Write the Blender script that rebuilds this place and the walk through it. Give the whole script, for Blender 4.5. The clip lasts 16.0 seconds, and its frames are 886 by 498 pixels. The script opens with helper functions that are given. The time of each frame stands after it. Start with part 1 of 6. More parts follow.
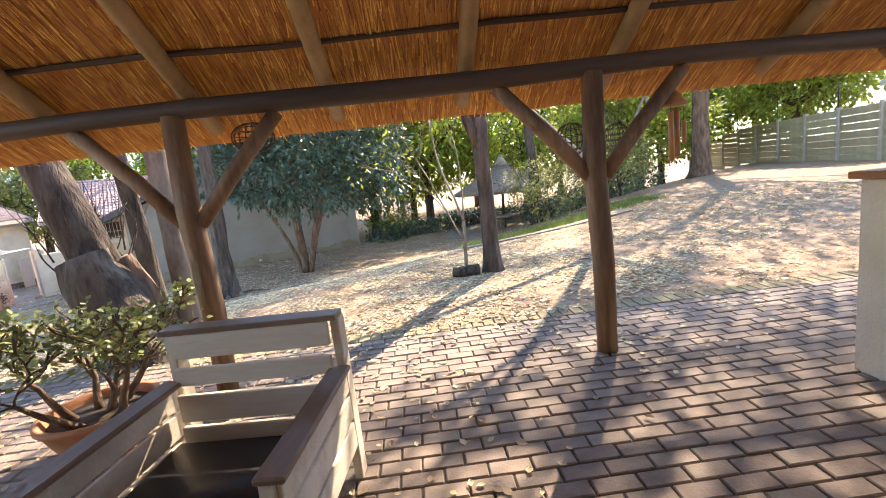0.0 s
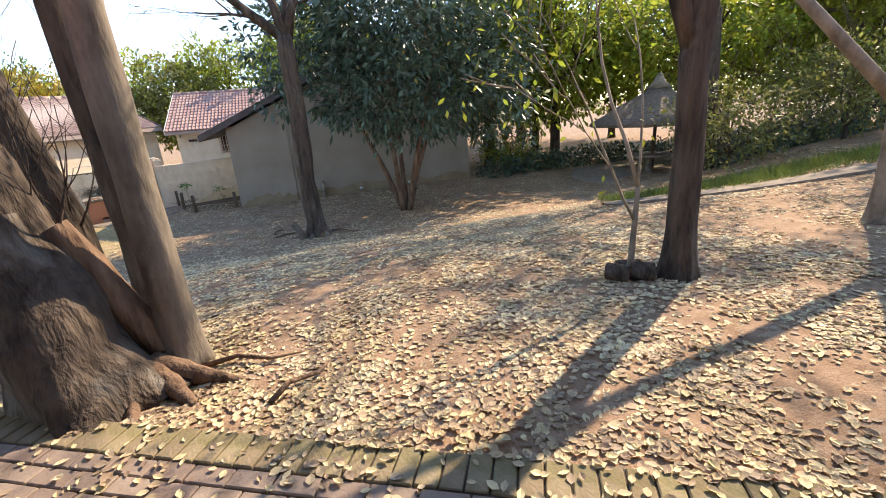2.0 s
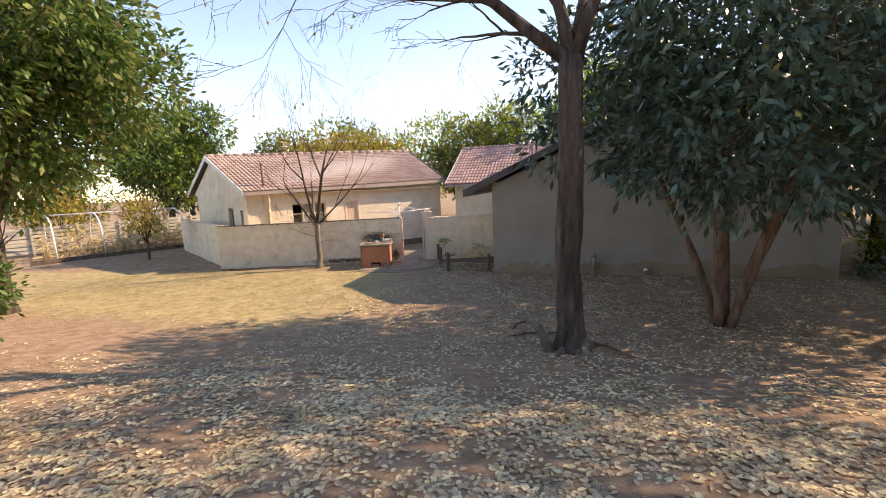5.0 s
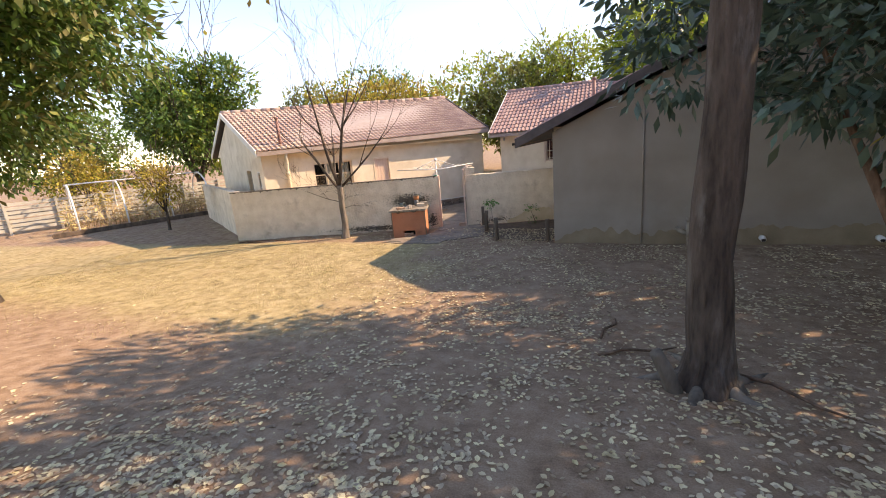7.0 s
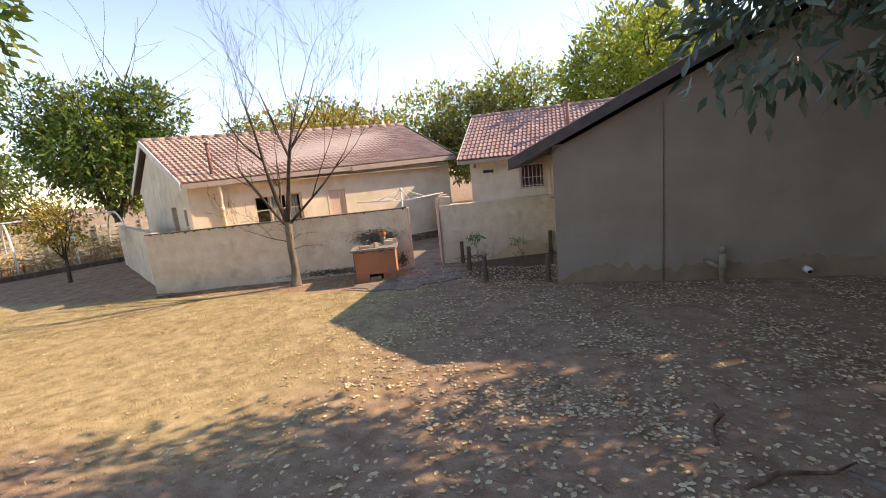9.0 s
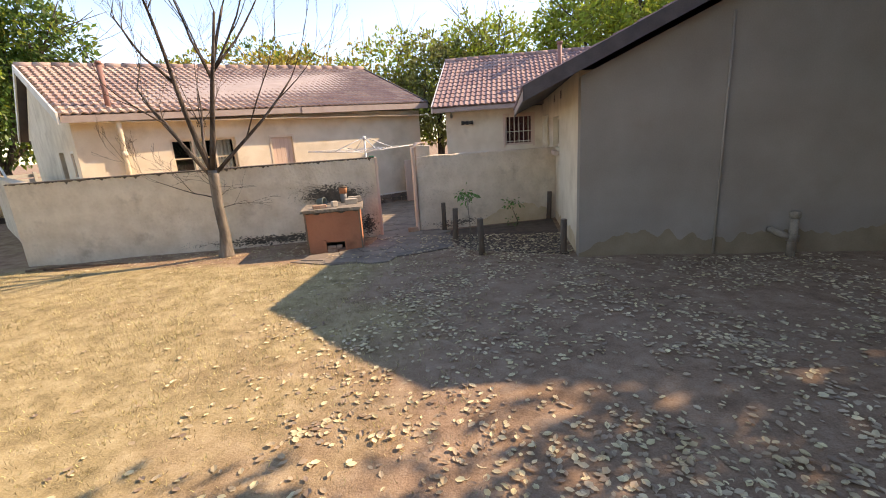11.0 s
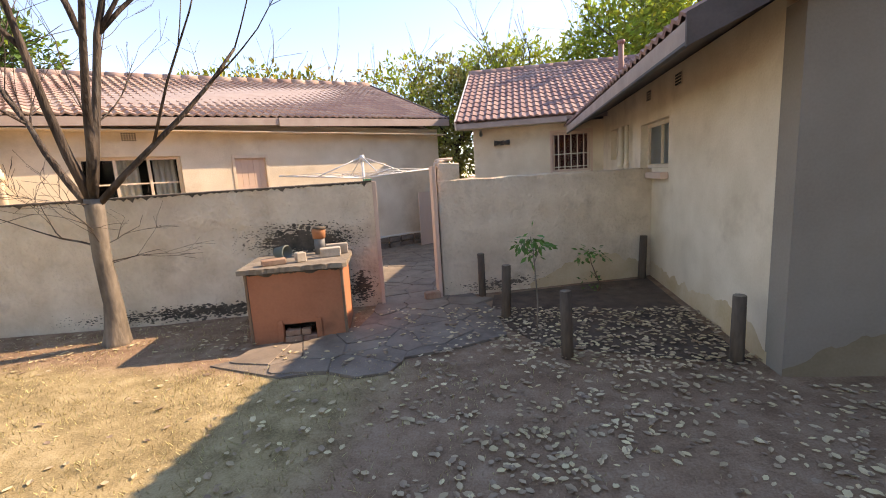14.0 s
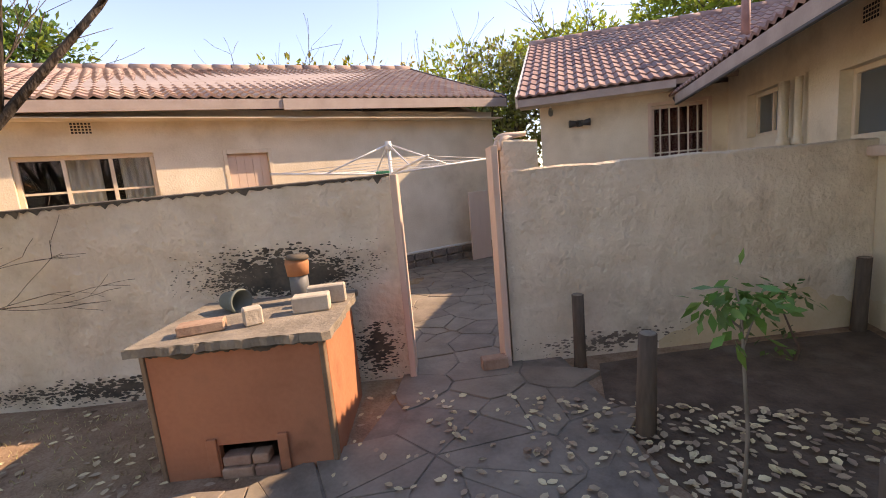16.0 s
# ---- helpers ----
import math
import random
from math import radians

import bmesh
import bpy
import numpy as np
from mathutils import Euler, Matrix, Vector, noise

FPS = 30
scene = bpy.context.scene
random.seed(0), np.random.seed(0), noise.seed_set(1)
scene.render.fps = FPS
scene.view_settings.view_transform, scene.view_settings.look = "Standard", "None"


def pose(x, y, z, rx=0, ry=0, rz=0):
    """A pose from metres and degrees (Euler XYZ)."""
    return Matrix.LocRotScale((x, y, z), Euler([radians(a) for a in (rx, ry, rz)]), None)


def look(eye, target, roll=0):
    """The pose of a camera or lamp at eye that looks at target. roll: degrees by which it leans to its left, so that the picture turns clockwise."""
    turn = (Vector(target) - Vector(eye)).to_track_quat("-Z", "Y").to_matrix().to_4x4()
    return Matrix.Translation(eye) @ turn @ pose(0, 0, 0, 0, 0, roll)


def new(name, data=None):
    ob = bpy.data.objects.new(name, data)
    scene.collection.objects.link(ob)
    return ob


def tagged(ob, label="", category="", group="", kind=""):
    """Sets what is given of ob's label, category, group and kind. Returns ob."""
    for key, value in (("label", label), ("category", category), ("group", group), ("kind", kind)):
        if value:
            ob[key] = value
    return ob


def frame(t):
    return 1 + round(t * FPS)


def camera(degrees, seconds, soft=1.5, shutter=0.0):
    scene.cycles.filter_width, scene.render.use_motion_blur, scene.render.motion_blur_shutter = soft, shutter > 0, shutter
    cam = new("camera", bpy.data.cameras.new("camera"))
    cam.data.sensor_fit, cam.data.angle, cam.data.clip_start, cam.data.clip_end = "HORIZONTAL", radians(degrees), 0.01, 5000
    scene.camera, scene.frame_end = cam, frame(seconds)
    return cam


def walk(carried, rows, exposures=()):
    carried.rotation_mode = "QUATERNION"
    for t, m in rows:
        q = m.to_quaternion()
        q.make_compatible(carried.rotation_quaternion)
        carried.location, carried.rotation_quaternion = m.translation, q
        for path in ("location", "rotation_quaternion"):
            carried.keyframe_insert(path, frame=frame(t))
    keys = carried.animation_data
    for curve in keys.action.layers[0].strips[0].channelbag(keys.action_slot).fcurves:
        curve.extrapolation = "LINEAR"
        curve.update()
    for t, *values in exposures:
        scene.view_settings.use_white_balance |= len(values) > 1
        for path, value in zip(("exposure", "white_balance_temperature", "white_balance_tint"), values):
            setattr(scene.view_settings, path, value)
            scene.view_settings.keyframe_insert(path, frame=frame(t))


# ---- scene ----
cam = camera(90.6, 16.0, soft=1.0)
PATH = [
    (0, (0.257, 1.726, 1.457), (1.344, 3.374, 1.136), -6.7),
    (0.5, (0.626, 2.308, 1.463), (1.668, 3.992, 1.186), -6.9),
    (0.8, (0.894, 2.672, 1.474), (1.897, 4.381, 1.202), -7.0),
    (1, (1.004, 2.899, 1.499), (1.969, 4.626, 1.209), -7.4),
    (1.5, (1.243, 3.481, 1.521), (2.012, 5.286, 1.137), -6.4),
    (2, (1.45, 4.092, 1.523), (2.038, 5.906, 0.92), -4.7),
    (2.5, (1.572, 4.677, 1.411), (2.029, 6.465, 0.64), -3.9),
    (3, (1.702, 5.36, 1.446), (2.01, 7.222, 0.784), -4.4),
    (3.5, (1.747, 5.969, 1.49), (1.85, 7.901, 0.983), -2.9),
    (4, (1.8, 6.497, 1.482), (1.633, 8.466, 1.172), 0.0),
    (4.5, (1.823, 7.127, 1.525), (1.441, 9.072, 1.257), -1.3),
    (5, (1.713, 7.703, 1.536), (1.169, 9.606, 1.245), -2.5),
    (5.2, (1.637, 7.93, 1.509), (1.087, 9.833, 1.232), -2.0),
    (7.3, (0.714, 10.275, 1.465), (-0.019, 12.067, 0.962), -5.4),
    (7.5, (0.58, 10.456, 1.464), (-0.153, 12.246, 0.957), -5.7),
    (8, (0.268, 10.905, 1.397), (-0.359, 12.741, 0.912), -6.2),
    (8.5, (-0.093, 11.317, 1.356), (-0.686, 13.185, 0.956), -5.8),
    (9, (-0.371, 11.769, 1.268), (-0.871, 13.673, 0.917), -5.6),
    (9.2, (-0.481, 11.967, 1.208), (-0.953, 13.876, 0.843), -6.0),
    (11.3, (-1.528, 14.059, 0.734), (-1.817, 15.974, 0.232), -3.5),
    (11.5, (-1.607, 14.263, 0.721), (-1.909, 16.177, 0.226), -4.0),
    (12, (-1.759, 14.837, 0.653), (-2.045, 16.769, 0.222), -4.0),
    (12.5, (-1.939, 15.386, 0.595), (-2.279, 17.338, 0.321), -0.1),
    (13, (-2.024, 15.978, 0.509), (-2.343, 17.927, 0.192), -1.0),
    (13.5, (-2.153, 16.488, 0.484), (-2.514, 18.422, 0.124), -2.9),
    (14, (-2.212, 17.019, 0.452), (-2.552, 18.962, 0.124), -3.5),
    (14.5, (-2.367, 17.555, 0.449), (-2.818, 19.487, 0.195), -3.8),
    (15, (-2.47, 18.127, 0.425), (-3.037, 20.032, 0.204), -5.2),
    (15.5, (-2.614, 18.67, 0.409), (-3.219, 20.559, 0.153), -7.0),
    (16, (-2.716, 19.236, 0.362), (-3.279, 21.131, 0.056), -5.2),
]
walk(cam, [(t, look(eye, target, roll)) for t, eye, target, roll in PATH],
     [(0, 3.0, 8000, 14), (1.5, 2.2, 8500, 16), (2.5, 1.9, 8400, 17), (3, 1.8, 8600, 18), (4, 1.6, 9100, 20), (5, 1.65, 9400, 22), (8, 1.85, 9500, 23), (9, 1.6, 9500, 23), (12.5, 1.8, 9100, 20), (13, 1.6, 9100, 20), (13.5, 1.8, 9200, 21), (16, 1.7, 9800, 26)])

# ---- world, sun ----
SUN_AZ, SUN_EL = radians(60.0), radians(34.6)      # azimuth clockwise from +y
to_sun = Vector((math.sin(SUN_AZ) * math.cos(SUN_EL), math.cos(SUN_AZ) * math.cos(SUN_EL), math.sin(SUN_EL)))
world = bpy.data.worlds.new("sky_world")
scene.world = world
world.use_nodes = True
wt = world.node_tree
sky = wt.nodes.new("ShaderNodeTexSky")
sky.sky_type, sky.sun_disc = "NISHITA", False
sky.sun_elevation, sky.sun_rotation = SUN_EL, SUN_AZ
sky.altitude = 1600
sky.dust_density, sky.air_density, sky.ozone_density = 0.0, 1.0, 4.0
wt.links.new(sky.outputs[0], wt.nodes["Background"].inputs[0])
wt.nodes["Background"].inputs[1].default_value = 0.15
sun_data = bpy.data.lights.new("sun", "SUN")
sun_data.energy, sun_data.angle, sun_data.color = 2.6, radians(0.55), (1.0, 0.93, 0.82)
sun = new("sun", sun_data)
sun.rotation_mode = "QUATERNION"
sun.rotation_quaternion = to_sun.to_track_quat("Z", "Y")
sun.location = (30, 20, 40)

# ---- materials ----


def ramp(nt, pts):
    r = nt.nodes.new("ShaderNodeValToRGB")
    els = r.color_ramp.elements
    while len(els) < len(pts):
        els.new(0.5)
    for e, (p, c) in zip(els, pts):
        e.position, e.color = p, (*c, 1)
    return r


def material(name, c1, c2, scale=6.0, rough=0.8, bump=0.3, fine=60.0, metal=0.0, vary=0.0, island=0.0, stretch=(1, 1, 1), spec=0.5, stain=None, stain_scale=1.2, coords="Object", dist=0.01, trans=0.0):
    """Two tones mixed by coarse and fine noise, with grain relief; vary: tone from object to object, island: from piece to piece."""
    m = bpy.data.materials.new(name)
    m.use_nodes = True
    nt = m.node_tree
    b = nt.nodes["Principled BSDF"]
    tc = nt.nodes.new("ShaderNodeTexCoord")
    mp = nt.nodes.new("ShaderNodeMapping")
    mp.inputs["Scale"].default_value = stretch
    nt.links.new(tc.outputs[coords], mp.inputs[0])
    n1 = nt.nodes.new("ShaderNodeTexNoise")
    n1.inputs["Scale"].default_value, n1.inputs["Detail"].default_value = scale, 6
    n2 = nt.nodes.new("ShaderNodeTexNoise")
    n2.inputs["Scale"].default_value, n2.inputs["Detail"].default_value = fine, 4
    for n in (n1, n2):
        nt.links.new(mp.outputs[0], n.inputs[0])
    mixn = nt.nodes.new("ShaderNodeMath")
    mixn.operation = "MULTIPLY_ADD"
    nt.links.new(n2.outputs[0], mixn.inputs[0])
    mixn.inputs[1].default_value = 0.4
    half = nt.nodes.new("ShaderNodeMath")
    half.operation = "MULTIPLY_ADD"
    nt.links.new(n1.outputs[0], half.inputs[0])
    half.inputs[1].default_value, half.inputs[2].default_value = 1.4, -0.4
    nt.links.new(half.outputs[0], mixn.inputs[2])
    r = ramp(nt, [(0.2, c1), (0.8, c2)])
    nt.links.new(mixn.outputs[0], r.inputs[0])
    col = r.outputs[0]
    if stain:
        n3 = nt.nodes.new("ShaderNodeTexNoise")
        n3.inputs["Scale"].default_value, n3.inputs["Detail"].default_value, n3.inputs["Roughness"].default_value = stain_scale, 8, 0.65
        nt.links.new(mp.outputs[0], n3.inputs[0])
        r3 = ramp(nt, [(0.55, (0, 0, 0)), (0.72, (0.8, 0.8, 0.8))])
        nt.links.new(n3.outputs[0], r3.inputs[0])
        mx = nt.nodes.new("ShaderNodeMix")
        mx.data_type = "RGBA"
        nt.links.new(r3.outputs[0], mx.inputs["Factor"])
        nt.links.new(col, mx.inputs["A"])
        mx.inputs["B"].default_value = (*stain, 1)
        col = mx.outputs["Result"]
    for amount, node, out in ((vary, "ShaderNodeObjectInfo", "Random"), (island, "ShaderNodeNewGeometry", "Random Per Island")):
        if amount:
            oi = nt.nodes.new(node)
            mr = nt.nodes.new("ShaderNodeMapRange")
            mr.inputs["To Min"].default_value, mr.inputs["To Max"].default_value = 1 - amount, 1 + amount
            nt.links.new(oi.outputs[out], mr.inputs[0])
            hs = nt.nodes.new("ShaderNodeHueSaturation")
            nt.links.new(mr.outputs[0], hs.inputs["Value"])
            mh = nt.nodes.new("ShaderNodeMapRange")
            mh.inputs["To Min"].default_value, mh.inputs["To Max"].default_value = 0.5 - amount * 0.06, 0.5 + amount * 0.06
            nt.links.new(oi.outputs[out], mh.inputs[0])
            nt.links.new(mh.outputs[0], hs.inputs["Hue"])
            nt.links.new(col, hs.inputs["Color"])
            col = hs.outputs[0]
    nt.links.new(col, b.inputs["Base Color"])
    b.inputs["Roughness"].default_value, b.inputs["Metallic"].default_value = rough, metal
    b.inputs["Specular IOR Level"].default_value = spec
    if bump:
        bp = nt.nodes.new("ShaderNodeBump")
        bp.inputs["Strength"].default_value, bp.inputs["Distance"].default_value = bump, dist
        nt.links.new(mixn.outputs[0], bp.inputs["Height"])
        nt.links.new(bp.outputs[0], b.inputs["Normal"])
    if trans:
        tr = nt.nodes.new("ShaderNodeBsdfTranslucent")
        nt.links.new(col, tr.inputs[0])
        ms = nt.nodes.new("ShaderNodeMixShader")
        ms.inputs[0].default_value = trans
        nt.links.new(b.outputs[0], ms.inputs[1])
        nt.links.new(tr.outputs[0], ms.inputs[2])
        nt.links.new(ms.outputs[0], nt.nodes["Material Output"].inputs[0])
    return m


def ground_material():
    m = bpy.data.materials.new("bare_earth_and_dry_lawn")
    m.use_nodes = True
    nt = m.node_tree
    b = nt.nodes["Principled BSDF"]
    geo = nt.nodes.new("ShaderNodeNewGeometry")

    def noise_node(scale, detail=6, rough=0.6):
        n = nt.nodes.new("ShaderNodeTexNoise")
        n.inputs["Scale"].default_value, n.inputs["Detail"].default_value, n.inputs["Roughness"].default_value = scale, detail, rough
        nt.links.new(geo.outputs["Position"], n.inputs[0])
        return n

    big, mid, fine = noise_node(0.7), noise_node(5), noise_node(70, 4)
    earth = ramp(nt, [(0.3, (0.185, 0.115, 0.073)), (0.5, (0.30, 0.198, 0.13)), (0.75, (0.42, 0.305, 0.215))])
    add = nt.nodes.new("ShaderNodeMath")
    add.operation = "MULTIPLY_ADD"
    nt.links.new(fine.outputs[0], add.inputs[0])
    add.inputs[1].default_value = 0.5
    sub = nt.nodes.new("ShaderNodeMath")
    sub.operation = "MULTIPLY_ADD"
    nt.links.new(mid.outputs[0], sub.inputs[0])
    sub.inputs[1].default_value, sub.inputs[2].default_value = 0.8, -0.15
    nt.links.new(sub.outputs[0], add.inputs[2])
    nt.links.new(add.outputs[0], earth.inputs[0])
    grass = ramp(nt, [(0.3, (0.19, 0.145, 0.07)), (0.55, (0.40, 0.31, 0.165)), (0.8, (0.54, 0.44, 0.27))])
    nt.links.new(add.outputs[0], grass.inputs[0])
    lawn = nt.nodes.new("ShaderNodeAttribute")
    lawn.attribute_name = "lawn"
    mk = nt.nodes.new("ShaderNodeMath")
    mk.operation = "MULTIPLY_ADD"
    nt.links.new(big.outputs[0], mk.inputs[0])
    mk.inputs[1].default_value = 1.3
    mk2 = nt.nodes.new("ShaderNodeMath")
    mk2.operation = "ADD"
    nt.links.new(lawn.outputs["Fac"], mk2.inputs[0])
    mk2.inputs[1].default_value = -1.1
    nt.links.new(mk2.outputs[0], mk.inputs[2])
    ms = nt.nodes.new("ShaderNodeMapRange")
    ms.inputs["From Min"].default_value, ms.inputs["From Max"].default_value = -0.1, 0.45
    nt.links.new(mk.outputs[0], ms.inputs[0])
    mx = nt.nodes.new("ShaderNodeMix")
    mx.data_type = "RGBA"
    nt.links.new(ms.outputs[0], mx.inputs["Factor"])
    nt.links.new(earth.outputs[0], mx.inputs["A"])
    nt.links.new(grass.outputs[0], mx.inputs["B"])
    nt.links.new(mx.outputs["Result"], b.inputs["Base Color"])
    b.inputs["Roughness"].default_value = 0.95
    b.inputs["Specular IOR Level"].default_value = 0.15
    bp = nt.nodes.new("ShaderNodeBump")
    bp.inputs["Strength"].default_value, bp.inputs["Distance"].default_value = 0.7, 0.02
    nt.links.new(add.outputs[0], bp.inputs["Height"])
    nt.links.new(bp.outputs[0], b.inputs["Normal"])
    return m


def glass_material(name, tint, rough=0.03, clear=0.6):
    m = bpy.data.materials.new(name)
    m.use_nodes = True
    b = m.node_tree.nodes["Principled BSDF"]
    b.inputs["Base Color"].default_value = (*tint, 1)
    b.inputs["Roughness"].default_value = rough
    b.inputs["Transmission Weight"].default_value = clear
    b.inputs["IOR"].default_value = 1.45
    return m


M = {}
M["ground"] = ground_material()
M["plaster"] = material("weathered_cream_plaster", (0.64, 0.54, 0.395), (0.79, 0.69, 0.54), 2.0, 0.9, 0.5, 45, stain=(0.50, 0.40, 0.28), stain_scale=1.1, dist=0.02, spec=0.2)
M["plaster_rough"] = material("rough_garden_wall_plaster", (0.62, 0.505, 0.37), (0.79, 0.675, 0.525), 3.0, 0.95, 1.0, 20, stain=(0.42, 0.335, 0.245), stain_scale=1.6, dist=0.06, spec=0.2)
# Grey-beige plaster darkened beyond its paint: the gable side's shade is in the colour.
M["plaster_grey_shaded"] = material("beige_grey_plaster_shade_darkened", (0.25, 0.216, 0.18), (0.325, 0.285, 0.24), 1.2, 0.92, 0.4, 50, stain=(0.26, 0.215, 0.17), stain_scale=0.7, dist=0.012, spec=0.2)
# Ochre splash stain, darkened along with the gable's painted-in shade.
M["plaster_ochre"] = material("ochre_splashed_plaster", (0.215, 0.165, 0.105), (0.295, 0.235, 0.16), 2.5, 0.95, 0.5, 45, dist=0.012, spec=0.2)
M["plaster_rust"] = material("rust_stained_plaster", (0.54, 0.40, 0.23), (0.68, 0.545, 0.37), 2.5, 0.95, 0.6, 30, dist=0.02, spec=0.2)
M["plaster_white"] = material("white_painted_plaster", (0.66, 0.62, 0.55), (0.78, 0.75, 0.68), 2.0, 0.85, 0.4, 40, dist=0.015, spec=0.25)
M["soot"] = material("black_soot_and_algae", (0.045, 0.04, 0.032), (0.16, 0.125, 0.09), 7, 0.95, 0.8, 40)
M["tile_red"] = material("salmon_concrete_roof_tile", (0.34, 0.225, 0.18), (0.47, 0.335, 0.275), 3, 0.85, 0.4, 60, vary=0.16, island=0.16, stain=(0.22, 0.155, 0.125), stain_scale=1.0, spec=0.25)
M["tile_plum"] = material("plum_brown_roof_tile", (0.25, 0.15, 0.135), (0.375, 0.25, 0.225), 3, 0.8, 0.4, 60, vary=0.18, island=0.18, spec=0.3)
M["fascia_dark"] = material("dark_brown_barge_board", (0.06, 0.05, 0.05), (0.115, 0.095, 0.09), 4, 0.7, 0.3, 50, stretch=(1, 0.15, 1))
M["fascia"] = material("taupe_painted_fascia", (0.34, 0.265, 0.225), (0.43, 0.345, 0.30), 4, 0.7, 0.2, 50)
M["frame_paint"] = material("cream_painted_timber", (0.62, 0.50, 0.36), (0.72, 0.60, 0.45), 5, 0.6, 0.2, 60, stretch=(1, 1, 0.2))
M["frame_pink"] = material("pinkish_painted_timber", (0.60, 0.43, 0.33), (0.68, 0.51, 0.40), 5, 0.6, 0.2, 60, stretch=(1, 1, 0.2))
M["glass"] = glass_material("window_glass", (0.88, 0.92, 0.91), 0.01, 1.0)
M["glass_frosted"] = glass_material("frosted_window_glass", (0.22, 0.26, 0.26), 0.35)
# Near-black colour that stands for the darkness inside rooms and openings.
M["unlit_hollow"] = material("unlit_hollow_black", (0.012, 0.010, 0.010), (0.035, 0.028, 0.025), 4, 0.9, 0.0)
M["red_curtain"] = material("maroon_curtain", (0.10, 0.02, 0.018), (0.16, 0.04, 0.03), 8, 0.9, 0.3, 80, stretch=(6, 6, 0.3))
M["white_curtain"] = material("white_net_curtain", (0.55, 0.52, 0.48), (0.72, 0.70, 0.66), 8, 0.9, 0.3, 80, stretch=(6, 6, 0.3))
M["white_steel"] = material("white_enamelled_steel", (0.62, 0.62, 0.60), (0.78, 0.78, 0.76), 6, 0.4, 0.1, 60)
M["bar_steel"] = material("cream_burglar_bar", (0.55, 0.47, 0.38), (0.66, 0.58, 0.48), 6, 0.5, 0.1, 60)
M["black_plastic"] = material("black_plastic", (0.02, 0.02, 0.02), (0.05, 0.05, 0.05), 6, 0.5, 0.1, 60)
M["green_plastic"] = material("green_plastic", (0.02, 0.22, 0.10), (0.04, 0.32, 0.16), 6, 0.4, 0.1, 60)
M["chimney_red"] = material("oxide_painted_pipe", (0.23, 0.115, 0.095), (0.33, 0.17, 0.14), 6, 0.7, 0.2, 60)
M["orange_paint"] = material("orange_painted_cement_board", (0.39, 0.145, 0.075), (0.52, 0.21, 0.112), 2.2, 0.75, 0.3, 35, stain=(0.26, 0.105, 0.055), stain_scale=2.2, spec=0.35)
M["concrete"] = material("weathered_concrete", (0.15, 0.12, 0.09), (0.33, 0.275, 0.21), 5, 0.95, 0.8, 50, stain=(0.13, 0.11, 0.085), stain_scale=3.0, dist=0.02)
M["stone_brick"] = material("pale_cement_brick", (0.42, 0.35, 0.27), (0.56, 0.48, 0.38), 9, 0.95, 0.8, 60, vary=0.1)
M["red_brick"] = material("old_clay_brick", (0.30, 0.17, 0.11), (0.45, 0.30, 0.21), 9, 0.95, 0.8, 60, vary=0.15)
M["slate"] = material("grey_slate_flagstone", (0.165, 0.13, 0.096), (0.30, 0.245, 0.186), 4, 0.7, 0.8, 40, vary=0.10, stain=(0.24, 0.18, 0.13), stain_scale=1.5)
M["soil_bed"] = material("dark_damp_bed_soil", (0.075, 0.050, 0.034), (0.16, 0.11, 0.075), 6, 0.95, 0.9, 50, stain=(0.20, 0.165, 0.13), stain_scale=1.6, dist=0.02)
M["joint"] = material("pale_cement_joint", (0.15, 0.12, 0.095), (0.26, 0.215, 0.17), 8, 0.95, 0.6, 60)
M["paver"] = material("brown_clay_paver", (0.175, 0.128, 0.106), (0.285, 0.220, 0.182), 6, 0.85, 0.5, 70, vary=0.14, island=0.14, stain=(0.16, 0.12, 0.10), stain_scale=1.4, spec=0.35)
M["paver_moss"] = material("mossy_edge_paver", (0.17, 0.15, 0.07), (0.30, 0.235, 0.16), 7, 0.95, 0.7, 60, vary=0.14, spec=0.2)
M["sand_joint"] = material("dark_sand_joint", (0.05, 0.036, 0.028), (0.095, 0.07, 0.055), 20, 0.98, 0.5, 80)
M["log"] = material("creosoted_gum_pole", (0.085, 0.042, 0.02), (0.31, 0.165, 0.08), 5, 0.6, 0.5, 40, stretch=(1, 1, 0.16), stain=(0.50, 0.36, 0.21), stain_scale=4.0)
M["log_pale"] = material("varnished_pale_rafter_pole", (0.235, 0.13, 0.055), (0.42, 0.26, 0.12), 4, 0.6, 0.3, 40, stretch=(1, 1, 0.15))
M["log_dark"] = material("dark_stained_beam_pole", (0.03, 0.016, 0.009), (0.09, 0.047, 0.026), 4, 0.65, 0.35, 40, stretch=(0.15, 1, 1))
M["thatch"] = material("orange_thatch_grass", (0.48, 0.18, 0.04), (0.76, 0.36, 0.11), 14, 0.8, 1.0, 120, stretch=(1, 0.06, 0.06), dist=0.03, spec=0.3)
M["straw"] = material("thatch_straw", (0.52, 0.205, 0.05), (0.84, 0.43, 0.15), 8, 0.7, 0.0, 60, island=0.55, spec=0.3)
M["thatch_old"] = material("grey_weathered_thatch", (0.13, 0.10, 0.08), (0.27, 0.215, 0.175), 12, 0.95, 1.0, 90, dist=0.04)
M["pallet"] = material("whitewashed_pallet_board", (0.52, 0.44, 0.34), (0.76, 0.68, 0.57), 4, 0.8, 0.4, 60, stretch=(0.15, 1, 1), stain=(0.30, 0.22, 0.15), stain_scale=2.5)
M["arm_wood"] = material("dark_varnished_plank", (0.145, 0.088, 0.055), (0.28, 0.185, 0.12), 3, 0.45, 0.3, 60, stretch=(1, 0.12, 1))
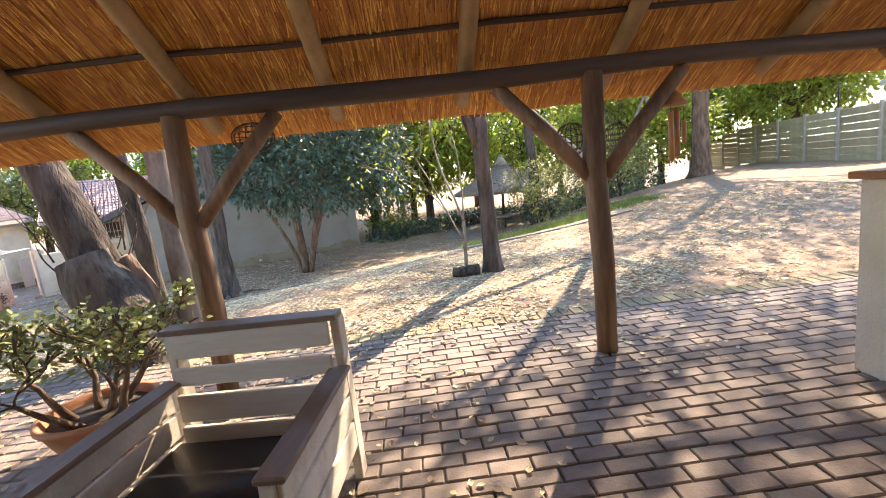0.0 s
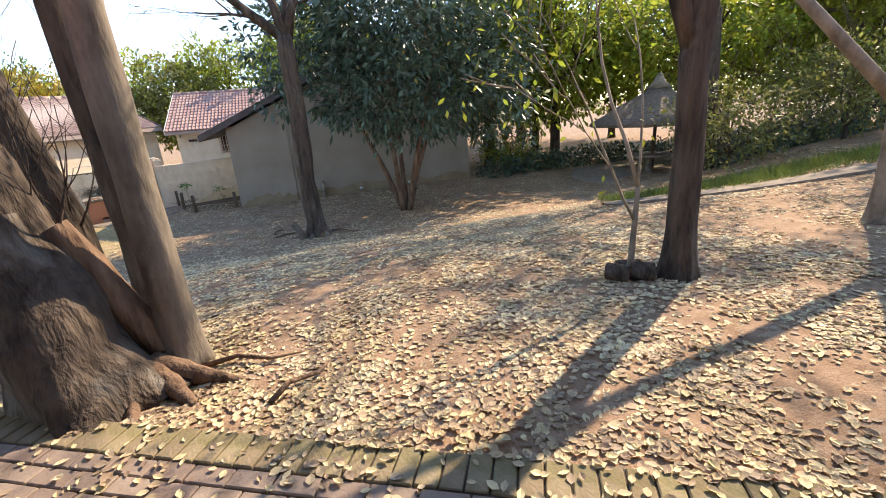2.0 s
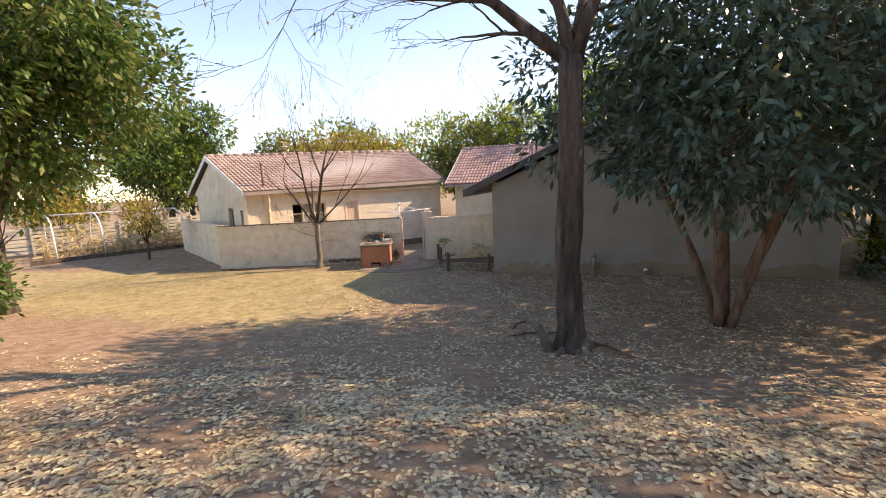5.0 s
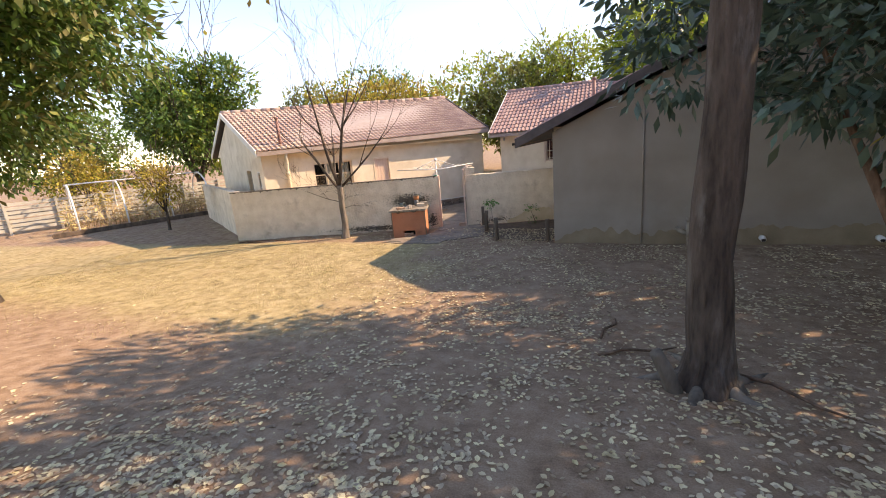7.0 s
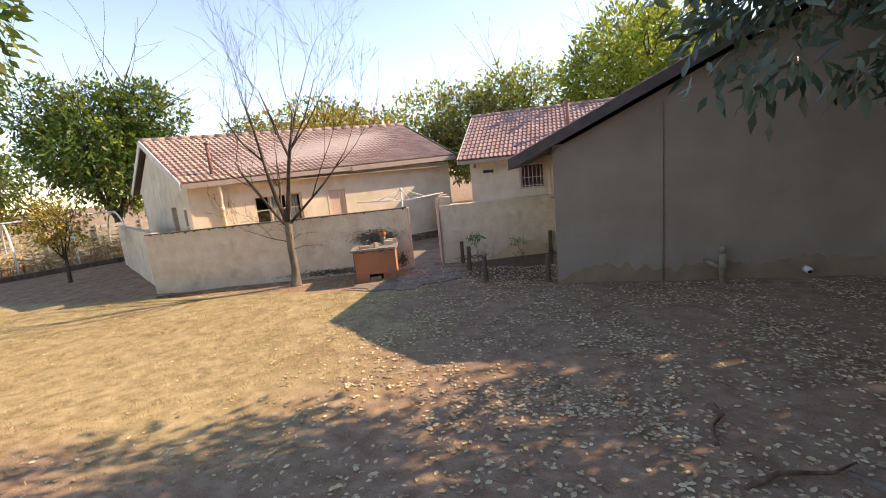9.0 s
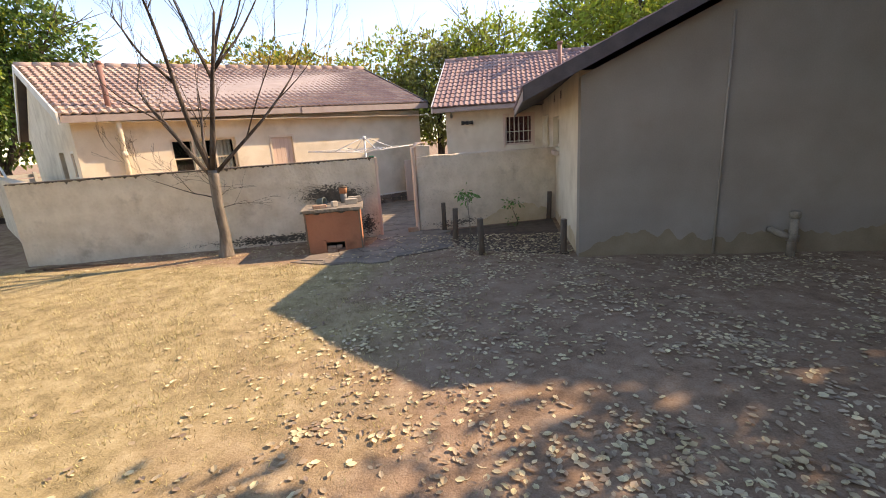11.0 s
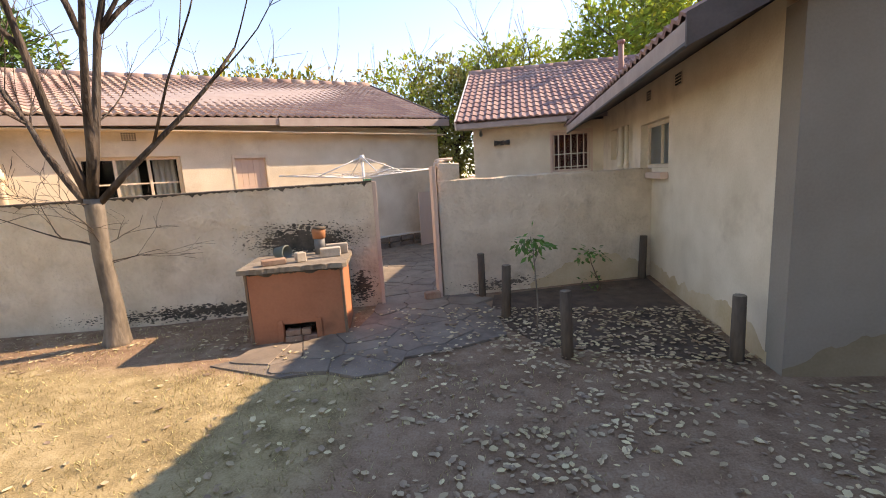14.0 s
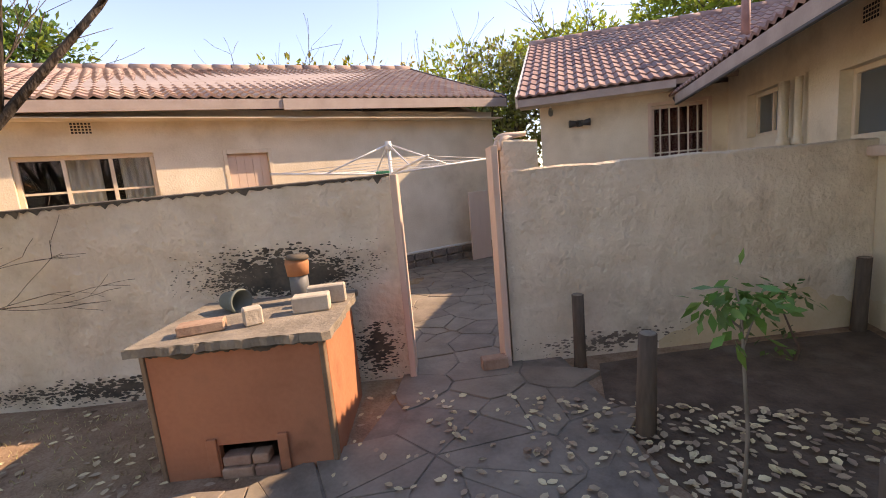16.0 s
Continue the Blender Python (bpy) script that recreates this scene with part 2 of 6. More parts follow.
M["cushion"] = material("charcoal_blue_vinyl_cushion", (0.020, 0.022, 0.030), (0.034, 0.037, 0.048), 3, 0.42, 0.15, 60)
M["terracotta"] = material("terracotta_bowl", (0.36, 0.13, 0.055), (0.52, 0.235, 0.115), 4, 0.85, 0.3, 50, stain=(0.46, 0.33, 0.24), stain_scale=3)
M["soil"] = material("dark_potting_soil", (0.03, 0.02, 0.013), (0.075, 0.05, 0.033), 12, 0.98, 0.8, 60)
M["bark"] = material("dark_grey_bark", (0.032, 0.024, 0.019), (0.135, 0.104, 0.082), 9, 0.95, 1.0, 38, stretch=(1, 1, 0.22), dist=0.06, spec=0.2, stain=(0.20, 0.185, 0.16), stain_scale=5)
M["bark_grey"] = material("smooth_grey_bark", (0.085, 0.069, 0.054), (0.245, 0.205, 0.162), 5, 0.85, 0.8, 30, stretch=(1, 1, 0.35), dist=0.02, spec=0.25, stain=(0.32, 0.27, 0.205), stain_scale=7)
M["bark_pale"] = material("pale_lichen_bark", (0.13, 0.105, 0.08), (0.34, 0.29, 0.235), 6, 0.9, 0.7, 30, stretch=(1, 1, 0.5), dist=0.02, spec=0.2)
M["bark_brown"] = material("rough_brown_bark", (0.075, 0.045, 0.03), (0.24, 0.155, 0.105), 8, 0.95, 1.0, 30, stretch=(1, 1, 0.3), dist=0.04, spec=0.2)
M["leaf_dark"] = material("glossy_dark_green_leaf", (0.040, 0.082, 0.055), (0.098, 0.158, 0.104), 3, 0.36, 0.0, 20, island=0.45, trans=0.12)
M["leaf_mid"] = material("mid_green_leaf", (0.060, 0.12, 0.025), (0.145, 0.225, 0.05), 3, 0.5, 0.0, 20, island=0.4, trans=0.4)
M["leaf_sapling"] = material("fresh_sapling_leaf", (0.065, 0.17, 0.03), (0.14, 0.29, 0.06), 3, 0.42, 0.0, 20, island=0.3, trans=0.35)
M["leaf_jade"] = material("pale_olive_succulent_leaf", (0.15, 0.185, 0.06), (0.31, 0.34, 0.14), 3, 0.4, 0.0, 20, island=0.4, trans=0.15)
M["leaf_light"] = material("sunny_yellow_green_leaf", (0.17, 0.225, 0.028), (0.33, 0.38, 0.06), 3, 0.5, 0.0, 20, island=0.4, trans=0.55)
M["leaf_yellow"] = material("autumn_yellow_leaf", (0.30, 0.22, 0.03), (0.44, 0.33, 0.06), 3, 0.5, 0.0, 20, island=0.35, trans=0.35)
M["leaf_olive"] = material("dull_olive_leaf", (0.14, 0.155, 0.045), (0.27, 0.27, 0.085), 3, 0.6, 0.0, 20, island=0.4, trans=0.4)
M["leaf_dry"] = material("fallen_dry_leaf", (0.40, 0.30, 0.18), (0.68, 0.56, 0.38), 2, 0.75, 0.0, 20, island=0.45, trans=0.15, spec=0.3)
M["grass_green"] = material("green_grass_blade", (0.075, 0.125, 0.025), (0.17, 0.22, 0.05), 3, 0.6, 0.0, 20, island=0.4, trans=0.3)
M["grass_dry"] = material("dry_lawn_blade", (0.34, 0.275, 0.12), (0.56, 0.46, 0.25), 2, 0.7, 0.0, 20, island=0.4, trans=0.3)
M["reed"] = material("dried_maize_stalk", (0.42, 0.30, 0.14), (0.60, 0.46, 0.25), 3, 0.8, 0.0, 20, island=0.3, trans=0.2)
M["fence_slab"] = material("olive_painted_precast_slab", (0.30, 0.265, 0.16), (0.42, 0.375, 0.24), 3, 0.9, 0.4, 50, vary=0.12)
M["fence_post"] = material("pale_precast_post", (0.34, 0.315, 0.255), (0.46, 0.43, 0.36), 4, 0.9, 0.4, 50)
M["post_wood"] = material("weathered_pole_stub", (0.055, 0.038, 0.028), (0.17, 0.125, 0.09), 5, 0.9, 0.6, 40, stretch=(1, 1, 0.2))
M["wood_orange"] = material("orange_varnished_wood", (0.32, 0.13, 0.045), (0.47, 0.21, 0.08), 4, 0.5, 0.3, 50, stretch=(1, 1, 0.2))
M["pot_green"] = material("green_grey_plastic_pot", (0.10, 0.125, 0.11), (0.16, 0.185, 0.165), 4, 0.6, 0.1, 50)
M["pipe_grey"] = material("grey_pvc_pipe", (0.11, 0.115, 0.115), (0.19, 0.19, 0.185), 4, 0.6, 0.1, 50)
M["wire"] = material("rusty_wire", (0.05, 0.03, 0.02), (0.13, 0.075, 0.045), 9, 0.8, 0.0, 50)
M["stone"] = material("rough_field_stone", (0.12, 0.09, 0.07), (0.28, 0.22, 0.17), 5, 0.95, 1.0, 30, dist=0.03)

# ---- mesh helpers ----


def mesh_object(name, verts, faces, mat, parent=None, label="", smooth=False):
    me = bpy.data.meshes.new(name)
    me.from_pydata(verts, [], faces)
    me.materials.append(mat)
    if smooth:
        me.polygons.foreach_set("use_smooth", [True] * len(me.polygons))
    me.update()
    ob = new(name, me)
    if parent:
        ob.parent = parent
    if label:
        tagged(ob, label)
    return ob


def part(name, bm, mat, parent=None, label="", smooth=False):
    me = bpy.data.meshes.new(name)
    bmesh.ops.recalc_face_normals(bm, faces=bm.faces[:])
    bm.to_mesh(me)
    bm.free()
    me.materials.append(mat)
    if smooth:
        me.polygons.foreach_set("use_smooth", [True] * len(me.polygons))
    ob = new(name, me)
    if parent:
        ob.parent = parent
    if label:
        tagged(ob, label)
    return ob


def empty(name, loc=(0, 0, 0), rz=0.0, label="", category="", group="", kind=""):
    ob = new(name)
    ob.location, ob.rotation_euler = loc, (0, 0, rz)
    return tagged(ob, label, category, group, kind)


def box_bm(x0, x1, y0, y1, z0, z1, bevel=0.0, bm=None):
    bm = bm or bmesh.new()
    vs = [bm.verts.new((x, y, z)) for z in (z0, z1) for y in (y0, y1) for x in (x0, x1)]
    fs = [bm.faces.new([vs[i] for i in f]) for f in ((0, 2, 3, 1), (4, 5, 7, 6), (0, 1, 5, 4), (2, 6, 7, 3), (0, 4, 6, 2), (1, 3, 7, 5))]
    if bevel:
        edges = list({e for f in fs for e in f.edges})
        bmesh.ops.bevel(bm, geom=edges, offset=bevel, segments=1, affect="EDGES")
    return bm


def prism_bm(outline, z0, z1, bevel=0.0):
    """A flat outline (x, y) raised from z0 to z1."""
    bm = bmesh.new()
    lo = [bm.verts.new((x, y, z0)) for x, y in outline]
    hi = [bm.verts.new((x, y, z1)) for x, y in outline]
    n = len(outline)
    bm.faces.new(lo[::-1])
    top = bm.faces.new(hi)
    for i in range(n):
        bm.faces.new((lo[i], lo[(i + 1) % n], hi[(i + 1) % n], hi[i]))
    if bevel:
        bmesh.ops.bevel(bm, geom=list(top.edges), offset=bevel, segments=1, affect="EDGES")
    return bm


def tube_data(points, radii, sides=8, wobble=0.0, rng=None, cap=True, base=0):
    """Verts and faces of a tapered tube along points."""
    pts = [Vector(p) for p in points]
    verts, faces = [], []
    ref = Vector((0.31, 0.95, 0.05))
    for i, p in enumerate(pts):
        d = (pts[min(i + 1, len(pts) - 1)] - pts[max(i - 1, 0)]).normalized()
        a = d.cross(ref)
        if a.length < 0.1:
            a = d.cross(Vector((1, 0, 0)))
        a.normalize()
        b = d.cross(a)
        for k in range(sides):
            t = 2 * math.pi * k / sides
            r = radii[i] * (1 + (rng.uniform(-wobble, wobble) if wobble else 0))
            verts.append(p + a * (r * math.cos(t)) + b * (r * math.sin(t)))
    for i in range(len(pts) - 1):
        for k in range(sides):
            q = base + i * sides
            faces.append((q + k, q + (k + 1) % sides, q + sides + (k + 1) % sides, q + sides + k))
    if cap:
        faces.append(tuple(base + k for k in range(sides))[::-1])
        faces.append(tuple(base + (len(pts) - 1) * sides + k for k in range(sides)))
    return verts, faces


def tube(name, points, radii, mat, parent=None, label="", sides=10, wobble=0.0, seed=1):
    v, f = tube_data(points, radii, sides, wobble, random.Random(seed))
    return mesh_object(name, v, f, mat, parent, label, smooth=True)


def gz(x, y):
    """Height of the ground."""
    ys = (-50, 6, 8, 9, 10, 11, 12, 13, 14, 15, 16, 18, 60)
    zs = (-0.035, -0.05, -0.12, -0.2, -0.34, -0.48, -0.66, -0.85, -0.97, -1.06, -1.11, -1.12, -1.12)
    z = float(np.interp(y - max(0.0, x - 10) * 0.3, ys, zs))
    t = min(1.0, max(0.0, (x - 8) / 8))
    return z + 0.36 * t * t * (3 - 2 * t) * (1 if y < 12 else max(0.0, 1 - (y - 12) / 4))


def lawn_mask(x, y):
    """1 where the dry lawn grows, 0 on bare earth under the trees."""
    a = min(1.0, max(0.0, (-1.0 - x) / 3.0)) * min(1.0, max(0.0, (y - 13.0) / 2.5))
    return a * (0.35 if y > 20.0 + (x + 10.2) * 0.07 else 1.0) * (0.5 if x > -3.4 and y > 18.5 else 1.0)


LU, LV, LO = Vector((0.857, -0.515, 0)), Vector((0.515, 0.857, 0)), Vector((3.0, 3.75, 0))


def lapa(u, v, z=0.0):
    """A place in the shelter's own directions: u along its beam, v outwards, from its post."""
    p = LO + LU * u + LV * v
    return Vector((p.x, p.y, z))


def paved(x, y):
    return (Vector((x, y, 0)) - LO).dot(LV) < 1.12 and -6.0 < (Vector((x, y, 0)) - LO).dot(LU) < 9


# ---- ground ----
def build_ground():
    xs = sorted(set([-400, -250, -150, -90, -60, -45, -35] + [round(-28 + 0.5 * i, 2) for i in range(116)] + [31, 34, 38, 45, 60, 90, 150, 250, 400]))
    ys = sorted(set([-400, -200, -90, -40, -20, -10, -6] + [round(-4 + 0.4 * i, 2) for i in range(105)] + [39, 41, 45, 50, 60, 90, 150, 250, 400]))
    verts, mask = [], []
    for y in ys:
        for x in xs:
            bump = 0.03 * noise.noise(Vector((x * 0.9, y * 0.9, 0))) + 0.012 * noise.noise(Vector((x * 3, y * 3, 4)))
            near = -30 < x < 32 and 5.6 < y < 40
            z = gz(x, y) + (bump if near else 0)
            if paved(x, y):
                z = -0.06
            if -4.9 < x < -0.3 and 20.2 < y < 24:
                z = -1.135
            verts.append((x, y, z))
            mask.append(lawn_mask(x, y))
    nx = len(xs)
    faces = [(j * nx + i, j * nx + i + 1, (j + 1) * nx + i + 1, (j + 1) * nx + i) for j in range(len(ys) - 1) for i in range(nx - 1)]
    ob = mesh_object("ground", verts, faces, M["ground"], smooth=True)
    at = ob.data.attributes.new("lawn", "FLOAT", "POINT")
    at.data.foreach_set("value", mask)
    tagged(ob, "bare brown earth and dry yellow lawn sloping to the houses", "ground", kind="structure")


build_ground()


def gh(x, y):
    """Height of the finished ground, with its small bumps."""
    if paved(x, y):
        return 0.0
    if y < 5.6 or x < -30 or x > 32 or (-4.9 < x < -0.3 and 20.2 < y < 24):
        return gz(x, y)
    return gz(x, y) + 0.03 * noise.noise(Vector((x * 0.9, y * 0.9, 0))) + 0.012 * noise.noise(Vector((x * 3, y * 3, 4)))


# ---- roofs ----
def tile_mesh(name, mat, w=0.30, l=0.36):
    """A double-roman roof tile: x across, y up the slope, z out of the roof."""
    xs = [0, 0.18, 0.36, 0.5, 0.68, 0.86, 1.0]
    hs = [0.0, 0.034, 0.012, 0.0, 0.034, 0.012, 0.0]
    verts = []
    for y, lift in ((0, 0.030), (l, 0.006)):
        verts += [(x * w, y, h + lift) for x, h in zip(xs, hs)]
    verts += [(x * w, 0.0, h) for x, h in zip(xs, hs)]
    n = len(xs)
    faces = [(i, i + 1, n + i + 1, n + i) for i in range(n - 1)] + [(2 * n + i, 2 * n + i + 1, i + 1, i) for i in range(n - 1)]
    me = bpy.data.meshes.new(name)
    me.from_pydata(verts, [], faces)
    me.materials.append(mat)
    return me


def tiled_slope(parent, eave0, along, up, length, rise_len, mat, budget=300, skip=None):
    """Tiles laid on one roof slope, in the parent's own axes. Past the budget they are joined."""
    along, up = Vector(along).normalized(), Vector(up).normalized()
    out = along.cross(up)
    if out.z < 0:
        out = -out
    w, pitch = 0.30, 0.32
    me = tile_mesh("roof_tile", mat)
    base = Matrix((along, up, out)).transposed().to_4x4()
    cols, rows = int(length / w + 0.5), int(rise_len / pitch + 0.5)
    jv, jf, count = [], [], 0
    src = [v.co.copy() for v in me.vertices]
    polys = [tuple(p.vertices) for p in me.polygons]
    for r in range(rows):
        for c in range(cols):
            p = Vector(eave0) + along * (c * length / cols) + up * (r * rise_len / rows) + out * 0.012
            if skip and skip(p):
                continue
            m = Matrix.Translation(p) @ base
            if count < budget:
                t = new("roof_tile", me)
                t.parent, t.matrix_basis = parent, m
            else:
                k = len(jv)
                jv += [m @ v for v in src]
                jf += [tuple(k + i for i in f) for f in polys]
            count += 1
    if jv:
        tagged(mesh_object("upper_roof_tiles", jv, jf, mat, parent), kind="stuff")


def ridge_caps(parent, a, b, mat, r=0.11):
    a, b = Vector(a), Vector(b)
    n = max(1, round((b - a).length / 0.4))
    for i in range(n):
        p, q = a.lerp(b, i / n), a.lerp(b, (i + 1.06) / n)
        tube("ridge_tile", [p, q], [r * 1.06, r * 0.94], mat, parent, sides=8)


def slab_between(name, corners, thick, mat, parent):
    """A flat slab under four corners."""
    c = [Vector(p) for p in corners]
    nrm = (c[1] - c[0]).cross(c[3] - c[0]).normalized()
    if nrm.z < 0:
        nrm = -nrm
    verts = c + [p - nrm * thick for p in c]
    faces = [(0, 1, 2, 3), (7, 6, 5, 4), (0, 4, 5, 1), (1, 5, 6, 2), (2, 6, 7, 3), (3, 7, 4, 0)]
    return mesh_object(name, verts, faces, mat, parent)


def wall_with_holes(name, length, thick, z0, z1, holes, mat, parent, rz=0.0, loc=(0, 0, 0)):
    """A wall along x, thick towards +y, with openings (x0, x1, z0, z1) cut right through."""
    bm = bmesh.new()
    xs = sorted({0, length, *[h[0] for h in holes], *[h[1] for h in holes]})
    for a, b in zip(xs, xs[1:]):
        hs = sorted([h for h in holes if h[0] <= a + 1e-6 and h[1] >= b - 1e-6], key=lambda h: h[2])
        lo = z0
        for h in hs:
            if h[2] > lo:
                box_bm(a, b, 0, thick, lo, h[2], bm=bm)
            lo = h[3]
        if z1 > lo:
            box_bm(a, b, 0, thick, lo, z1, bm=bm)
    bmesh.ops.remove_doubles(bm, verts=bm.verts[:], dist=1e-4)
    inner = [f for f in bm.faces if all(len(e.link_faces) > 2 for e in f.edges)]
    if inner:
        bmesh.ops.delete(bm, geom=inner, context="FACES")
    ob = part(name, bm, mat, parent)
    ob.location, ob.rotation_euler = loc, (0, 0, rz)
    return ob


def window(parent, m, w, h, frame_mat, pane_mat, mullions=1, transoms=0, sill=True, depth=0.07, backing=None, bars=False):
    """A window in an opening: x across, z up, y into the wall, with its lower left corner at m."""
    win = new("window")
    win.parent, win.matrix_basis = parent, m
    fw = 0.05
    for a, b, c, d in ((0, w, 0, fw), (0, w, h - fw, h), (0, fw, fw, h - fw), (w - fw, w, fw, h - fw)):
        part("frame_bar", box_bm(a, b, 0.0, depth, c, d, 0.004), frame_mat, win)
    for i in range(mullions):
        x = w * (i + 1) / (mullions + 1)
        part("mullion", box_bm(x - 0.02, x + 0.02, 0.004, depth - 0.004, fw, h - fw), frame_mat, win)
    for i in range(transoms):
        z = h * (i + 1) / (transoms + 1)
        part("glazing_bar", box_bm(fw, w - fw, 0.012, depth - 0.02, z - 0.012, z + 0.012), frame_mat, win)
    n = mullions + 1
    for i in range(n):
        x0, x1 = fw + (w - 2 * fw) * i / n, fw + (w - 2 * fw) * (i + 1) / n
        pane = part("pane", box_bm(x0, x1, depth * 0.55, depth * 0.55 + 0.006, fw, h - fw), pane_mat, win)
        pane.visible_shadow = False
    if backing:
        back = bmesh.new()
        nseg = 24
        vs = [[back.verts.new((w * i / nseg, depth + 0.12 + 0.02 * math.sin(i * 1.9), z)) for i in range(nseg + 1)] for z in (0, h)]
        for i in range(nseg):
            back.faces.new((vs[0][i], vs[0][i + 1], vs[1][i + 1], vs[1][i]))
        # Cloth, except with the near-black backing, which paints in an unlit room.
        part("curtain", back, backing, win)
    if sill:
        part("window_sill", box_bm(-0.04, w + 0.04, -0.06, depth, -0.05, -0.002, 0.006), M["plaster"], win)
    if bars:
        for i in range(5):
            x = w * (i + 1) / 6
            part("burglar_bar", box_bm(x - 0.011, x + 0.011, -0.02, -0.004, fw * 0.5, h - fw * 0.5), M["bar_steel"], win)
        for z in (h * 0.45, h * 0.12):
            part("burglar_bar", box_bm(0.02, w - 0.02, -0.024, -0.02, z - 0.011, z + 0.011), M["bar_steel"], win)
    return win


def wall_vent(parent, m):
    v = new("air_vent")
    v.parent, v.matrix_basis = parent, m
    part("vent_frame", box_bm(0, 0.22, -0.006, 0.0, 0, 0.15, 0.002), M["plaster"], v)
    for r in range(4):
        for c in range(6):
            # Raised near-black plates; the depth of the holes is only their colour.
            part("vent_hole", box_bm(0.015 + c * 0.034, 0.037 + c * 0.034, -0.009, -0.006, 0.012 + r * 0.034, 0.034 + r * 0.034), M["unlit_hollow"], v)


# ---- the gabled house ----
def build_gable_house():
    bx, by, bz = -0.36, 20.356, -1.12
    h = empty("gabled_house", (bx, by, bz), 0, "cream and grey plastered gabled house with brown tiled roof", "house")
    W, wz, pk, sl = 8.445, 2.56, 4.44, 0.45
    bm = bmesh.new()
    outline = [(0, 0), (W, 0), (W, wz), (W / 2, pk), (0, wz)]
    f = [bm.verts.new((x, 0, z - 0.3 if z == 0 else z)) for x, z in outline]
    b = [bm.verts.new((x, 0.23, z - 0.3 if z == 0 else z)) for x, z in outline]
    bm.faces.new(f)
    bm.faces.new(b[::-1])
    for i in range(5):
        bm.faces.new((f[i], b[i], b[(i + 1) % 5], f[(i + 1) % 5]))
    # This wall's tone includes painted shade, unlike the other plaster walls.
    part("gable_wall", bm, M["plaster_grey_shaded"], h, "grey-beige plaster gable wall, its shade put into the colour")
    # side wall seen from the garden, with two window openings, running along +y
    holes = [(2.555 - 0.23, 3.80 - 0.23, 1.51, 2.13), (4.90 - 0.23, 5.92 - 0.23, 1.68, 2.24)]
    wall_with_holes("side_wall", 6.45, 0.23, -0.3, 2.66, [(6.45 - b_, 6.45 - a_, c_, d_) for a_, b_, c_, d_ in holes], M["plaster"], h, radians(-90), (0, 6.684, 0))
    for a_, b_, c_, d_ in holes:
        # No cloth here: the near-black backing sheet paints the room's darkness.
        window(h, Matrix.Translation((0.10, b_ + 0.23, c_)) @ Matrix.Rotation(radians(-90), 4, "Z"), b_ - a_, d_ - c_, M["frame_paint"], M["glass_frosted"], 1, 0, True, 0.06, M["unlit_hollow"])
    part("far_side_wall", box_bm(W - 0.23, W, 0.23, 12, -0.3, wz), M["plaster"], h)
    part("back_wall", box_bm(-2.75, W, 13.2, 13.4, -0.3, wz + 0.4), M["plaster"], h)
    # Floor coloured near black so the room reads as unlit.
    part("inner_floor", box_bm(0.23, W - 0.23, 0.23, 13.2, -0.3, 0.05), M["unlit_hollow"], h)
    # roof slopes
    ex, ez = -0.76, 2.43
    rz_ = ez + (W / 2 - ex) * sl
    y0, y1 = -0.24, 13.6
    for s in (0, 1):
        x_e = ex if s == 0 else W - ex
        corners = [(x_e, y0, ez), (x_e, y1, ez), (W / 2, y1, rz_), (W / 2, y0, rz_)]
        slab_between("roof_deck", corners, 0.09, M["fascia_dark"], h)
    L = math.hypot(W / 2 - ex, rz_ - ez)
    up = Vector((W / 2 - ex, 0, rz_ - ez)) / L
    tiled_slope(h, (ex - 0.03, y0 - 0.02, ez - 0.01), (0, 1, 0), up, 7.2, L, M["tile_plum"], 300)
    # barge boards, fascia
    for s in (0, 1):
        x_e = ex - 0.04 if s == 0 else W - ex + 0.04
        mid = (W / 2, rz_ + 0.06)
        z_e = ez + 0.035
        v = [(x_e, y0 - 0.03, z_e), (mid[0], y0 - 0.03, mid[1]), (mid[0], y0 - 0.03, mid[1] - 0.2), (x_e, y0 - 0.03, z_e - 0.2)]
        v += [(x, y0 - 0.003, z) for x, _, z in v]
        mesh_object("barge_board", v, [(0, 1, 2, 3), (7, 6, 5, 4), (0, 4, 5, 1), (1, 5, 6, 2), (2, 6, 7, 3), (3, 7, 4, 0)], M["fascia_dark"], h, "weathered dark brown barge board")
    part("fascia_board", box_bm(ex - 0.035, ex - 0.01, y0, 6.35, ez - 0.13, ez + 0.0, 0.003), M["fascia"], h, "taupe eave board")
    part("soffit_edge", box_bm(ex - 0.038, ex + 0.0, y0, 6.35, ez - 0.15, ez - 0.13), M["black_plastic"], h)
    # downpipes
    for y, x in ((4.62, -0.10), (4.35, -0.075)):
        tube("downpipe", [(x, y, -0.1), (x, y, 2.2)], [0.05, 0.05] if x < -0.09 else [0.034, 0.034], M["plaster"], h)
        tube("pipe_collar", [(x, y, 1.52), (x, y, 1.60)], [0.066, 0.066] if x < -0.09 else [0.046, 0.046], M["plaster"], h)
    tube("cable_conduit", [(1.87, -0.02, 0.02), (1.87, -0.02, 3.2)], [0.016, 0.016], M["plaster_grey_shaded"], h)
    for y in (3.5, 2.36):
        wall_vent(h, Matrix.Translation((-0.004, y, 2.42)) @ Matrix.Rotation(radians(-90), 4, "Z"))
    part("sill_block", box_bm(-0.10, -0.002, 2.53, 3.74, 1.37, 1.455, 0.012), M["frame_pink"], h, "thick pinkish cement sill")
    # wing with the barred window, its wall faces the garden
    wy, wx = 6.684, -2.77
    wall_with_holes("wing_wall", 2.77, 0.23, -0.3, 2.56, [(1.71, 2.50, 1.51, 2.34)], M["plaster"], h, 0, (wx, wy, 0))
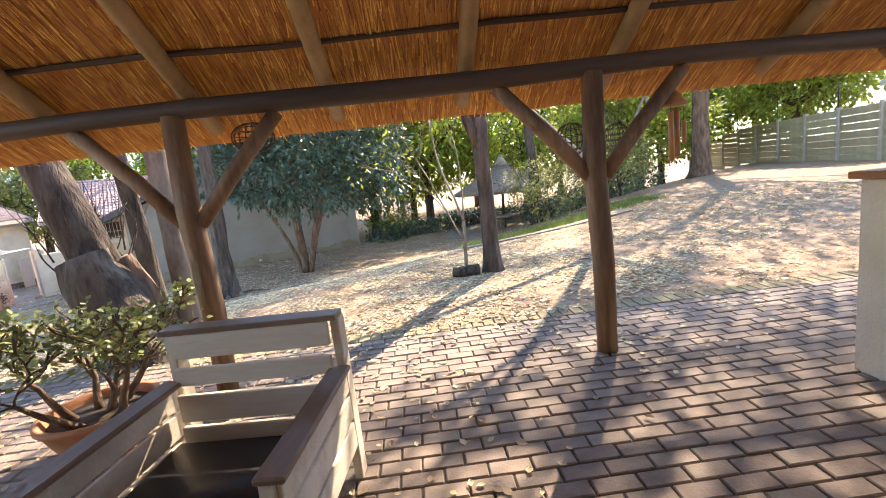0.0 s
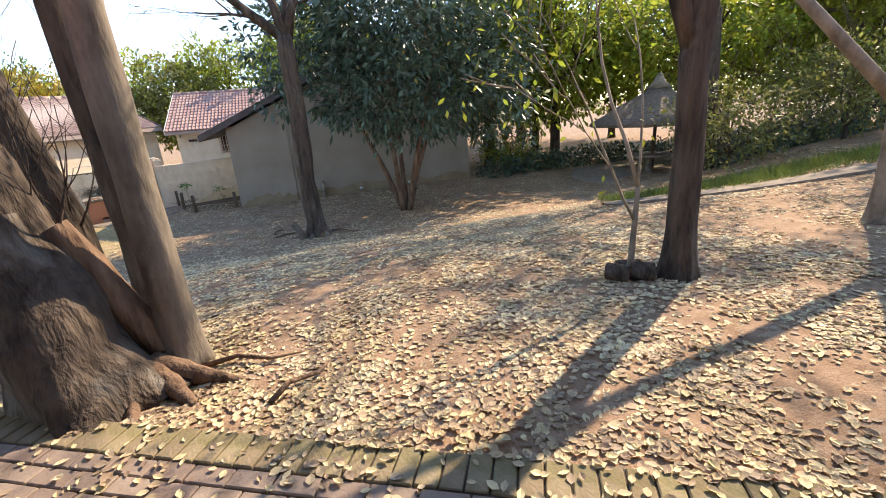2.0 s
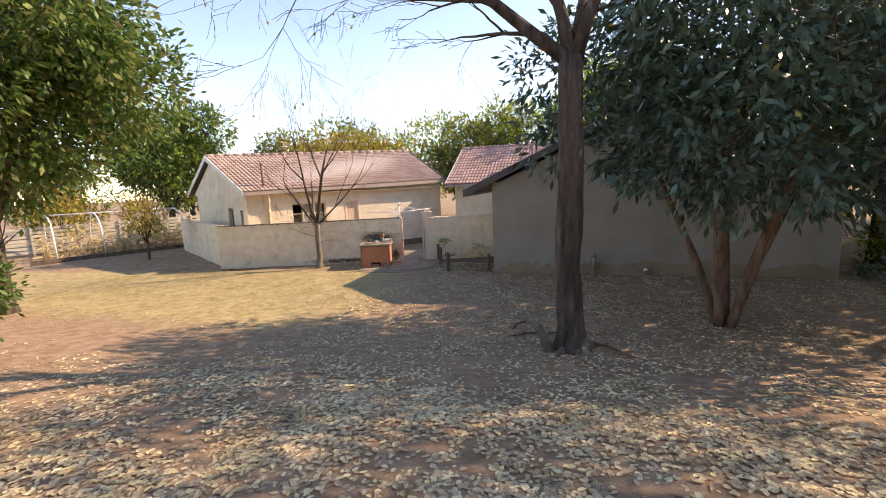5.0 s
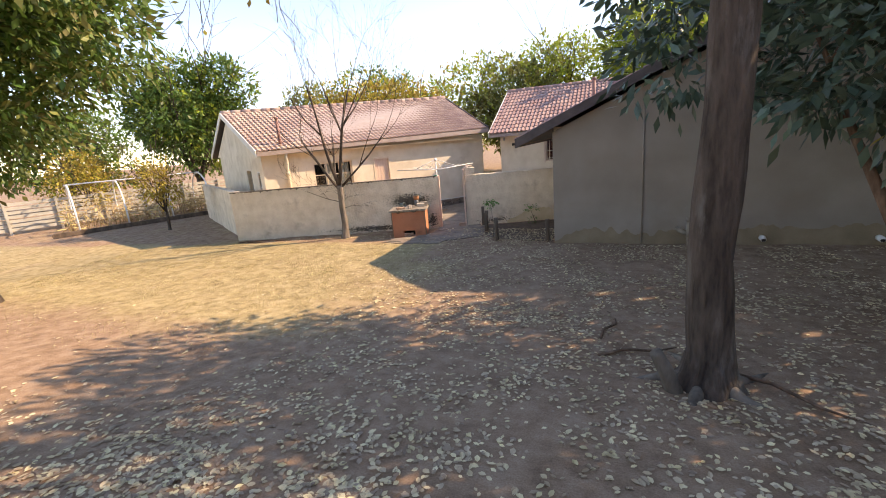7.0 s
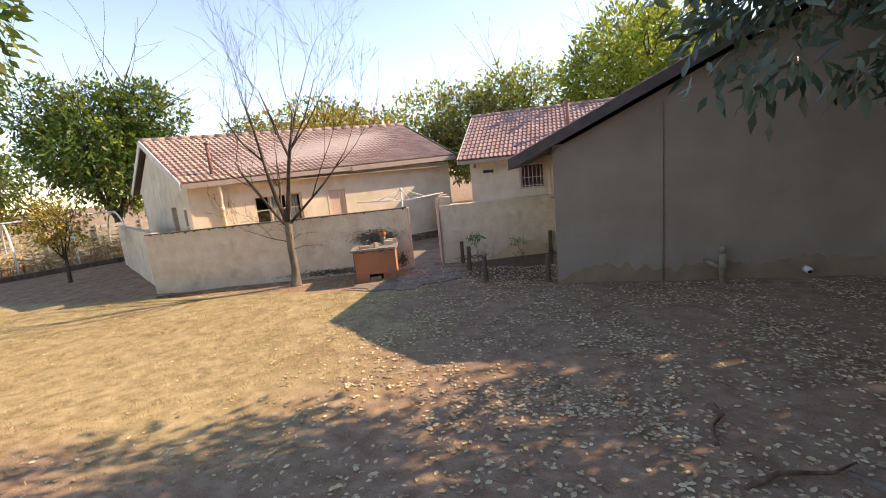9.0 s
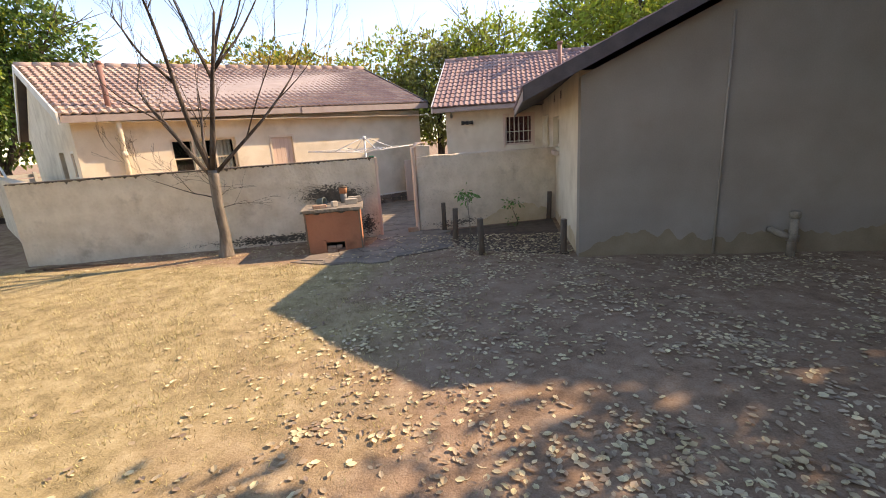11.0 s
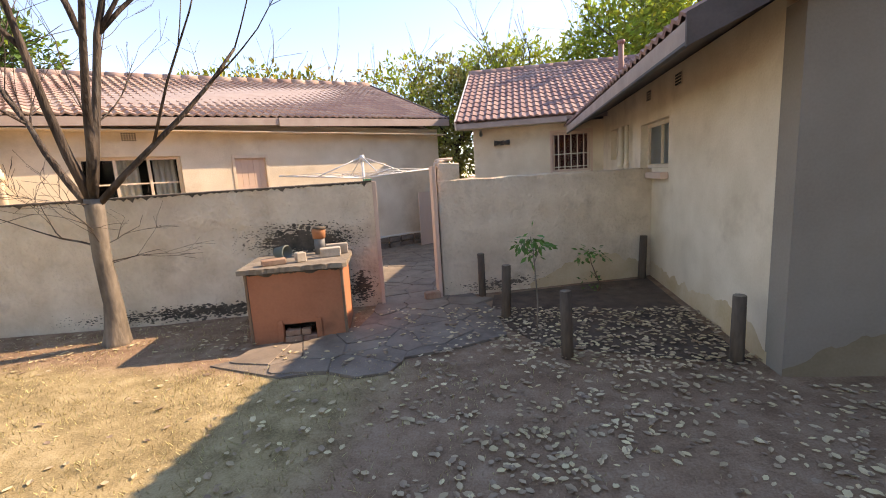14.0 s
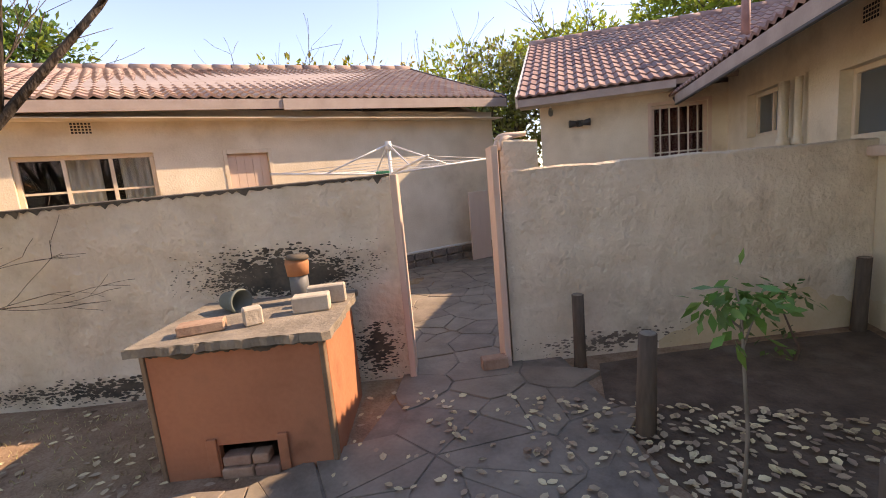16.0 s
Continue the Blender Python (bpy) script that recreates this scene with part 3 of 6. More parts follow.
    window(h, Matrix.Translation((wx + 1.71, wy + 0.05, 1.51)), 0.79, 0.83, M["frame_pink"], M["glass"], 0, 0, False, 0.06, M["red_curtain"], True)
    part("window_surround", box_bm(wx + 1.66, wx + 1.708, wy - 0.015, wy + 0.03, 1.46, 2.39), M["frame_pink"], h)
    part("window_surround", box_bm(wx + 2.502, wx + 2.55, wy - 0.015, wy + 0.03, 1.46, 2.39), M["frame_pink"], h)
    part("window_surround", box_bm(wx + 1.71, wx + 2.50, wy - 0.015, wy + 0.03, 2.342, 2.39), M["frame_pink"], h)
    part("wing_side_wall", box_bm(wx, wx + 0.23, wy + 0.23, wy + 6.5, -0.3, 2.56), M["plaster"], h)
    gx = bmesh.new()
    pts = [(wy, 2.56), (wy + 6.7, 2.56), (wy + 3.3, 4.2)]
    fr = [gx.verts.new((wx + 0.02, y, z)) for y, z in pts]
    bk = [gx.verts.new((wx + 0.23, y, z)) for y, z in pts]
    gx.faces.new(fr), gx.faces.new(bk[::-1])
    for i in range(3):
        gx.faces.new((fr[i], bk[i], bk[(i + 1) % 3], fr[(i + 1) % 3]))
    part("wing_gable", gx, M["plaster"], h)
    ey, eez, ry, rrz = wy - 0.44, 2.64, 9.95, 4.36
    slab_between("wing_roof_deck", [(-3.08, ey, eez), (5, ey, eez), (5, ry, rrz), (-3.08, ry, rrz)], 0.08, M["fascia"], h)
    slab_between("wing_roof_deck", [(-3.08, 13.7, eez), (5, 13.7, eez), (5, ry, rrz), (-3.08, ry, rrz)], 0.08, M["fascia"], h)
    L2 = math.hypot(ry - ey, rrz - eez)
    sl2 = (rrz - eez) / (ry - ey)
    tiled_slope(h, (-3.1, ey - 0.03, eez), (1, 0, 0), (0, (ry - ey) / L2, (rrz - eez) / L2), 5.4, L2, M["tile_plum"], 300,
                lambda p: (p.x > ex and p.z < ez + (p.x - ex) * sl - 0.15))
    ridge_caps(h, (-3.1, ry, rrz + 0.03), (3.2, ry, rrz + 0.03), M["tile_plum"])
    part("wing_fascia", box_bm(-3.08, -0.8, ey - 0.02, ey, eez - 0.12, eez - 0.01, 0.003), M["fascia"], h)
    slab_between("verge_board", [(-3.12, ey - 0.03, eez + 0.055), (-3.085, ey - 0.03, eez + 0.055), (-3.085, ry, rrz + 0.07), (-3.12, ry, rrz + 0.07)], 0.2, M["plaster_white"], h)
    part("wing_soffit", box_bm(-3.08, -0.8, ey, wy, eez - 0.11, eez - 0.098), M["plaster"], h)
    # flue on the wing roof
    tube("flue_pipe", [(0.6, 7.85, 3.1), (0.6, 7.85, 4.30)], [0.065, 0.065], M["chimney_red"], h)
    tube("flue_cap", [(0.6, 7.85, 4.30), (0.6, 7.85, 4.38)], [0.085, 0.085], M["chimney_red"], h)
    return h


build_gable_house()


def build_outdoor_light():
    l = empty("twin_wall_light", (-2.5, 27.03, 1.06), 0, "black twin spotlight fixed to the cream wall", "wall light")
    part("mounting_plate", box_bm(-0.05, 0.05, -0.03, -0.001, -0.02, 0.08, 0.004), M["black_plastic"], l)
    for s in (-1, 1):
        tube("spot_head", [(s * 0.03, -0.05, 0.03), (s * 0.16, -0.09, 0.03)], [0.035, 0.06], M["black_plastic"], l)
    b = empty("bulb_lamp", (-2.95, 27.03, 1.32), 0, "small glass bulb lamp under the eave", "wall light")
    tube("lamp_arm", [(0, 0, 0.08), (0, -0.10, 0.08)], [0.012, 0.012], M["white_steel"], b)
    tube("bulb", [(0, -0.10, 0.06), (0, -0.10, 0.01), (0, -0.10, -0.05), (0, -0.10, -0.075)], [0.018, 0.04, 0.04, 0.012], M["glass_frosted"], b)


build_outdoor_light()


# ---- the long main house ----
def tiled_patch(parent, e0, e1, r0, r1, mat, budget=300):
    """Tiles laid between an eave e0 to e1 and a ridge r0 to r1 that need not run quite parallel."""
    e0, e1, r0, r1 = Vector(e0), Vector(e1), Vector(r0), Vector(r1)
    me = tile_mesh("roof_tile", mat)
    src, polys = [v.co.copy() for v in me.vertices], [tuple(p.vertices) for p in me.polygons]
    cols, rows = round((e1 - e0).length / 0.30), round(((r0 - e0).length + (r1 - e1).length) / 0.64)
    jv, jf, count = [], [], 0
    for r in range(rows):
        for c in range(cols):
            a, b = e0.lerp(e1, c / cols), r0.lerp(r1, c / cols)
            a2, b2 = e0.lerp(e1, (c + 1) / cols), r0.lerp(r1, (c + 1) / cols)
            p, q = a.lerp(b, r / rows), a2.lerp(b2, r / rows)
            along, up = (q - p).normalized(), (b - a).normalized()
            out = along.cross(up).normalized()
            up = out.cross(along)
            m = Matrix.Translation(p + out * 0.012) @ Matrix((along, up, out)).transposed().to_4x4() @ Matrix.Diagonal(((q - p).length / 0.30, (b - a).length / rows / 0.32, 1, 1))
            if count < budget:
                t = new("roof_tile", me)
                t.parent, t.matrix_basis = parent, m
            else:
                k = len(jv)
                jv += [m @ v for v in src]
                jf += [tuple(k + i for i in f) for f in polys]
            count += 1
    tagged(mesh_object("upper_roof_tiles", jv, jf, mat, parent), kind="stuff")


def raised_board(name, a, b, thick, deep, mat, parent, label=""):
    """A board standing on edge under the line a to b."""
    a, b = Vector(a), Vector(b)
    side = Vector((b.y - a.y, a.x - b.x, 0)).normalized() * (thick / 2)
    v = [q + o + Vector((0, 0, z)) for z in (0, -deep) for q, o in ((a, side), (b, side), (b, -side), (a, -side))]
    return mesh_object(name, v, [(0, 1, 2, 3), (7, 6, 5, 4), (0, 4, 5, 1), (1, 5, 6, 2), (2, 6, 7, 3), (3, 7, 4, 0)], mat, parent, label)


def build_main_house():
    # local x runs along the eave from its garden corner, y into the house
    h = empty("long_house", (-9.53, 21.31, -1.12), radians(48.6), "long cream plastered house under a salmon tiled roof", "house")
    wy = 0.28
    e0, e1, r0, r1 = (-0.12, 0, 2.68), (8.66, 0, 2.90), (-0.68, 5.9, 4.37), (9.22, 4.46, 4.52)
    b0, b1 = (-1.24, 11.8, 2.68), (9.78, 8.92, 2.9)
    holes = [(1.62, 2.98, 1.32, 2.17), (3.78, 4.42, 0.10, 2.17)]
    wall_with_holes("front_wall", 8.55, 0.23, -0.3, 2.70, holes, M["plaster"], h, 0, (0, wy, 0))
    window(h, Matrix.Translation((1.62, wy + 0.06, 1.32)), 1.36, 0.85, M["frame_paint"], M["glass"], 2, 1, True, 0.07, None)
    for x, w in ((2.06, 0.34), (2.60, 0.34)):
        bm = bmesh.new()
        vs = [[bm.verts.new((x + w * i / 20, wy + 0.30 + 0.02 * math.sin(i * 1.3), z)) for i in range(21)] for z in (1.25, 2.2)]
        for i in range(20):
            bm.faces.new((vs[0][i], vs[0][i + 1], vs[1][i + 1], vs[1][i]))
        part("curtain", bm, M["white_curtain"], h, "white net curtain, drawn aside")
    d = new("door")
    d.parent, d.location = h, (3.78, wy + 0.05, 0.10)
    part("door_leaf", box_bm(0.05, 0.59, 0.01, 0.05, 0.0, 2.01, 0.004), M["frame_pink"], d)
    for i in range(5):
        part("door_plank", box_bm(0.055 + i * 0.107, 0.157 + i * 0.107, 0.001, 0.009, 0.01, 1.99, 0.002), M["frame_pink"], d)
    for a, b_, c, e in ((0, 0.05, 0, 2.07), (0.59, 0.64, 0, 2.07), (0.05, 0.59, 2.01, 2.07)):
        part("door_frame", box_bm(a, b_, -0.06, 0.06, c, e, 0.003), M["frame_paint"], d)
    # slanting gable end facing the vegetable bed, with a doorway and a small window
    g = math.atan2(0.56, 5.9)
    gable = wall_with_holes("left_wall", 9.6, 0.23, -0.3, 2.62, [(0.45, 0.95, 0.95, 2.05), (2.0, 2.85, 0.0, 2.05)], M["plaster"], h, radians(90) + g, (0.23, wy + 0.23, 0))
    window(gable, Matrix.Translation((0.45, 0.23, 0.95)) @ Matrix.Translation((0.5, 0, 0)) @ Matrix.Rotation(math.pi, 4, "Z"), 0.5, 1.1, M["plaster_white"], M["glass"], 0, 1, True, 0.06, None)
    part("door_leaf", box_bm(2.0, 2.85, 0.06, 0.10, 0.0, 2.05), M["fascia_dark"], gable, "dark timber door, shut")
    bm = bmesh.new()
    pts = [(-0.1, 2.622), (10.6, 2.622), (5.6, 4.16)]
    fr = [bm.verts.new((x, 0.02, z)) for x, z in pts]
    bk = [bm.verts.new((x, 0.21, z)) for x, z in pts]
    bm.faces.new(fr), bm.faces.new(bk[::-1])
    for i in range(3):
        bm.faces.new((fr[i], bk[i], bk[(i + 1) % 3], fr[(i + 1) % 3]))
    part("gable", bm, M["plaster"], gable)
    part("right_wall", box_bm(8.32, 8.55, wy + 0.23, 8.6, -0.3, 2.72), M["plaster"], h)
    part("back_wall", box_bm(-0.7, 8.3, 9.3, 9.5, -0.3, 2.6), M["plaster"], h)
    # Near-black sheet across the house, painting the rooms behind as unlit.
    part("dark_back_sheet", box_bm(0.6, 8.2, 2.6, 2.7, -0.3, 2.6), M["unlit_hollow"], h)
    for x in (8.33,):
        bm = bmesh.new()
        pts = [(wy + 0.25, 2.722), (8.6, 2.722), (4.4, 4.25)]
        fr = [bm.verts.new((x, y, z)) for y, z in pts]
        bk = [bm.verts.new((x + 0.2, y, z)) for y, z in pts]
        bm.faces.new(fr), bm.faces.new(bk[::-1])
        for i in range(3):
            bm.faces.new((fr[i], bk[i], bk[(i + 1) % 3], fr[(i + 1) % 3]))
        part("gable", bm, M["plaster"], h)
    slab_between("roof_deck", [e0, e1, r1, r0], 0.07, M["fascia"], h)
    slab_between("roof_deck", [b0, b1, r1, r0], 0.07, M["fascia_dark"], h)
    tiled_patch(h, e0, e1, r0, r1, M["tile_red"])
    ridge_caps(h, Vector(r0) + Vector((0, 0, 0.03)), Vector(r1) + Vector((0, 0, 0.03)), M["tile_red"])
    raised_board("eave_board", (e0[0], -0.02, e0[2]), (4.6, -0.02, 2.80), 0.025, 0.13, M["fascia"], h)
    raised_board("eave_board", (4.6, -0.04, 2.80), (e1[0], -0.04, e1[2]), 0.025, 0.15, M["fascia"], h)
    part("soffit", box_bm(0.0, 8.6, 0.0, wy - 0.002, 2.55, 2.562), M["plaster"], h)
    for a, b_, mat, lab in ((e0, r0, "plaster_white", "white painted barge board"), (r0, b0, "plaster_white", "white painted barge board"), (e1, r1, "fascia_dark", "dark barge board")):
        raised_board("barge_board", Vector(a) + Vector((-0.03 if mat == "plaster_white" else 0.03, -0.02, 0.06)), Vector(b_) + Vector((-0.03 if mat == "plaster_white" else 0.03, 0, 0.08)), 0.035, 0.21, M[mat], h, lab)
    # soil vent pipe through the roof, elbow pipe, air vent
    tube("vent_pipe", [(0.70, 0.5, 2.7), (0.70, 0.5, 3.70)], [0.05, 0.05], M["chimney_red"], h)
    tube("vent_cap", [(0.70, 0.5, 3.70), (0.70, 0.5, 3.76)], [0.068, 0.058], M["chimney_red"], h)
    tube("downpipe", [(0.76, 0.06, 2.62), (0.76, 0.10, 2.3), (0.76, wy - 0.06, 2.0), (0.76, wy - 0.06, 0.2)], [0.05] * 4, M["plaster"], h)
    tube("pipe_collar", [(0.76, wy - 0.06, 1.86), (0.76, wy - 0.06, 1.98)], [0.066, 0.066], M["plaster"], h)
    wall_vent(h, Matrix.Translation((2.2, wy - 0.004, 2.40)))
    # stone plinth with a pale ledge under the right end
    rng = random.Random(4)
    x = 4.9
    while x < 8.4:
        w = rng.uniform(0.18, 0.4)
        for z in (0.0, 0.13):
            part("plinth_stone", box_bm(x, x + w - 0.015, wy - 0.05 - rng.uniform(0, 0.03), wy - 0.004, z, z + 0.125, 0.02), M["stone"], h)
        x += w
    part("plinth_ledge", box_bm(4.9, 8.5, wy - 0.05, wy - 0.003, 0.262, 0.30, 0.006), M["plaster_white"], h, "white painted ledge")
    b = empty("leaning_board", (-4.3, 27.05, -1.10), radians(48.6), "pinkish brown board standing against the house wall", "board")
    part("board", box_bm(-0.22, 0.22, -0.03, 0.0, 0.0, 1.22, 0.004), M["frame_pink"], b)
    return h


build_main_house()


# ---- yard walls ----
def yard_wall(name, a, b, z_top0, z_top1, thick=0.2, label="", coping=True):
    a, b = Vector((*a, 0)), Vector((*b, 0))
    L = (b - a).length
    ob = empty(name, (a.x, a.y, -1.12), math.atan2(b.y - a.y, b.x - a.x), label or "rough cream plastered yard wall with a dirty top", "wall", kind="structure")
    n = max(2, int(L / 0.25))
    bm = bmesh.new()
    rng = random.Random(name)
    rows = []
    for i in range(n + 1):
        x = L * i / n
        zt = z_top0 + (z_top1 - z_top0) * i / n + 1.12 + rng.uniform(-0.008, 0.008)
        rows.append([bm.verts.new(c) for c in ((x, 0, -0.3), (x, 0, zt - 0.015), (x, 0.02, zt), (x, thick - 0.02, zt), (x, thick, zt - 0.015), (x, thick, -0.3))])
    for p, q in zip(rows, rows[1:]):
        for k in range(6):
            bm.faces.new((p[k], q[k], q[(k + 1) % 6], p[(k + 1) % 6]))
    bm.faces.new(rows[0]), bm.faces.new(rows[-1][::-1])
    part("wall_body", bm, M["plaster_rough"], ob)
    if coping:
        verts, faces = [], []
        for i in range(n * 8 + 1):
            x = L * i / (n * 8)
            zt = z_top0 + (z_top1 - z_top0) * i / (n * 8) + 1.12 + 0.012
            drip = rng.uniform(0.006, 0.032) + (rng.uniform(0.015, 0.045) if rng.random() < 0.10 else 0)
            verts += [(x, -0.005, zt - drip - 0.01), (x, -0.005, zt - 0.008), (x, 0.04, zt), (x, thick * 0.5, zt)]
        for i in range(n * 8):
            q = i * 4
            for k in range(3):
                faces.append((q + k, q + 4 + k, q + 5 + k, q + 1 + k))
        mesh_object("sooty_top", verts, faces, M["soot"], ob, "black algae along the wall top")
    return ob


yard_wall("wall_yard_front", (-10.2, 20.40), (-3.97, 22.26), 0.40, 0.44)
yard_wall("wall_yard_left", (-16.5, 24.9), (-10.15, 20.58), 0.40, 0.40, coping=False)
yard_wall("wall_yard_right", (-3.2, 22.55), (-0.362, 23.57), 0.40, 0.40, coping=False, label="rough cream plastered yard wall joining the house")
yard_wall("wall_yard_pier", (-3.201, 22.58), (-2.93, 22.677), 0.62, 0.60, 0.15, "taller pier of the yard wall at the gateway", False)


def gate_post(p, z):
    g = empty("gate_post", (*p, -1.12), radians(18), "pinkish timber gate post fixed to the wall end", "post", "gate posts")
    part("post_board", box_bm(-0.025, 0.025, -0.04, 0.24, 0, z + 1.12, 0.004), M["frame_pink"], g)


gate_post((-3.935, 22.24), 0.44)
gate_post((-3.235, 22.5), 0.58)


# ---- braai box by the yard wall ----
def build_incinerator():
    o = empty("cement_oven_box", (-4.92, 20.88, -1.14), math.atan2(0.30, 0.95), "orange painted cement oven box with broken concrete top", "outdoor oven")
    w, d, hgt = 0.97, 0.82, 0.74
    wall_with_holes("front_panel", w - 0.06, 0.04, 0, hgt, [(0.30, 0.62, 0.04, 0.19)], M["orange_paint"], o, 0, (0.03, 0.008, 0))
    part("left_panel", box_bm(0.0, 0.04, 0.06, d, 0, hgt, 0.004), M["orange_paint"], o)
    part("right_panel", box_bm(w - 0.04, w, 0.06, d, 0, hgt, 0.004), M["orange_paint"], o)
    part("back_panel", box_bm(0.04, w - 0.04, d - 0.04, d, 0, hgt), M["orange_paint"], o)
    part("inner_dark", box_bm(0.06, w - 0.06, 0.35, 0.36, 0, hgt), M["soot"], o)
    for x in (0.0, w - 0.028):
        part("corner_strip", box_bm(x, x + 0.028, 0.0, 0.055, 0, hgt, 0.004), M["arm_wood"], o)
    for a, b in ((0.27, 0.325), (0.655, 0.71)):
        part("opening_jamb", box_bm(a, b, -0.012, 0.007, 0.02, 0.235, 0.003), M["orange_paint"], o)
    for x, z, l in ((0.335, 0.0, 0.17), (0.515, 0.0, 0.135), (0.34, 0.062, 0.15), (0.50, 0.062, 0.09)):
        part("hearth_brick", box_bm(x, x + l, -0.02 + z * 0.3, 0.08, z + 0.002, z + 0.06, 0.006), M["red_brick"], o)
    bm = bmesh.new()
    rng = random.Random(3)
    n = 26
    edge = [(-0.05 + (w + 0.1) * i / n, -0.035 + rng.uniform(-0.012, 0.02)) for i in range(n + 1)]
    edge += [(w + 0.05 + rng.uniform(-0.015, 0.01), (d + 0.04) * i / 12) for i in range(1, 12)]
    edge += [(w + 0.05, d + 0.04), (-0.05, d + 0.04)]
    bm = prism_bm(edge, hgt + 0.002, hgt + 0.052, 0.006)
    part("concrete_top", bm, M["concrete"], o, "broken weathered concrete slab")
    verts, faces = [], []
    for i in range(61):
        x = 0.03 + (w - 0.06) * i / 60
        drop = 0.012 + 0.05 * max(0.0, noise.noise(Vector((x * 7, 2.0, 0)))) + rng.uniform(0, 0.012)
        verts += [(x, 0.004, hgt), (x, -0.006, hgt - drop * 0.5), (x, 0.004, hgt - drop)]
    for i in range(60):
        q = i * 3
        faces += [(q, q + 3, q + 4, q + 1), (q + 1, q + 4, q + 5, q + 2)]
    mesh_object("charred_edge", verts, faces, M["soot"], o, "black charred mortar under the slab")
    return o


build_incinerator()
OVEN = pose(-4.92, 20.88, -1.14, 0, 0, math.degrees(math.atan2(0.30, 0.95)))


def loose_brick(x, y, z, l, w, h, rz, mat, rx=0):
    b = part("loose_brick", box_bm(-l / 2, l / 2, -w / 2, w / 2, 0, h, 0.008), mat)
    b.matrix_world = OVEN @ pose(x, y, z, rx, 0, rz)
    return tagged(b, "worn pale brick lying on the oven top", "brick", "bricks on the oven")


TOP = 0.74 + 0.053
loose_brick(0.27, 0.16, TOP, 0.24, 0.11, 0.06, 18, M["red_brick"])
loose_brick(0.53, 0.22, TOP, 0.10, 0.09, 0.10, 30, M["stone_brick"])
loose_brick(0.82, 0.40, TOP, 0.22, 0.11, 0.10, 8, M["stone_brick"])
loose_brick(0.88, 0.55, TOP, 0.24, 0.07, 0.12, 8, M["stone_brick"])


def flower_pot(name, m, r0, r1, h, mat, label):
    bm = bmesh.new()
    prof = [(0.0, 0.0), (r0, 0.0), (r1, h * 0.82), (r1 * 1.1, h * 0.82), (r1 * 1.1, h), (r1 * 0.95, h), (r0 * 0.9, 0.02), (0.0, 0.02)]
    vs = [bm.verts.new((x, 0, z)) for x, z in prof]
    es = [bm.edges.new((a, b)) for a, b in zip(vs, vs[1:])]
    bmesh.ops.spin(bm, geom=vs + es, cent=(0, 0, 0), axis=(0, 0, 1), angle=2 * math.pi, steps=20)
    bmesh.ops.remove_doubles(bm, verts=bm.verts[:], dist=1e-4)
    p = part(name, bm, mat, None, "", True)
    p.matrix_world = m
    return tagged(p, label, "flower pot")


flower_pot("flower_pot", OVEN @ pose(0.20, 0.62, TOP + 0.06, 90, 0, 62), 0.055, 0.075, 0.15, M["pot_green"], "small grey-green plastic pot lying on its side")
fl = empty("stub_flue", OVEN @ Vector((0.68, 0.66, TOP)), 0, "grey pipe stub with terracotta collar on the oven", "flue")
tube("pipe", [(0, 0, 0), (0, 0, 0.20)], [0.062, 0.06], M["pipe_grey"], fl, sides=16)
tube("clay_collar", [(0, 0, 0.18), (0, 0, 0.26), (0, 0, 0.29)], [0.07, 0.078, 0.072], M["terracotta"], fl, "broken terracotta pot collar", 16)
tube("rusty_lid", [(0.01, 0, 0.29), (0.012, 0, 0.312)], [0.075, 0.07], M["soot"], fl, sides=16)


# ---- posts and sapling in the bed ----
def pole_stub(x, y, h, r, lean=0.0):
    s = empty("pole_stub", (x, y, -1.15), 0, "weathered round timber stub standing in the bed", "post", "timber stubs")
    tube("pole", [(0, 0, 0), (lean * 0.5, 0, h * 0.5), (lean, 0.0, h)], [r * 1.05, r, r * 0.97], M["post_wood"], s, sides=12, wobble=0.04, seed=int(x * 100))
    tube("pole_top", [(lean, 0, h), (lean, 0, h + 0.006)], [r * 0.85, r * 0.8], M["concrete"], s, sides=12)


for x, y, h, r, ln in ((-2.69, 22.5, 0.60, 0.045, 0.0), (-2.37, 21.65, 0.62, 0.05, 0.02), (-1.83, 20.66, 0.60, 0.05, -0.01), (-0.55, 20.60, 0.56, 0.05, 0.0), (-0.52, 23.40, 0.62, 0.05, 0.02)):
    pole_stub(x, y, h, r, ln)


def build_gully_pipe():
    g = empty("standing_drain_pipe", (2.42, 20.16, -1.14), 0, "stained grey drain pipe standing beside the gable wall", "pipe")
    tube("pipe", [(0, 0, 0), (0, 0, 0.56)], [0.055, 0.055], M["concrete"], g, sides=14)
    tube("socket", [(0, 0, 0.22), (0, 0, 0.23), (0, 0, 0.31), (0, 0, 0.32)], [0.056, 0.075, 0.075, 0.056], M["concrete"], g, sides=14)
    tube("cap", [(0, 0, 0.54), (0, 0, 0.56), (0, 0, 0.62), (0, 0, 0.64)], [0.056, 0.07, 0.07, 0.05], M["concrete"], g, sides=14)
    tube("elbow", [(-0.04, 0, 0.28), (-0.14, 0.02, 0.33), (-0.20, 0.10, 0.36), (-0.20, 0.185, 0.36)], [0.045, 0.045, 0.045, 0.045], M["concrete"], g, sides=12)


build_gully_pipe()


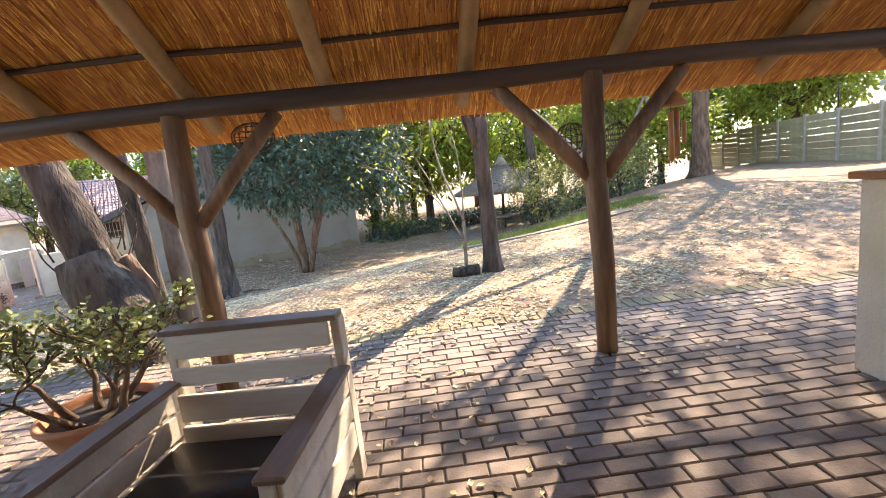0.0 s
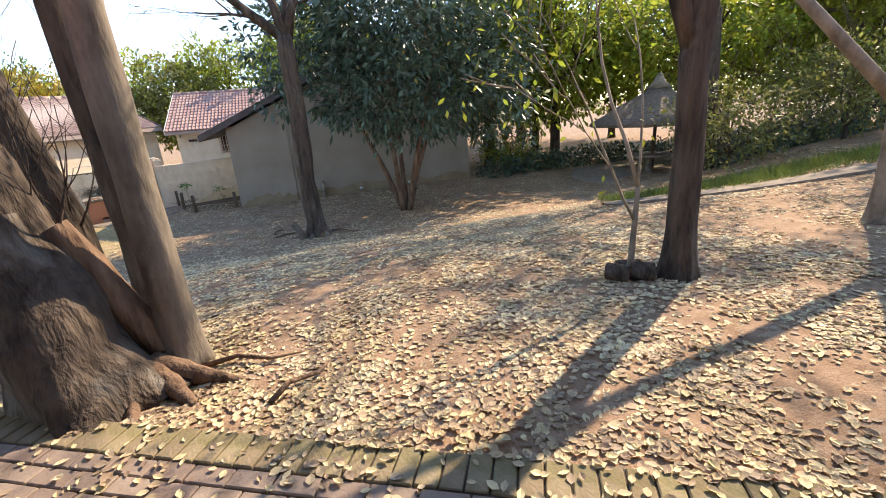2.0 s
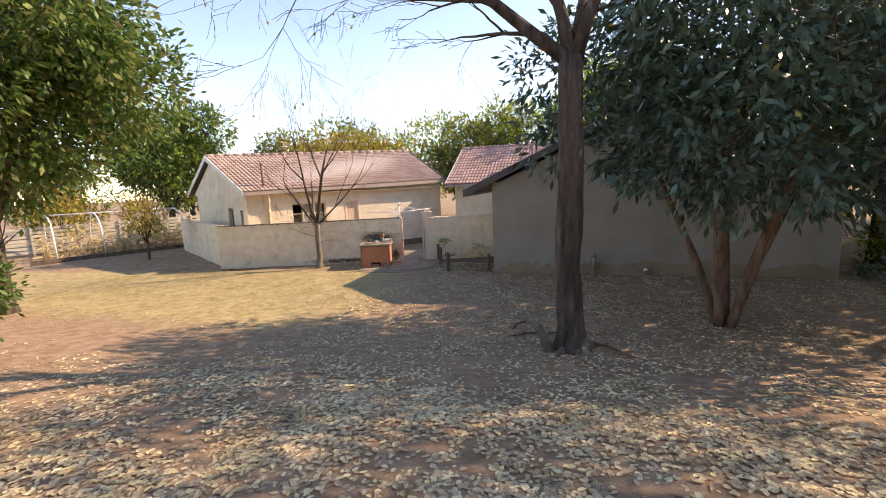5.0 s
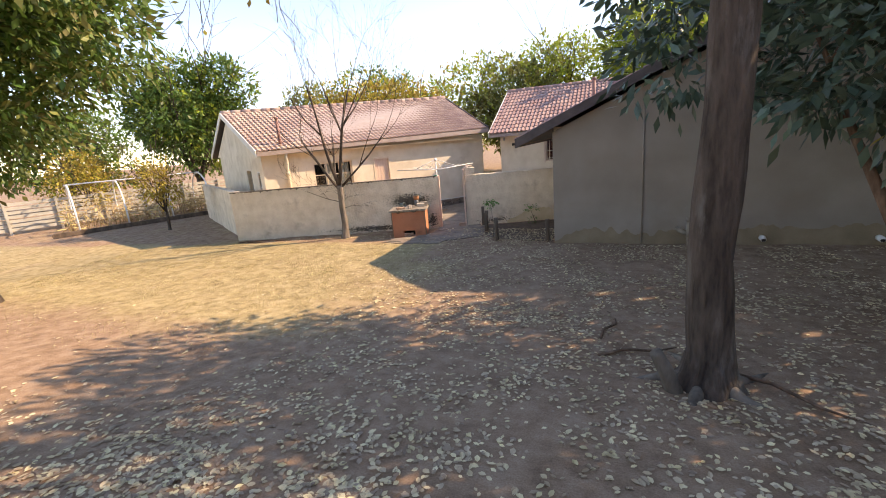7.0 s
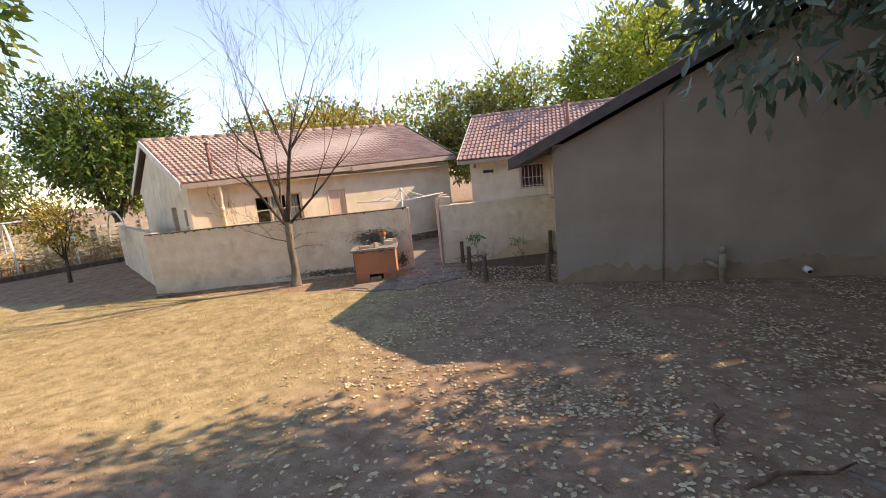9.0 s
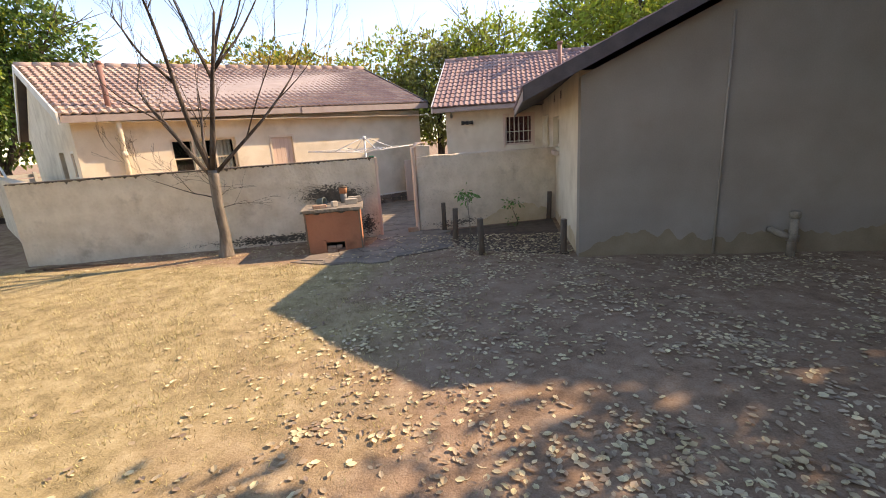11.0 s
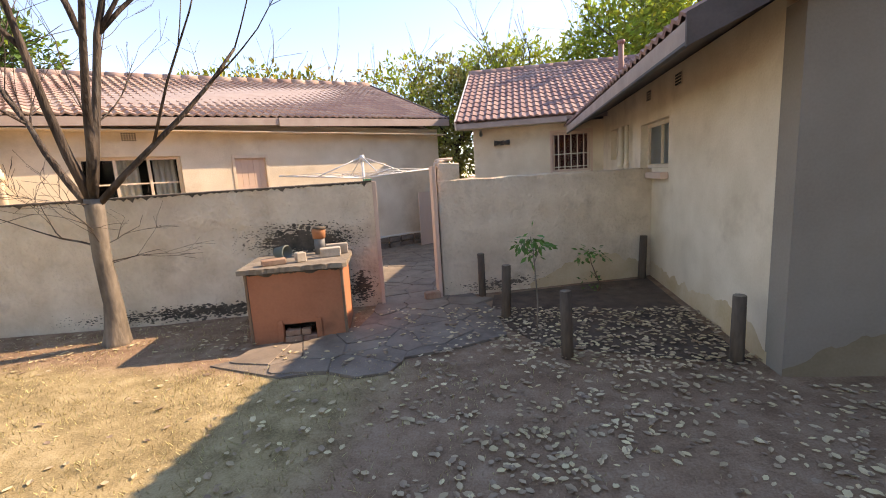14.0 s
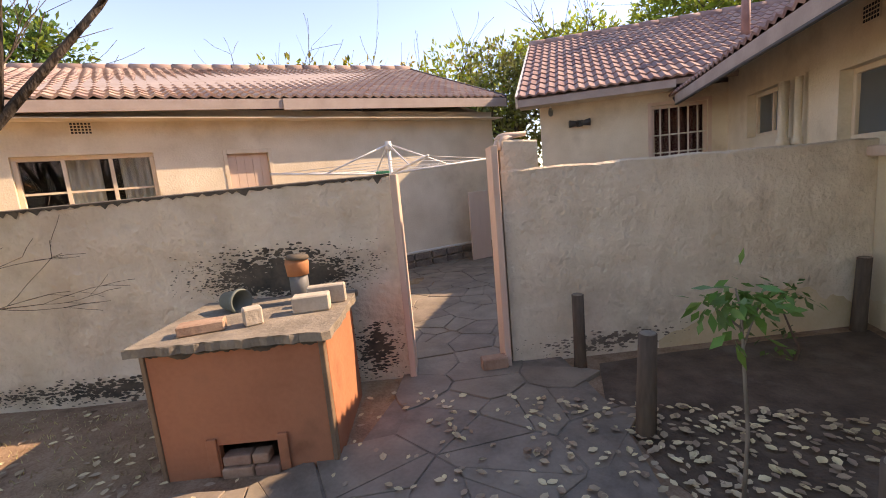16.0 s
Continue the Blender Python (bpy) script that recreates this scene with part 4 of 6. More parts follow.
# ---- soot flakes on the yard wall above the oven, damp patch at its foot ----
def wall_flakes(name, wall, x0, x1, z0, z1, n, mat, seed, label):
    rng = random.Random(seed)
    verts, faces = [], []
    cx, cz, rx, rz_ = (x0 + x1) / 2, (z0 + z1) / 2, (x1 - x0) / 2, (z1 - z0) / 2
    for _ in range(n):
        x, z = rng.gauss(cx, rx * 0.48), rng.gauss(cz, rz_ * 0.45)
        if not (x0 < x < x1 and z0 < z < z1):
            continue
        r = rng.uniform(0.005, 0.02) * max(0.35, 1.3 - abs(x - cx) / rx - 0.4 * abs(z - cz) / rz_)
        k = len(verts)
        m = 7
        y = -0.002 - rng.uniform(0, 0.003)
        for i in range(m):
            a = 2 * math.pi * i / m
            q = r * rng.uniform(0.5, 1.3)
            verts.append((x + q * 1.6 * math.cos(a), y, z + q * 0.7 * math.sin(a)))
        faces.append(tuple(range(k, k + m)))
    return mesh_object(name, verts, faces, mat, wall, label)


WALLS = {o.name: o for o in scene.objects if o.name.startswith("wall_yard")}
tagged(wall_flakes("soot_stain", WALLS["wall_yard_front"], 4.75, 6.42, 0.72, 1.14, 1100, M["soot"], 3, "flaking black soot above the oven"), kind="stuff")
tagged(wall_flakes("soot_stain", WALLS["wall_yard_front"], 5.0, 6.35, 0.72, 1.0, 1500, M["soot"], 13, "thick black soot behind the flue"), kind="stuff")
tagged(wall_flakes("damp_stain", WALLS["wall_yard_front"], 2.6, 6.46, 0.0, 0.22, 1500, M["soot"], 4, "flaking damp patch along the foot"), kind="stuff")
tagged(wall_flakes("damp_stain", WALLS["wall_yard_right"], 0.02, 1.6, 0.0, 0.2, 260, M["stone"], 5, "flaking damp patch along the foot"), kind="stuff")


tagged(wall_flakes("soot_stain", WALLS["wall_yard_front"], 6.05, 6.48, 0.0, 0.50, 420, M["soot"], 6, "sooty flaking corner beside the gateway"), kind="stuff")


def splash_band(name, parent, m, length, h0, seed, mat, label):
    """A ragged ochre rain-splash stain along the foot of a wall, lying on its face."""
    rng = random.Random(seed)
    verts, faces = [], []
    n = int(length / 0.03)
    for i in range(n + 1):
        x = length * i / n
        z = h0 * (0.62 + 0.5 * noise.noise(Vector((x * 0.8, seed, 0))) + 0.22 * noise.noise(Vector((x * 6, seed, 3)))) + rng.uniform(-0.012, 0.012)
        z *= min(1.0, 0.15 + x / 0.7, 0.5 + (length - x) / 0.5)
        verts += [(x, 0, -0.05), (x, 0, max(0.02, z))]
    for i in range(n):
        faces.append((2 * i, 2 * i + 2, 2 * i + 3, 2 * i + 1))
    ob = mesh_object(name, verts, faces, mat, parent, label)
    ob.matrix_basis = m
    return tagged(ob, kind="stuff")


HOUSE = next(o for o in scene.objects if o.name == "gabled_house")
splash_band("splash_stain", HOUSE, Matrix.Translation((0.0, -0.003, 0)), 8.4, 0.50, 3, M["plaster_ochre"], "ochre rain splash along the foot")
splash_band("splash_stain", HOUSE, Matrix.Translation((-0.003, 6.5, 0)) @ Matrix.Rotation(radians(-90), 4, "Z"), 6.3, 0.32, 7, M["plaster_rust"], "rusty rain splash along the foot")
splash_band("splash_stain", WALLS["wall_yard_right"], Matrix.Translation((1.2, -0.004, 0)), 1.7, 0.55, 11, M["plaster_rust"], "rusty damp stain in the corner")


# ---- thatched shelter ----
def build_shelter():
    h = empty("thatched_shelter", (LO.x, LO.y, 0), math.atan2(LU.y, LU.x), "open shelter of gum poles under an orange thatch roof", "shelter")

    def roof_z(v):
        return 2.19 - 0.57 * v

    for i, u in enumerate((-5.76, -2.88, 0.0, 2.88, 5.76)):
        tube("post", [(u, 0, -0.05), (u + 0.01, 0, 0.7), (u - 0.02, 0, 1.4), (u, 0, 2.06)], [0.075, 0.08, 0.083, 0.072], M["log"], h, "reddish-brown gum pole post", 14, 0.03, i)
        for s in (-1, 1):
            tube("brace", [(u + s * 0.05, 0, 1.33), (u + s * 0.33, 0.02, 1.66), (u + s * 0.68, 0.03, 2.03)], [0.052, 0.055, 0.05], M["log"], h, "", 10, 0.03, i * 2 + s)
    tube("beam", [(-7 + 0.7 * i, 0.012 * math.sin(i * 2.1), 2.09 + 0.012 * math.sin(i * 1.3)) for i in range(21)], [0.066 + 0.006 * math.sin(i) for i in range(21)], M["log_dark"], h, "dark stained round beam", 12)
    for i, u in enumerate((-5.7, -4.7, -3.72, -2.75, -1.83, -0.87, 0.2, 1.5, 2.6, 3.6, 4.7)):
        pts = [(u + 0.012 * math.sin(k + i), v, roof_z(v) + 0.02) for k, v in enumerate((0.36, 0.0, -0.9, -1.8, -2.8, -3.9))]
        tube("rafter", pts, [0.056, 0.058, 0.06, 0.062, 0.062, 0.062], M["log_pale"], h, "pale round rafter pole", 12, 0.02, i)
    for i, v in enumerate((0.24, -0.22, -0.62, -1.05, -1.5, -1.95, -2.4, -2.9, -3.4)):
        pts = [(-7 + 0.7 * k, v + 0.02 * math.sin(k * 1.7 + i), roof_z(v) + 0.062 + 0.008 * math.sin(k * 2.3 + i)) for k in range(21)]
        tube("batten", pts, [0.019 + 0.003 * math.sin(k * 3 + i) for k in range(21)], M["log_dark"] if i % 2 else M["log"], h, "", 7)
    # thatch layer
    vs = [0.60, 0.3, 0.0, -0.5, -1.0, -2.0, -3.0, -3.9]
    us = [-7 + 14 * i / 56 for i in range(57)]
    verts, faces = [], []
    rng = random.Random(8)
    for layer in (0, 1):
        for k, v in enumerate(vs):
            for u in us:
                edge = rng.uniform(-0.02, 0.02) if k == 0 else 0
                verts.append((u, v + edge, roof_z(v) + 0.085 + layer * 0.24 + (0.008 * rng.uniform(-1, 1) if layer == 0 else 0)))
    nu, nv = len(us), len(vs)
    for layer in (0, 1):
        o = layer * nu * nv
        for k in range(nv - 1):
            for i in range(nu - 1):
                q = o + k * nu + i
                f = (q, q + 1, q + nu + 1, q + nu)
                faces.append(f if layer == 0 else f[::-1])
    o = nu * nv
    for i in range(nu - 1):
        faces.append((i, o + i, o + i + 1, i + 1))
    mesh_object("thatch_layer", verts, faces, M["thatch"], h, "thick orange thatching grass")
    # loose straws under the thatch and along its cut edge
    verts, faces = [], []
    for n in range(30000):
        u, v = rng.uniform(-4.6, 4.6), rng.uniform(-2.6, 0.62) if n % 3 else rng.uniform(0.40, 0.60)
        l = rng.uniform(0.12, 0.40)
        if n % 3 == 0:
            l = rng.uniform(0.08, 0.24)
        v2 = v - l
        du = rng.uniform(-0.035, 0.035)
        w = rng.uniform(0.0025, 0.0055)
        z0, z1 = roof_z(v) + 0.078 - rng.uniform(0, 0.016), roof_z(v2) + 0.082
        if n % 3 == 0:
            v += rng.uniform(-0.02, 0.045)
            z0 = roof_z(v) + 0.085 + rng.uniform(0.0, 0.23)
            z1 = z0 - (v2 - v) * 0.40
            du *= 0.6
        q = len(verts)
        verts += [(u - w, v, z0), (u + w, v, z0), (u + du, v2, z1)]
        faces.append((q, q + 1, q + 2))
    tagged(mesh_object("loose_straw", verts, faces, M["straw"], h), kind="stuff")
    return h


build_shelter()
# Invented wall behind the camera: closes the place and bounces light under the thatch.
back = empty("added_wall_behind", lapa(0, -3.95), math.atan2(LU.y, LU.x), "added plain wall, never in view, closing the place behind the shelter", "wall", kind="structure")
part("wall_body", box_bm(-7, 7, -0.25, 0, -0.1, 4.0), M["plaster"], back)


def build_pillar():
    p = empty("plastered_pillar", lapa(1.27, -0.72), math.atan2(LU.y, LU.x), "white plastered pillar with a brown flat cap", "pillar")
    part("shaft", box_bm(-0.02, 0.40, -0.42, 0.0, -0.05, 1.17, 0.01), M["plaster"], p)
    part("cap", box_bm(-0.06, 0.46, -0.48, 0.04, 1.172, 1.215, 0.006), M["wood_orange"], p, "brown varnished cap")


build_pillar()


def build_chair():
    c = empty("pallet_armchair", (0.58, 3.985, 0), math.atan2(-0.6, 0.8), "whitewashed pallet-wood armchair with dark arms and cushion", "armchair")
    # local x to the chair's right as seen from the camera, -y towards its front
    w, d = 0.44, 0.84
    for z0, z1, y in ((0.735, 0.855, 0.0), (0.60, 0.69, 0.012), (0.42, 0.56, 0.03), (0.27, 0.40, 0.04)):
        part("back_slat", box_bm(-w + 0.05, w - 0.05, -0.05 - y, -0.02 - y, z0, z1, 0.005), M["pallet"], c)
    part("back_cap", box_bm(-w, w, -0.055, 0.06, 0.857, 0.885, 0.005), M["arm_wood"], c, "dark top rail")
    for s in (-1, 1):
        part("back_post", box_bm(s * w - 0.045 if s > 0 else -w, w if s > 0 else -w + 0.045, -0.015, 0.075, 0.0, 0.853, 0.005), M["pallet"], c)
        x0, x1 = (w - 0.075, w + 0.03) if s > 0 else (-w - 0.03, -w + 0.075)
        part("armrest", box_bm(x0, x1, -d, -0.03, 0.60, 0.628, 0.008), M["arm_wood"], c, "dark varnished armrest")
        for z0, z1 in ((0.48, 0.597), (0.34, 0.46), (0.19, 0.32)):
            xa = w - 0.02 if s > 0 else -w
            part("side_slat", box_bm(xa, xa + 0.02, -d + 0.04, -0.02, z0, z1, 0.004), M["pallet"], c)
        part("front_leg", box_bm(w - 0.07 if s > 0 else -w + 0.022, w - 0.022 if s > 0 else -w + 0.07, -d + 0.02, -d + 0.09, 0.0, 0.597, 0.005), M["pallet"], c)
    part("seat_board", box_bm(-w + 0.075, w - 0.075, -d + 0.03, -0.10, 0.20, 0.235, 0.004), M["pallet"], c)
    bm = box_bm(-w + 0.03, w - 0.03, -d - 0.01, -0.10, 0.237, 0.345)
    bmesh.ops.bevel(bm, geom=bm.edges[:], offset=0.03, segments=3, affect="EDGES")
    part("cushion", bm, M["cushion"], c, "smooth charcoal vinyl seat cushion", True)


build_chair()


# ---- plants ----
def leaf_mesh(name, spots, size, mat, parent, label="", seed=1, slim=0.42, droop=0.3, face=None):
    """Folded leaves at the spots (place, outward way), joined."""
    rng = np.random.default_rng(seed)
    n = len(spots)
    P = np.array([s[0] for s in spots], float)
    D = np.array([s[1] for s in spots], float) + rng.normal(0, 0.55, (n, 3))
    D[:, 2] -= droop
    D /= np.linalg.norm(D, axis=1)[:, None] + 1e-9
    U = np.cross(D, rng.normal(0, 1, (n, 3)) * 0.6 + np.array([0, 0, 1.0]))
    U /= np.linalg.norm(U, axis=1)[:, None] + 1e-9
    N = np.cross(U, D)
    L = size * rng.uniform(0.65, 1.25, (n, 1))
    W = L * slim
    a, t = P, P + D * L
    m = P + D * L * 0.5 - N * L * 0.07
    l, r = m + U * W * 0.5 + N * L * 0.1, m - U * W * 0.5 + N * L * 0.1
    V = np.stack([a, l, t, r], 1).reshape(-1, 3)
    me = bpy.data.meshes.new(name)
    me.vertices.add(4 * n)
    me.vertices.foreach_set("co", V.astype(np.float32).ravel())
    idx = np.arange(n)[:, None] * 4 + np.array([[0, 1, 2, 0, 2, 3]])
    me.loops.add(6 * n)
    me.loops.foreach_set("vertex_index", idx.ravel().astype(np.int32))
    me.polygons.add(2 * n)
    me.polygons.foreach_set("loop_start", np.arange(0, 6 * n, 3, dtype=np.int32))
    me.update(calc_edges=True)
    me.validate()
    me.materials.append(mat)
    ob = new(name, me)
    ob.parent = parent
    if label:
        tagged(ob, label)
    return ob


def crown_spots(blobs, n_clusters, per, rng, shell=0.55):
    """Clumps of leaves spread through lumpy blobs ((x, y, z), (rx, ry, rz))."""
    spots = []
    vol = [b[1][0] * b[1][1] * b[1][2] for b in blobs]
    for _ in range(n_clusters):
        c, r = rng.choices(blobs, vol)[0]
        d = Vector((rng.gauss(0, 1), rng.gauss(0, 1), rng.gauss(0, 1))).normalized()
        k = shell + (1 - shell) * rng.random() ** 0.6
        k *= 1 + 0.22 * noise.noise(d * 2.3 + Vector(c))
        p = Vector((c[0] + d.x * r[0] * k, c[1] + d.y * r[1] * k, c[2] + d.z * r[2] * k))
        rad = rng.uniform(0.08, 0.2) * (max(r) ** 0.5)
        for _ in range(per):
            q = Vector((rng.gauss(0, 1), rng.gauss(0, 1), rng.gauss(0, 1)))
            spots.append((p + q * rad * 0.6, q.normalized() + d * 0.8))
    return spots


def limb(segs, p, d, length, r, depth, rng, spread=0.6, up=0.15, kids=3, min_r=0.004, bend=0.25):
    """Adds (points, radii) of a limb and its twigs."""
    pts, rad = [Vector(p)], [r]
    n = 5
    q, w = Vector(p), Vector(d).normalized()
    for i in range(n):
        w = (w + Vector((rng.gauss(0, bend), rng.gauss(0, bend), rng.gauss(0, bend) + up)) * 0.35).normalized()
        q = q + w * (length / n)
        pts.append(q.copy())
        rad.append(max(min_r, r * (1 - 0.62 * (i + 1) / n)))
    segs.append((pts, rad))
    if depth <= 0:
        return
    for k in range(kids):
        i = rng.randint(2, n) if k else n
        side = Vector((rng.gauss(0, 1), rng.gauss(0, 1), rng.gauss(0, 0.6)))
        nd = ((pts[i] - pts[i - 1]).normalized() + side.normalized() * spread).normalized()
        limb(segs, pts[i], nd, length * rng.uniform(0.5, 0.78), max(min_r, rad[i] * rng.uniform(0.6, 0.85)), depth - 1, rng, spread, up, kids, min_r, bend)


def segs_mesh(name, segs, mat, parent, label="", sides=9):
    verts, faces = [], []
    for pts, rad in segs:
        s = sides if rad[0] > 0.05 else (6 if rad[0] > 0.02 else 4)
        v, f = tube_data(pts, rad, s, 0.0, None, True, len(verts))
        verts += v
        faces += f
    return mesh_object(name, verts, faces, mat, parent, label, smooth=True)


def rough_trunk(name, pts, rad, mat, parent, label="", seed=1, flare=0.0):
    """A trunk with ridged bark and a flared foot."""
    rng = random.Random(seed)
    fine_p, fine_r = [], []
    P = [Vector(p) for p in pts]
    for i in range(len(P) - 1):
        for k in range(5):
            t = k / 5
            fine_p.append(P[i].lerp(P[i + 1], t))
            fine_r.append(rad[i] * (1 - t) + rad[i + 1] * t)
    fine_p.append(P[-1]), fine_r.append(rad[-1])
    v, f = tube_data(fine_p, fine_r, 20)
    out = []
    for i, q in enumerate(v):
        c = fine_p[i // 20]
        d = q - c
        g = 2.4 if name in ("cut_trunk", "root", "cut_limb") else 1.0
        k = 1 + g * 0.10 * noise.noise(Vector((q.x * 9, q.y * 9, q.z * 2.2)) + Vector((seed, 0, 0))) + g * 0.10 * noise.noise(Vector((q.x * 3, q.y * 3, q.z * 1.5)))
        if flare:
            hgt = max(0.0, c.z - fine_p[0].z)
            a = math.atan2(d.y, d.x)
            k *= 1 + flare * math.exp(-hgt / 0.16) * (0.75 + 0.5 * math.sin(a * 5 + seed))
        out.append(c + d * k)
    return mesh_object(name, out, f, mat, parent, label, smooth=True)


def tree(name, x, y, label, category="tree", group=""):
    return empty(name, (x, y, gh(x, y) - 0.05), 0, label, category, group)


def build_magnolia():
    t = tree("broadleaf_tree", 4.35, 16.1, "dense evergreen tree with large glossy dark leaves", "tree")
    rng = random.Random(21)
    segs = []
    for a, top in ((0.2, (0.9, 0.1, 2.2)), (2.2, (-0.9, 0.3, 2.3)), (3.6, (-0.4, -0.7, 2.2)), (5.2, (0.5, -0.8, 2.5)), (1.2, (0.2, 0.9, 2.4))):
        b = Vector((0.1 * math.cos(a), 0.1 * math.sin(a), 0))
        m = b.lerp(Vector(top), 0.45) + Vector((0, 0, 0.15))
        rough_trunk("stem", [b, m, top], [0.085, 0.065, 0.045], M["bark_brown"], t, "", int(a * 10))
        limb(segs, top, Vector(top) - m, 1.4, 0.045, 2, rng, 0.9, 0.1, 3)
    tagged(segs_mesh("branching", segs, M["bark_brown"], t), kind="stuff")
    blobs = [((0.6, -0.2, 3.5), (2.5, 2.0, 1.6)), ((-1.1, -0.4, 3.3), (1.2, 1.2, 0.9)), ((2.3, -0.5, 3.0), (1.5, 1.4, 1.1)), ((0.3, -0.4, 5.0), (2.2, 1.8, 1.5)), ((3.1, 0.0, 2.2), (0.95, 0.9, 0.75)),
             ((0.6, 1.6, 4.8), (2.6, 1.6, 1.5)), ((-2.2, 1.2, 4.8), (1.7, 1.4, 1.1)), ((2.6, 0.2, 4.2), (1.6, 1.5, 1.5)), ((-0.6, 0.6, 5.2), (2.0, 1.6, 1.2)), ((0.2, -1.2, 2.6), (1.2, 0.7, 0.55)), ((-2.5, 0.5, 3.5), (1.1, 0.9, 0.85))]
    leaf_mesh("crown", crown_spots(blobs, 2300, 9, rng, 0.5), 0.225, M["leaf_dark"], t, "large glossy dark green leaves", 5, 0.36, 0.45)
    leaf_mesh("turning_leaves", crown_spots(blobs, 22, 2, rng, 0.9), 0.17, M["leaf_yellow"], t, "few yellow leaves", 6, 0.4, 0.4)


def build_tree_a():
    t = tree("bare_shade_tree", 1.75, 14.3, "tall grey-barked tree with bare arching branches", "tree")
    rng = random.Random(33)
    rough_trunk("trunk", [(0, 0, 0), (0.02, 0, 0.4), (-0.03, 0, 1.3), (0.02, 0, 2.6), (0.02, 0, 4.25)], [0.25, 0.20, 0.185, 0.175, 0.16], M["bark"], t, "", 3, 0.5)
    rough_trunk("dead_stub", [(-0.26, -0.15, 0.0), (-0.36, -0.2, 0.25), (-0.46, -0.2, 0.46)], [0.085, 0.07, 0.055], M["bark_grey"], t, "", 4)
    for a in range(5):
        ang = a * 1.3 + 0.4
        rough_trunk("root", [(0.12 * math.cos(ang), 0.12 * math.sin(ang), 0.12), (0.4 * math.cos(ang), 0.4 * math.sin(ang), 0.05), (0.75 * math.cos(ang + 0.2), 0.75 * math.sin(ang + 0.2), 0.0)], [0.08, 0.05, 0.02], M["bark_grey"], t, "", a)
    segs = []
    mains = [[(0, 0, 2.95), (-0.45, -0.1, 3.3), (-1.0, -0.3, 3.75), (-1.8, -0.5, 4.1), (-2.7, -0.7, 4.25), (-3.5, -0.8, 4.2)],
             [(0.03, 0, 2.9), (-0.1, 0.1, 3.6), (-0.35, 0.2, 4.4), (-0.6, 0.3, 5.4), (-0.7, 0.4, 6.4)],
             [(0.06, 0, 2.9), (0.25, 0.0, 3.5), (0.6, -0.1, 4.3), (1.0, -0.2, 5.2), (1.3, -0.3, 6.2)],
             [(0.05, 0.05, 2.9), (0.15, 0.3, 3.6), (0.3, 0.6, 4.4), (0.35, 1.0, 5.5)]]
    mains = [[(x, y, z + 1.25) for x, y, z in pts] for pts in mains]
    for pts in mains:
        r0 = 0.105
        rad = [r0 * (1 - 0.75 * i / (len(pts) - 1)) for i in range(len(pts))]
        segs.append(([Vector(p) for p in pts], rad))
        for i in range(1, len(pts)):
            for _ in range(3 if i > 1 else 1):
                d = (Vector(pts[i]) - Vector(pts[i - 1])).normalized() + Vector((rng.gauss(0, 0.7), rng.gauss(0, 0.7), rng.gauss(-0.15, 0.5)))
                limb(segs, pts[i], d, rng.uniform(0.7, 1.25), rad[i] * 0.38, 3, rng, 0.75, -0.03, 3, 0.003)
    segs_mesh("branching", segs, M["bark"], t, "bare arching branches and twigs")
    spots = []
    for pts, rad in segs:
        if rad[-1] < 0.006 and rng.random() < 0.10:
            spots.append((pts[-1], Vector((0, 0, -1))))
    if spots:
        leaf_mesh("last_leaves", spots, 0.06, M["leaf_yellow"], t, "", 3, 0.6, 0.6)


def build_yard_tree():
    t = tree("bare_yard_tree", -6.5, 20.86, "slender leafless tree against the yard wall", "tree")
    rng = random.Random(12)
    rough_trunk("trunk", [(0, 0, 0), (0.05, 0.0, 0.5), (0.02, 0, 1.0), (0.05, 0, 1.6)], [0.115, 0.088, 0.08, 0.085], M["bark_grey"], t, "", 8, 0.35)
    segs = []
    for z, dx, dy, dz, l, r in ((1.45, -0.75, 0.1, 0.9, 2.2, 0.042), (1.55, -0.28, -0.25, 1.2, 2.5, 0.052), (1.6, 0.10, 0.2, 1.4, 2.7, 0.05), (1.6, 0.45, -0.15, 1.1, 2.5, 0.048), (1.5, 0.85, 0.25, 0.9, 2.2, 0.038), (1.4, -0.45, 0.5, 0.9, 2.0, 0.034), (1.1, -0.9, -0.2, 0.4, 1.0, 0.014)):
        limb(segs, (0.04, 0, z), (dx, dy, dz), l, r, 4, rng, 0.55, 0.17, 3, 0.0022, 0.2)
    for k in range(6):
        limb(segs, (0.03, 0, rng.uniform(0.9, 1.7)), (rng.gauss(0, 1), rng.gauss(0, 1), 0.3), 0.55, 0.007, 2, rng, 0.7, 0.0, 3, 0.0018)
    segs_mesh("branching", segs, M["bark"], t, "bare upright branches")


def forked_tree(name, x, y, label, bark, trunk, rad, mains, seed, leaf=None, leaf_n=0, leaf_size=0.07, depth=2, drop=0.1):
    t = tree(name, x, y, label, "tree")
    rng = random.Random(seed)
    rough_trunk("trunk", trunk, rad, bark, t, "", seed, 0.3)
    segs = []
    for p, d, l, r in mains:
        limb(segs, p, d, l, r, depth, rng, 0.6, drop, 3, 0.004, 0.22)
    segs_mesh("branching", segs, bark, t)
    if leaf:
        ends = [s for s in segs if s[1][0] < 0.05]
        spots = []
        for _ in range(leaf_n):
            pts, _r = rng.choice(ends)
            p = rng.choice(pts[2:])
            q = Vector((rng.gauss(0, 1), rng.gauss(0, 1), rng.gauss(0, 1)))
            spots.append((p + q * 0.10, q))
        leaf_mesh("crown", spots, leaf_size, leaf, t, "sparse leaves", seed, 0.4, 0.3)
    return t


